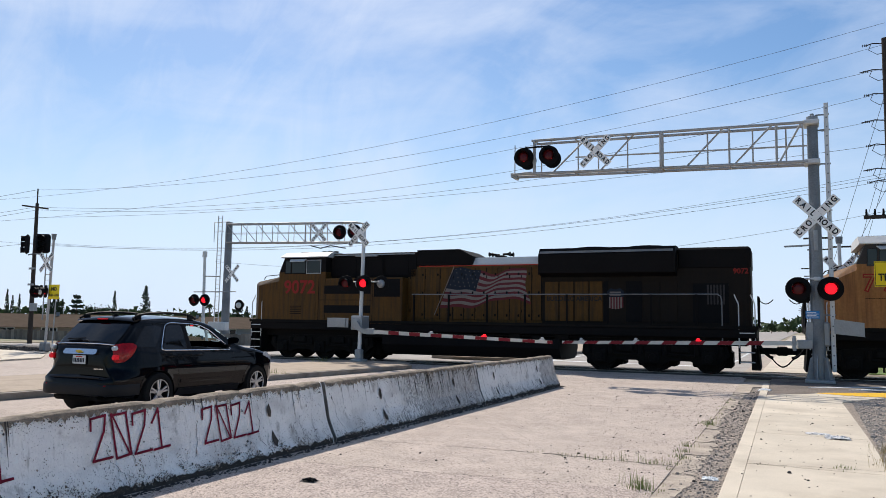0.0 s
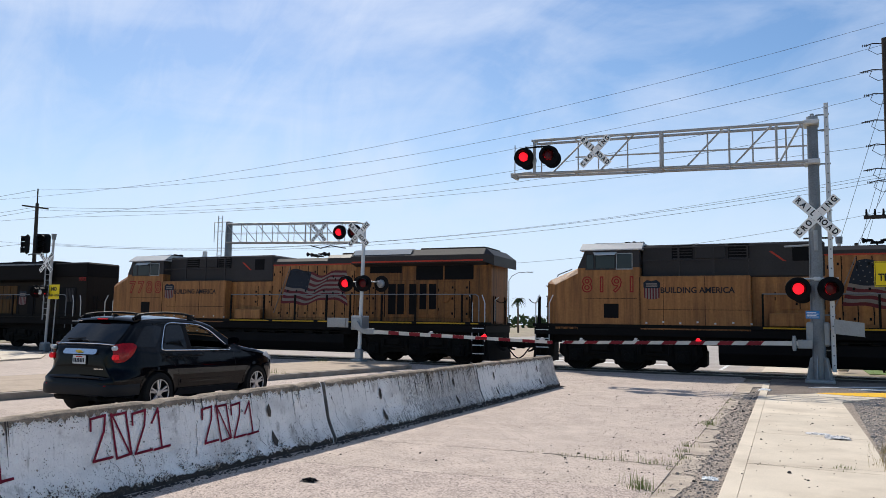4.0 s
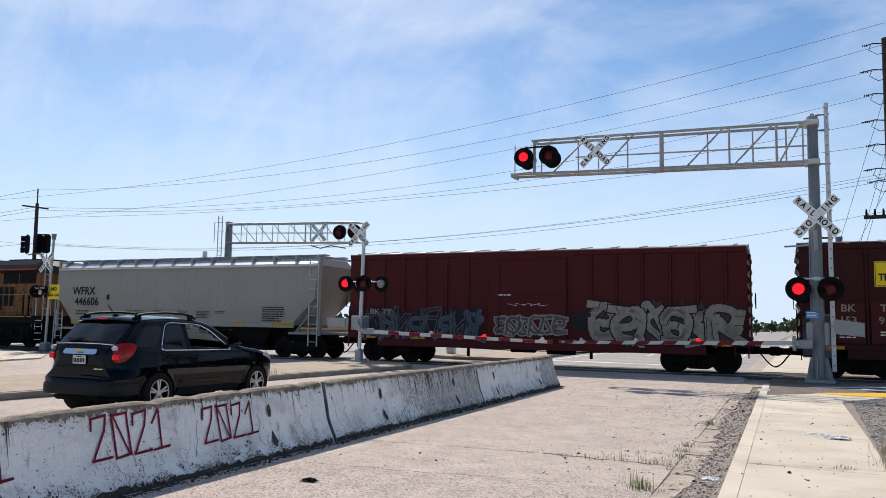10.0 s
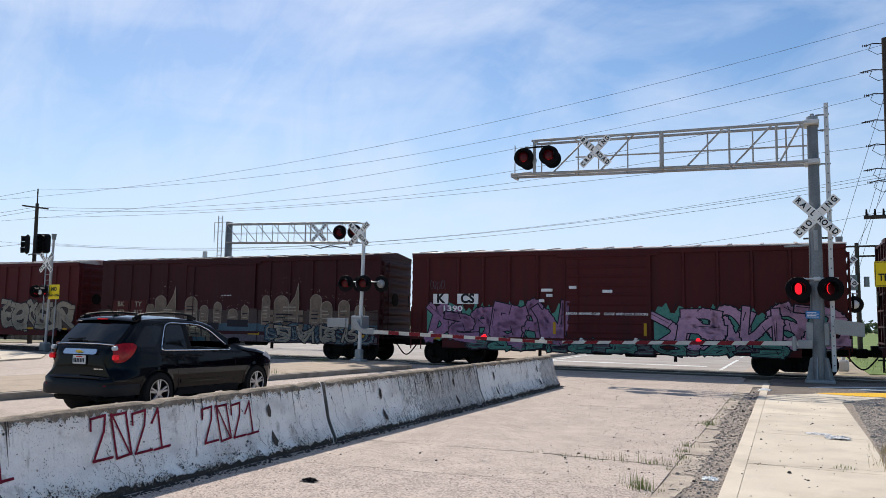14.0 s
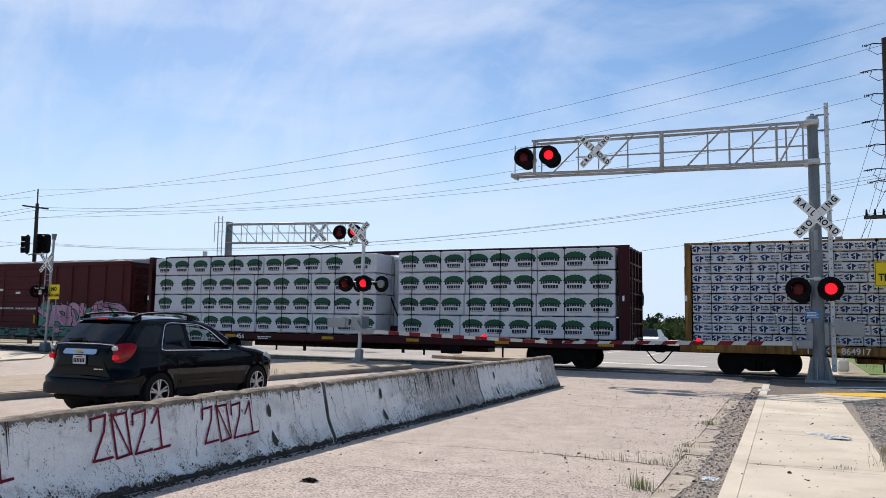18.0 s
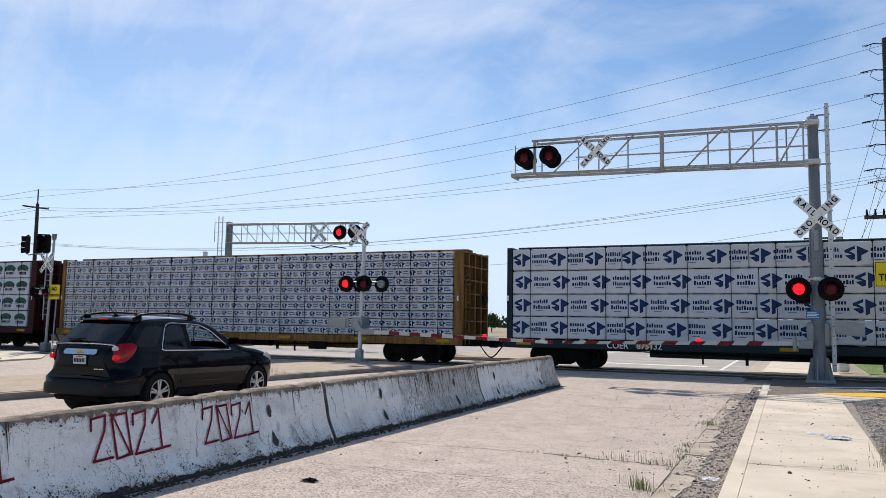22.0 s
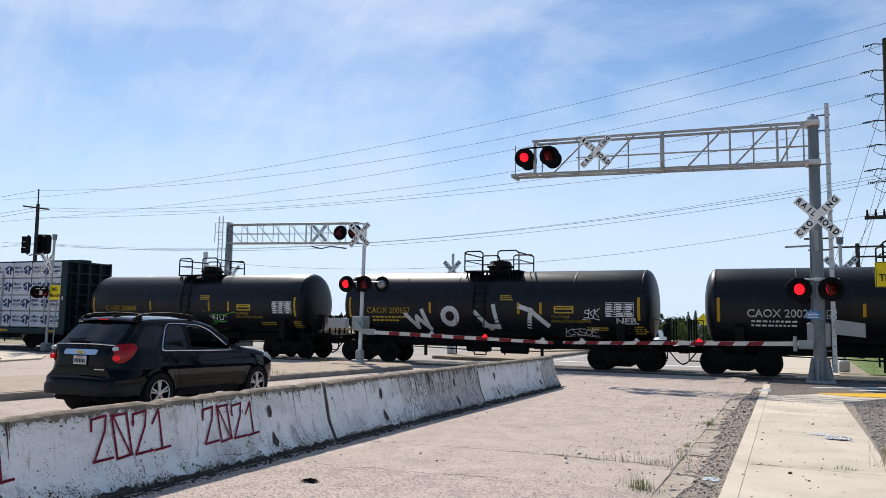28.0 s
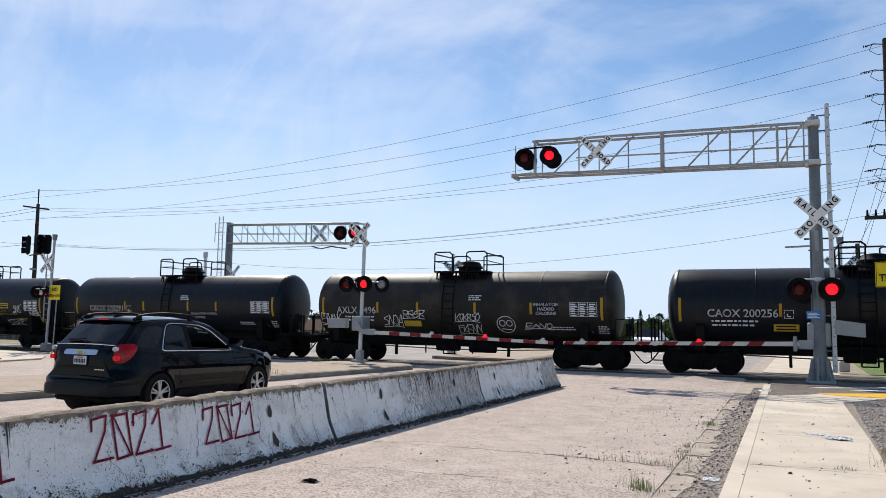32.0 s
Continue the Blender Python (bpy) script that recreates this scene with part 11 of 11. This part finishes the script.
def weeds():
    rng = random.Random(17)
    green, dry = Mesh(), Mesh()
    for x, y, n, h, sp in ((-1.62, 8.15, 110, 0.13, 0.06), (-1.75, 8.3, 14, 0.16, 0.08), (-1.56, 10.3, 40, 0.06, 0.05), (-1.58, 10.8, 40, 0.06, 0.06), (-1.6, 11.3, 45, 0.07, 0.06), (-1.62, 14.0, 90, 0.09, 0.07), (-1.58, 9.7, 20, 0.07, 0.05), (-2.1, 9.66, 9, 0.15, 0.05), (-2.45, 9.66, 22, 0.06, 0.1), (-1.9, 9.64, 10, 0.13, 0.05), (-2.9, 9.68, 14, 0.05, 0.06), (-3.3, 9.68, 8, 0.04, 0.05), (-2.65, 9.67, 12, 0.07, 0.06), (-1.75, 9.63, 24, 0.07, 0.06), (0.3, 10.5, 40, 0.05, 0.07), (-16.6, 24.2, 60, 0.2, 0.25), (-14.2, 17.5, 60, 0.2, 0.3), (-13.7, 17.8, 40, 0.15, 0.2), (-12.0, 34.0, 60, 0.25, 0.3)):
        grass_tuft(green, x, y, 0.14 if x < -12.5 else 0.0, n, h, sp, rng)
    for k in range(26):
        y = rng.uniform(6, 20)
        grass_tuft(green, rx(-1.5, y) + rng.uniform(-0.05, 0.08), y, 0, rng.randint(4, 12), 0.04, 0.035, rng)
    for x, y, n, h, sp in ((0.92, 10.8, 150, 0.22, 0.12), (0.98, 11.3, 120, 0.2, 0.12), (1.1, 10.4, 120, 0.2, 0.15), (-2.25, 9.8, 8, 0.12, 0.06), (-1.75, 9.85, 10, 0.12, 0.05), (0.9, 12.2, 60, 0.16, 0.1)):
        grass_tuft(dry, x, y, -0.015, n, h, sp, rng)
    solid("weeds", green, GRASS, "green weeds growing in cracks and gutter", "grass", "stuff")
    solid("dry_grass", dry, GRASS_DRY, "dry straw-coloured grass at the pavement's edge", "grass", "stuff")
    field = Mesh()
    for k in range(2600):
        x, y = 2.2 + 60 * rng.random() ** 1.4, 33.0 + 26 * rng.random()
        grass_tuft(field, x, y, -0.03, 3, 0.45, 0.15, rng)
    solid("field_grass", field, GRASS, "tall weedy grass beyond the rails", "grass", "stuff")


def litter(name, label, x, y, z, w, d, h, material, seed):
    """Crumpled cloth: a folded, uneven sheet with thickness."""
    rng = random.Random(seed)
    n = 14
    m = Mesh()
    top, bot = [], []
    for j in range(n + 1):
        for i in range(n + 1):
            u, v = i / n - 0.5, j / n - 0.5
            px, py = x + w * u * (0.8 + 0.4 * rng.random()), y + d * v * (0.8 + 0.4 * rng.random())
            pz = z + max(0.004, h * (0.55 + 0.9 * noise.noise((u * 6, v * 6, seed)) + 0.4 * noise.noise((u * 15, v * 15, seed))) * (1 - 1.6 * (u * u + v * v)))
            top.append((px, py, pz))
            bot.append((px, py, z))
    k = n + 1
    fs = []
    for j in range(n):
        for i in range(n):
            a = j * k + i
            fs.append((a, a + 1, a + k + 1, a + k))
            fs.append((len(top) + a + k, len(top) + a + k + 1, len(top) + a + 1, len(top) + a))
    m.hull(top + bot, fs)
    return solid(name, m, material, label, "litter")


weeds()
litter("cloth_litter", "crumpled grey rag lying on the pavement", 0.33, 13.3, 0.004, 0.34, 0.3, 0.05, RAG, 1)
litter("cloth_scrap", "pale strip of rag trailing on the pavement", 0.06, 13.7, 0.004, 0.35, 0.22, 0.02, RAG, 2)
litter("dark_glove", "black crushed glove on the road by the barrier", -4.75, 6.75, 0.0, 0.16, 0.1, 0.05, BLACK, 3)
litter("plastic_scrap", "white plastic scrap in the gravel", -1.05, 9.1, -0.01, 0.16, 0.16, 0.03, WHITE, 4)
litter("plastic_scrap", "white plastic scrap in the gravel", -1.15, 22.6, -0.01, 0.3, 0.5, 0.06, WHITE, 5)


def motions():
    """The train rolls steadily towards -x and its wheels turn with it; each signal lamp's flashing is imitated by an
    added two-faced roundel that flips on the beat.
    """
    for ob, mid, k in train:
        walk(ob, [(t, TRACK_AT @ pose(mid - rolled(t), TRACK, 0.018)) for t in (0, 4, 8, 12, 14.5, 16.5, 20, 24, 28, 32)])
    times = [k / 15 for k in range(481)]
    for w, (x, y, z), r in axles:
        walk(w, [(t, Matrix.Translation((x, y, z)) @ Matrix.Rotation(-rolled(t) / r, 4, "Y")) for t in times])
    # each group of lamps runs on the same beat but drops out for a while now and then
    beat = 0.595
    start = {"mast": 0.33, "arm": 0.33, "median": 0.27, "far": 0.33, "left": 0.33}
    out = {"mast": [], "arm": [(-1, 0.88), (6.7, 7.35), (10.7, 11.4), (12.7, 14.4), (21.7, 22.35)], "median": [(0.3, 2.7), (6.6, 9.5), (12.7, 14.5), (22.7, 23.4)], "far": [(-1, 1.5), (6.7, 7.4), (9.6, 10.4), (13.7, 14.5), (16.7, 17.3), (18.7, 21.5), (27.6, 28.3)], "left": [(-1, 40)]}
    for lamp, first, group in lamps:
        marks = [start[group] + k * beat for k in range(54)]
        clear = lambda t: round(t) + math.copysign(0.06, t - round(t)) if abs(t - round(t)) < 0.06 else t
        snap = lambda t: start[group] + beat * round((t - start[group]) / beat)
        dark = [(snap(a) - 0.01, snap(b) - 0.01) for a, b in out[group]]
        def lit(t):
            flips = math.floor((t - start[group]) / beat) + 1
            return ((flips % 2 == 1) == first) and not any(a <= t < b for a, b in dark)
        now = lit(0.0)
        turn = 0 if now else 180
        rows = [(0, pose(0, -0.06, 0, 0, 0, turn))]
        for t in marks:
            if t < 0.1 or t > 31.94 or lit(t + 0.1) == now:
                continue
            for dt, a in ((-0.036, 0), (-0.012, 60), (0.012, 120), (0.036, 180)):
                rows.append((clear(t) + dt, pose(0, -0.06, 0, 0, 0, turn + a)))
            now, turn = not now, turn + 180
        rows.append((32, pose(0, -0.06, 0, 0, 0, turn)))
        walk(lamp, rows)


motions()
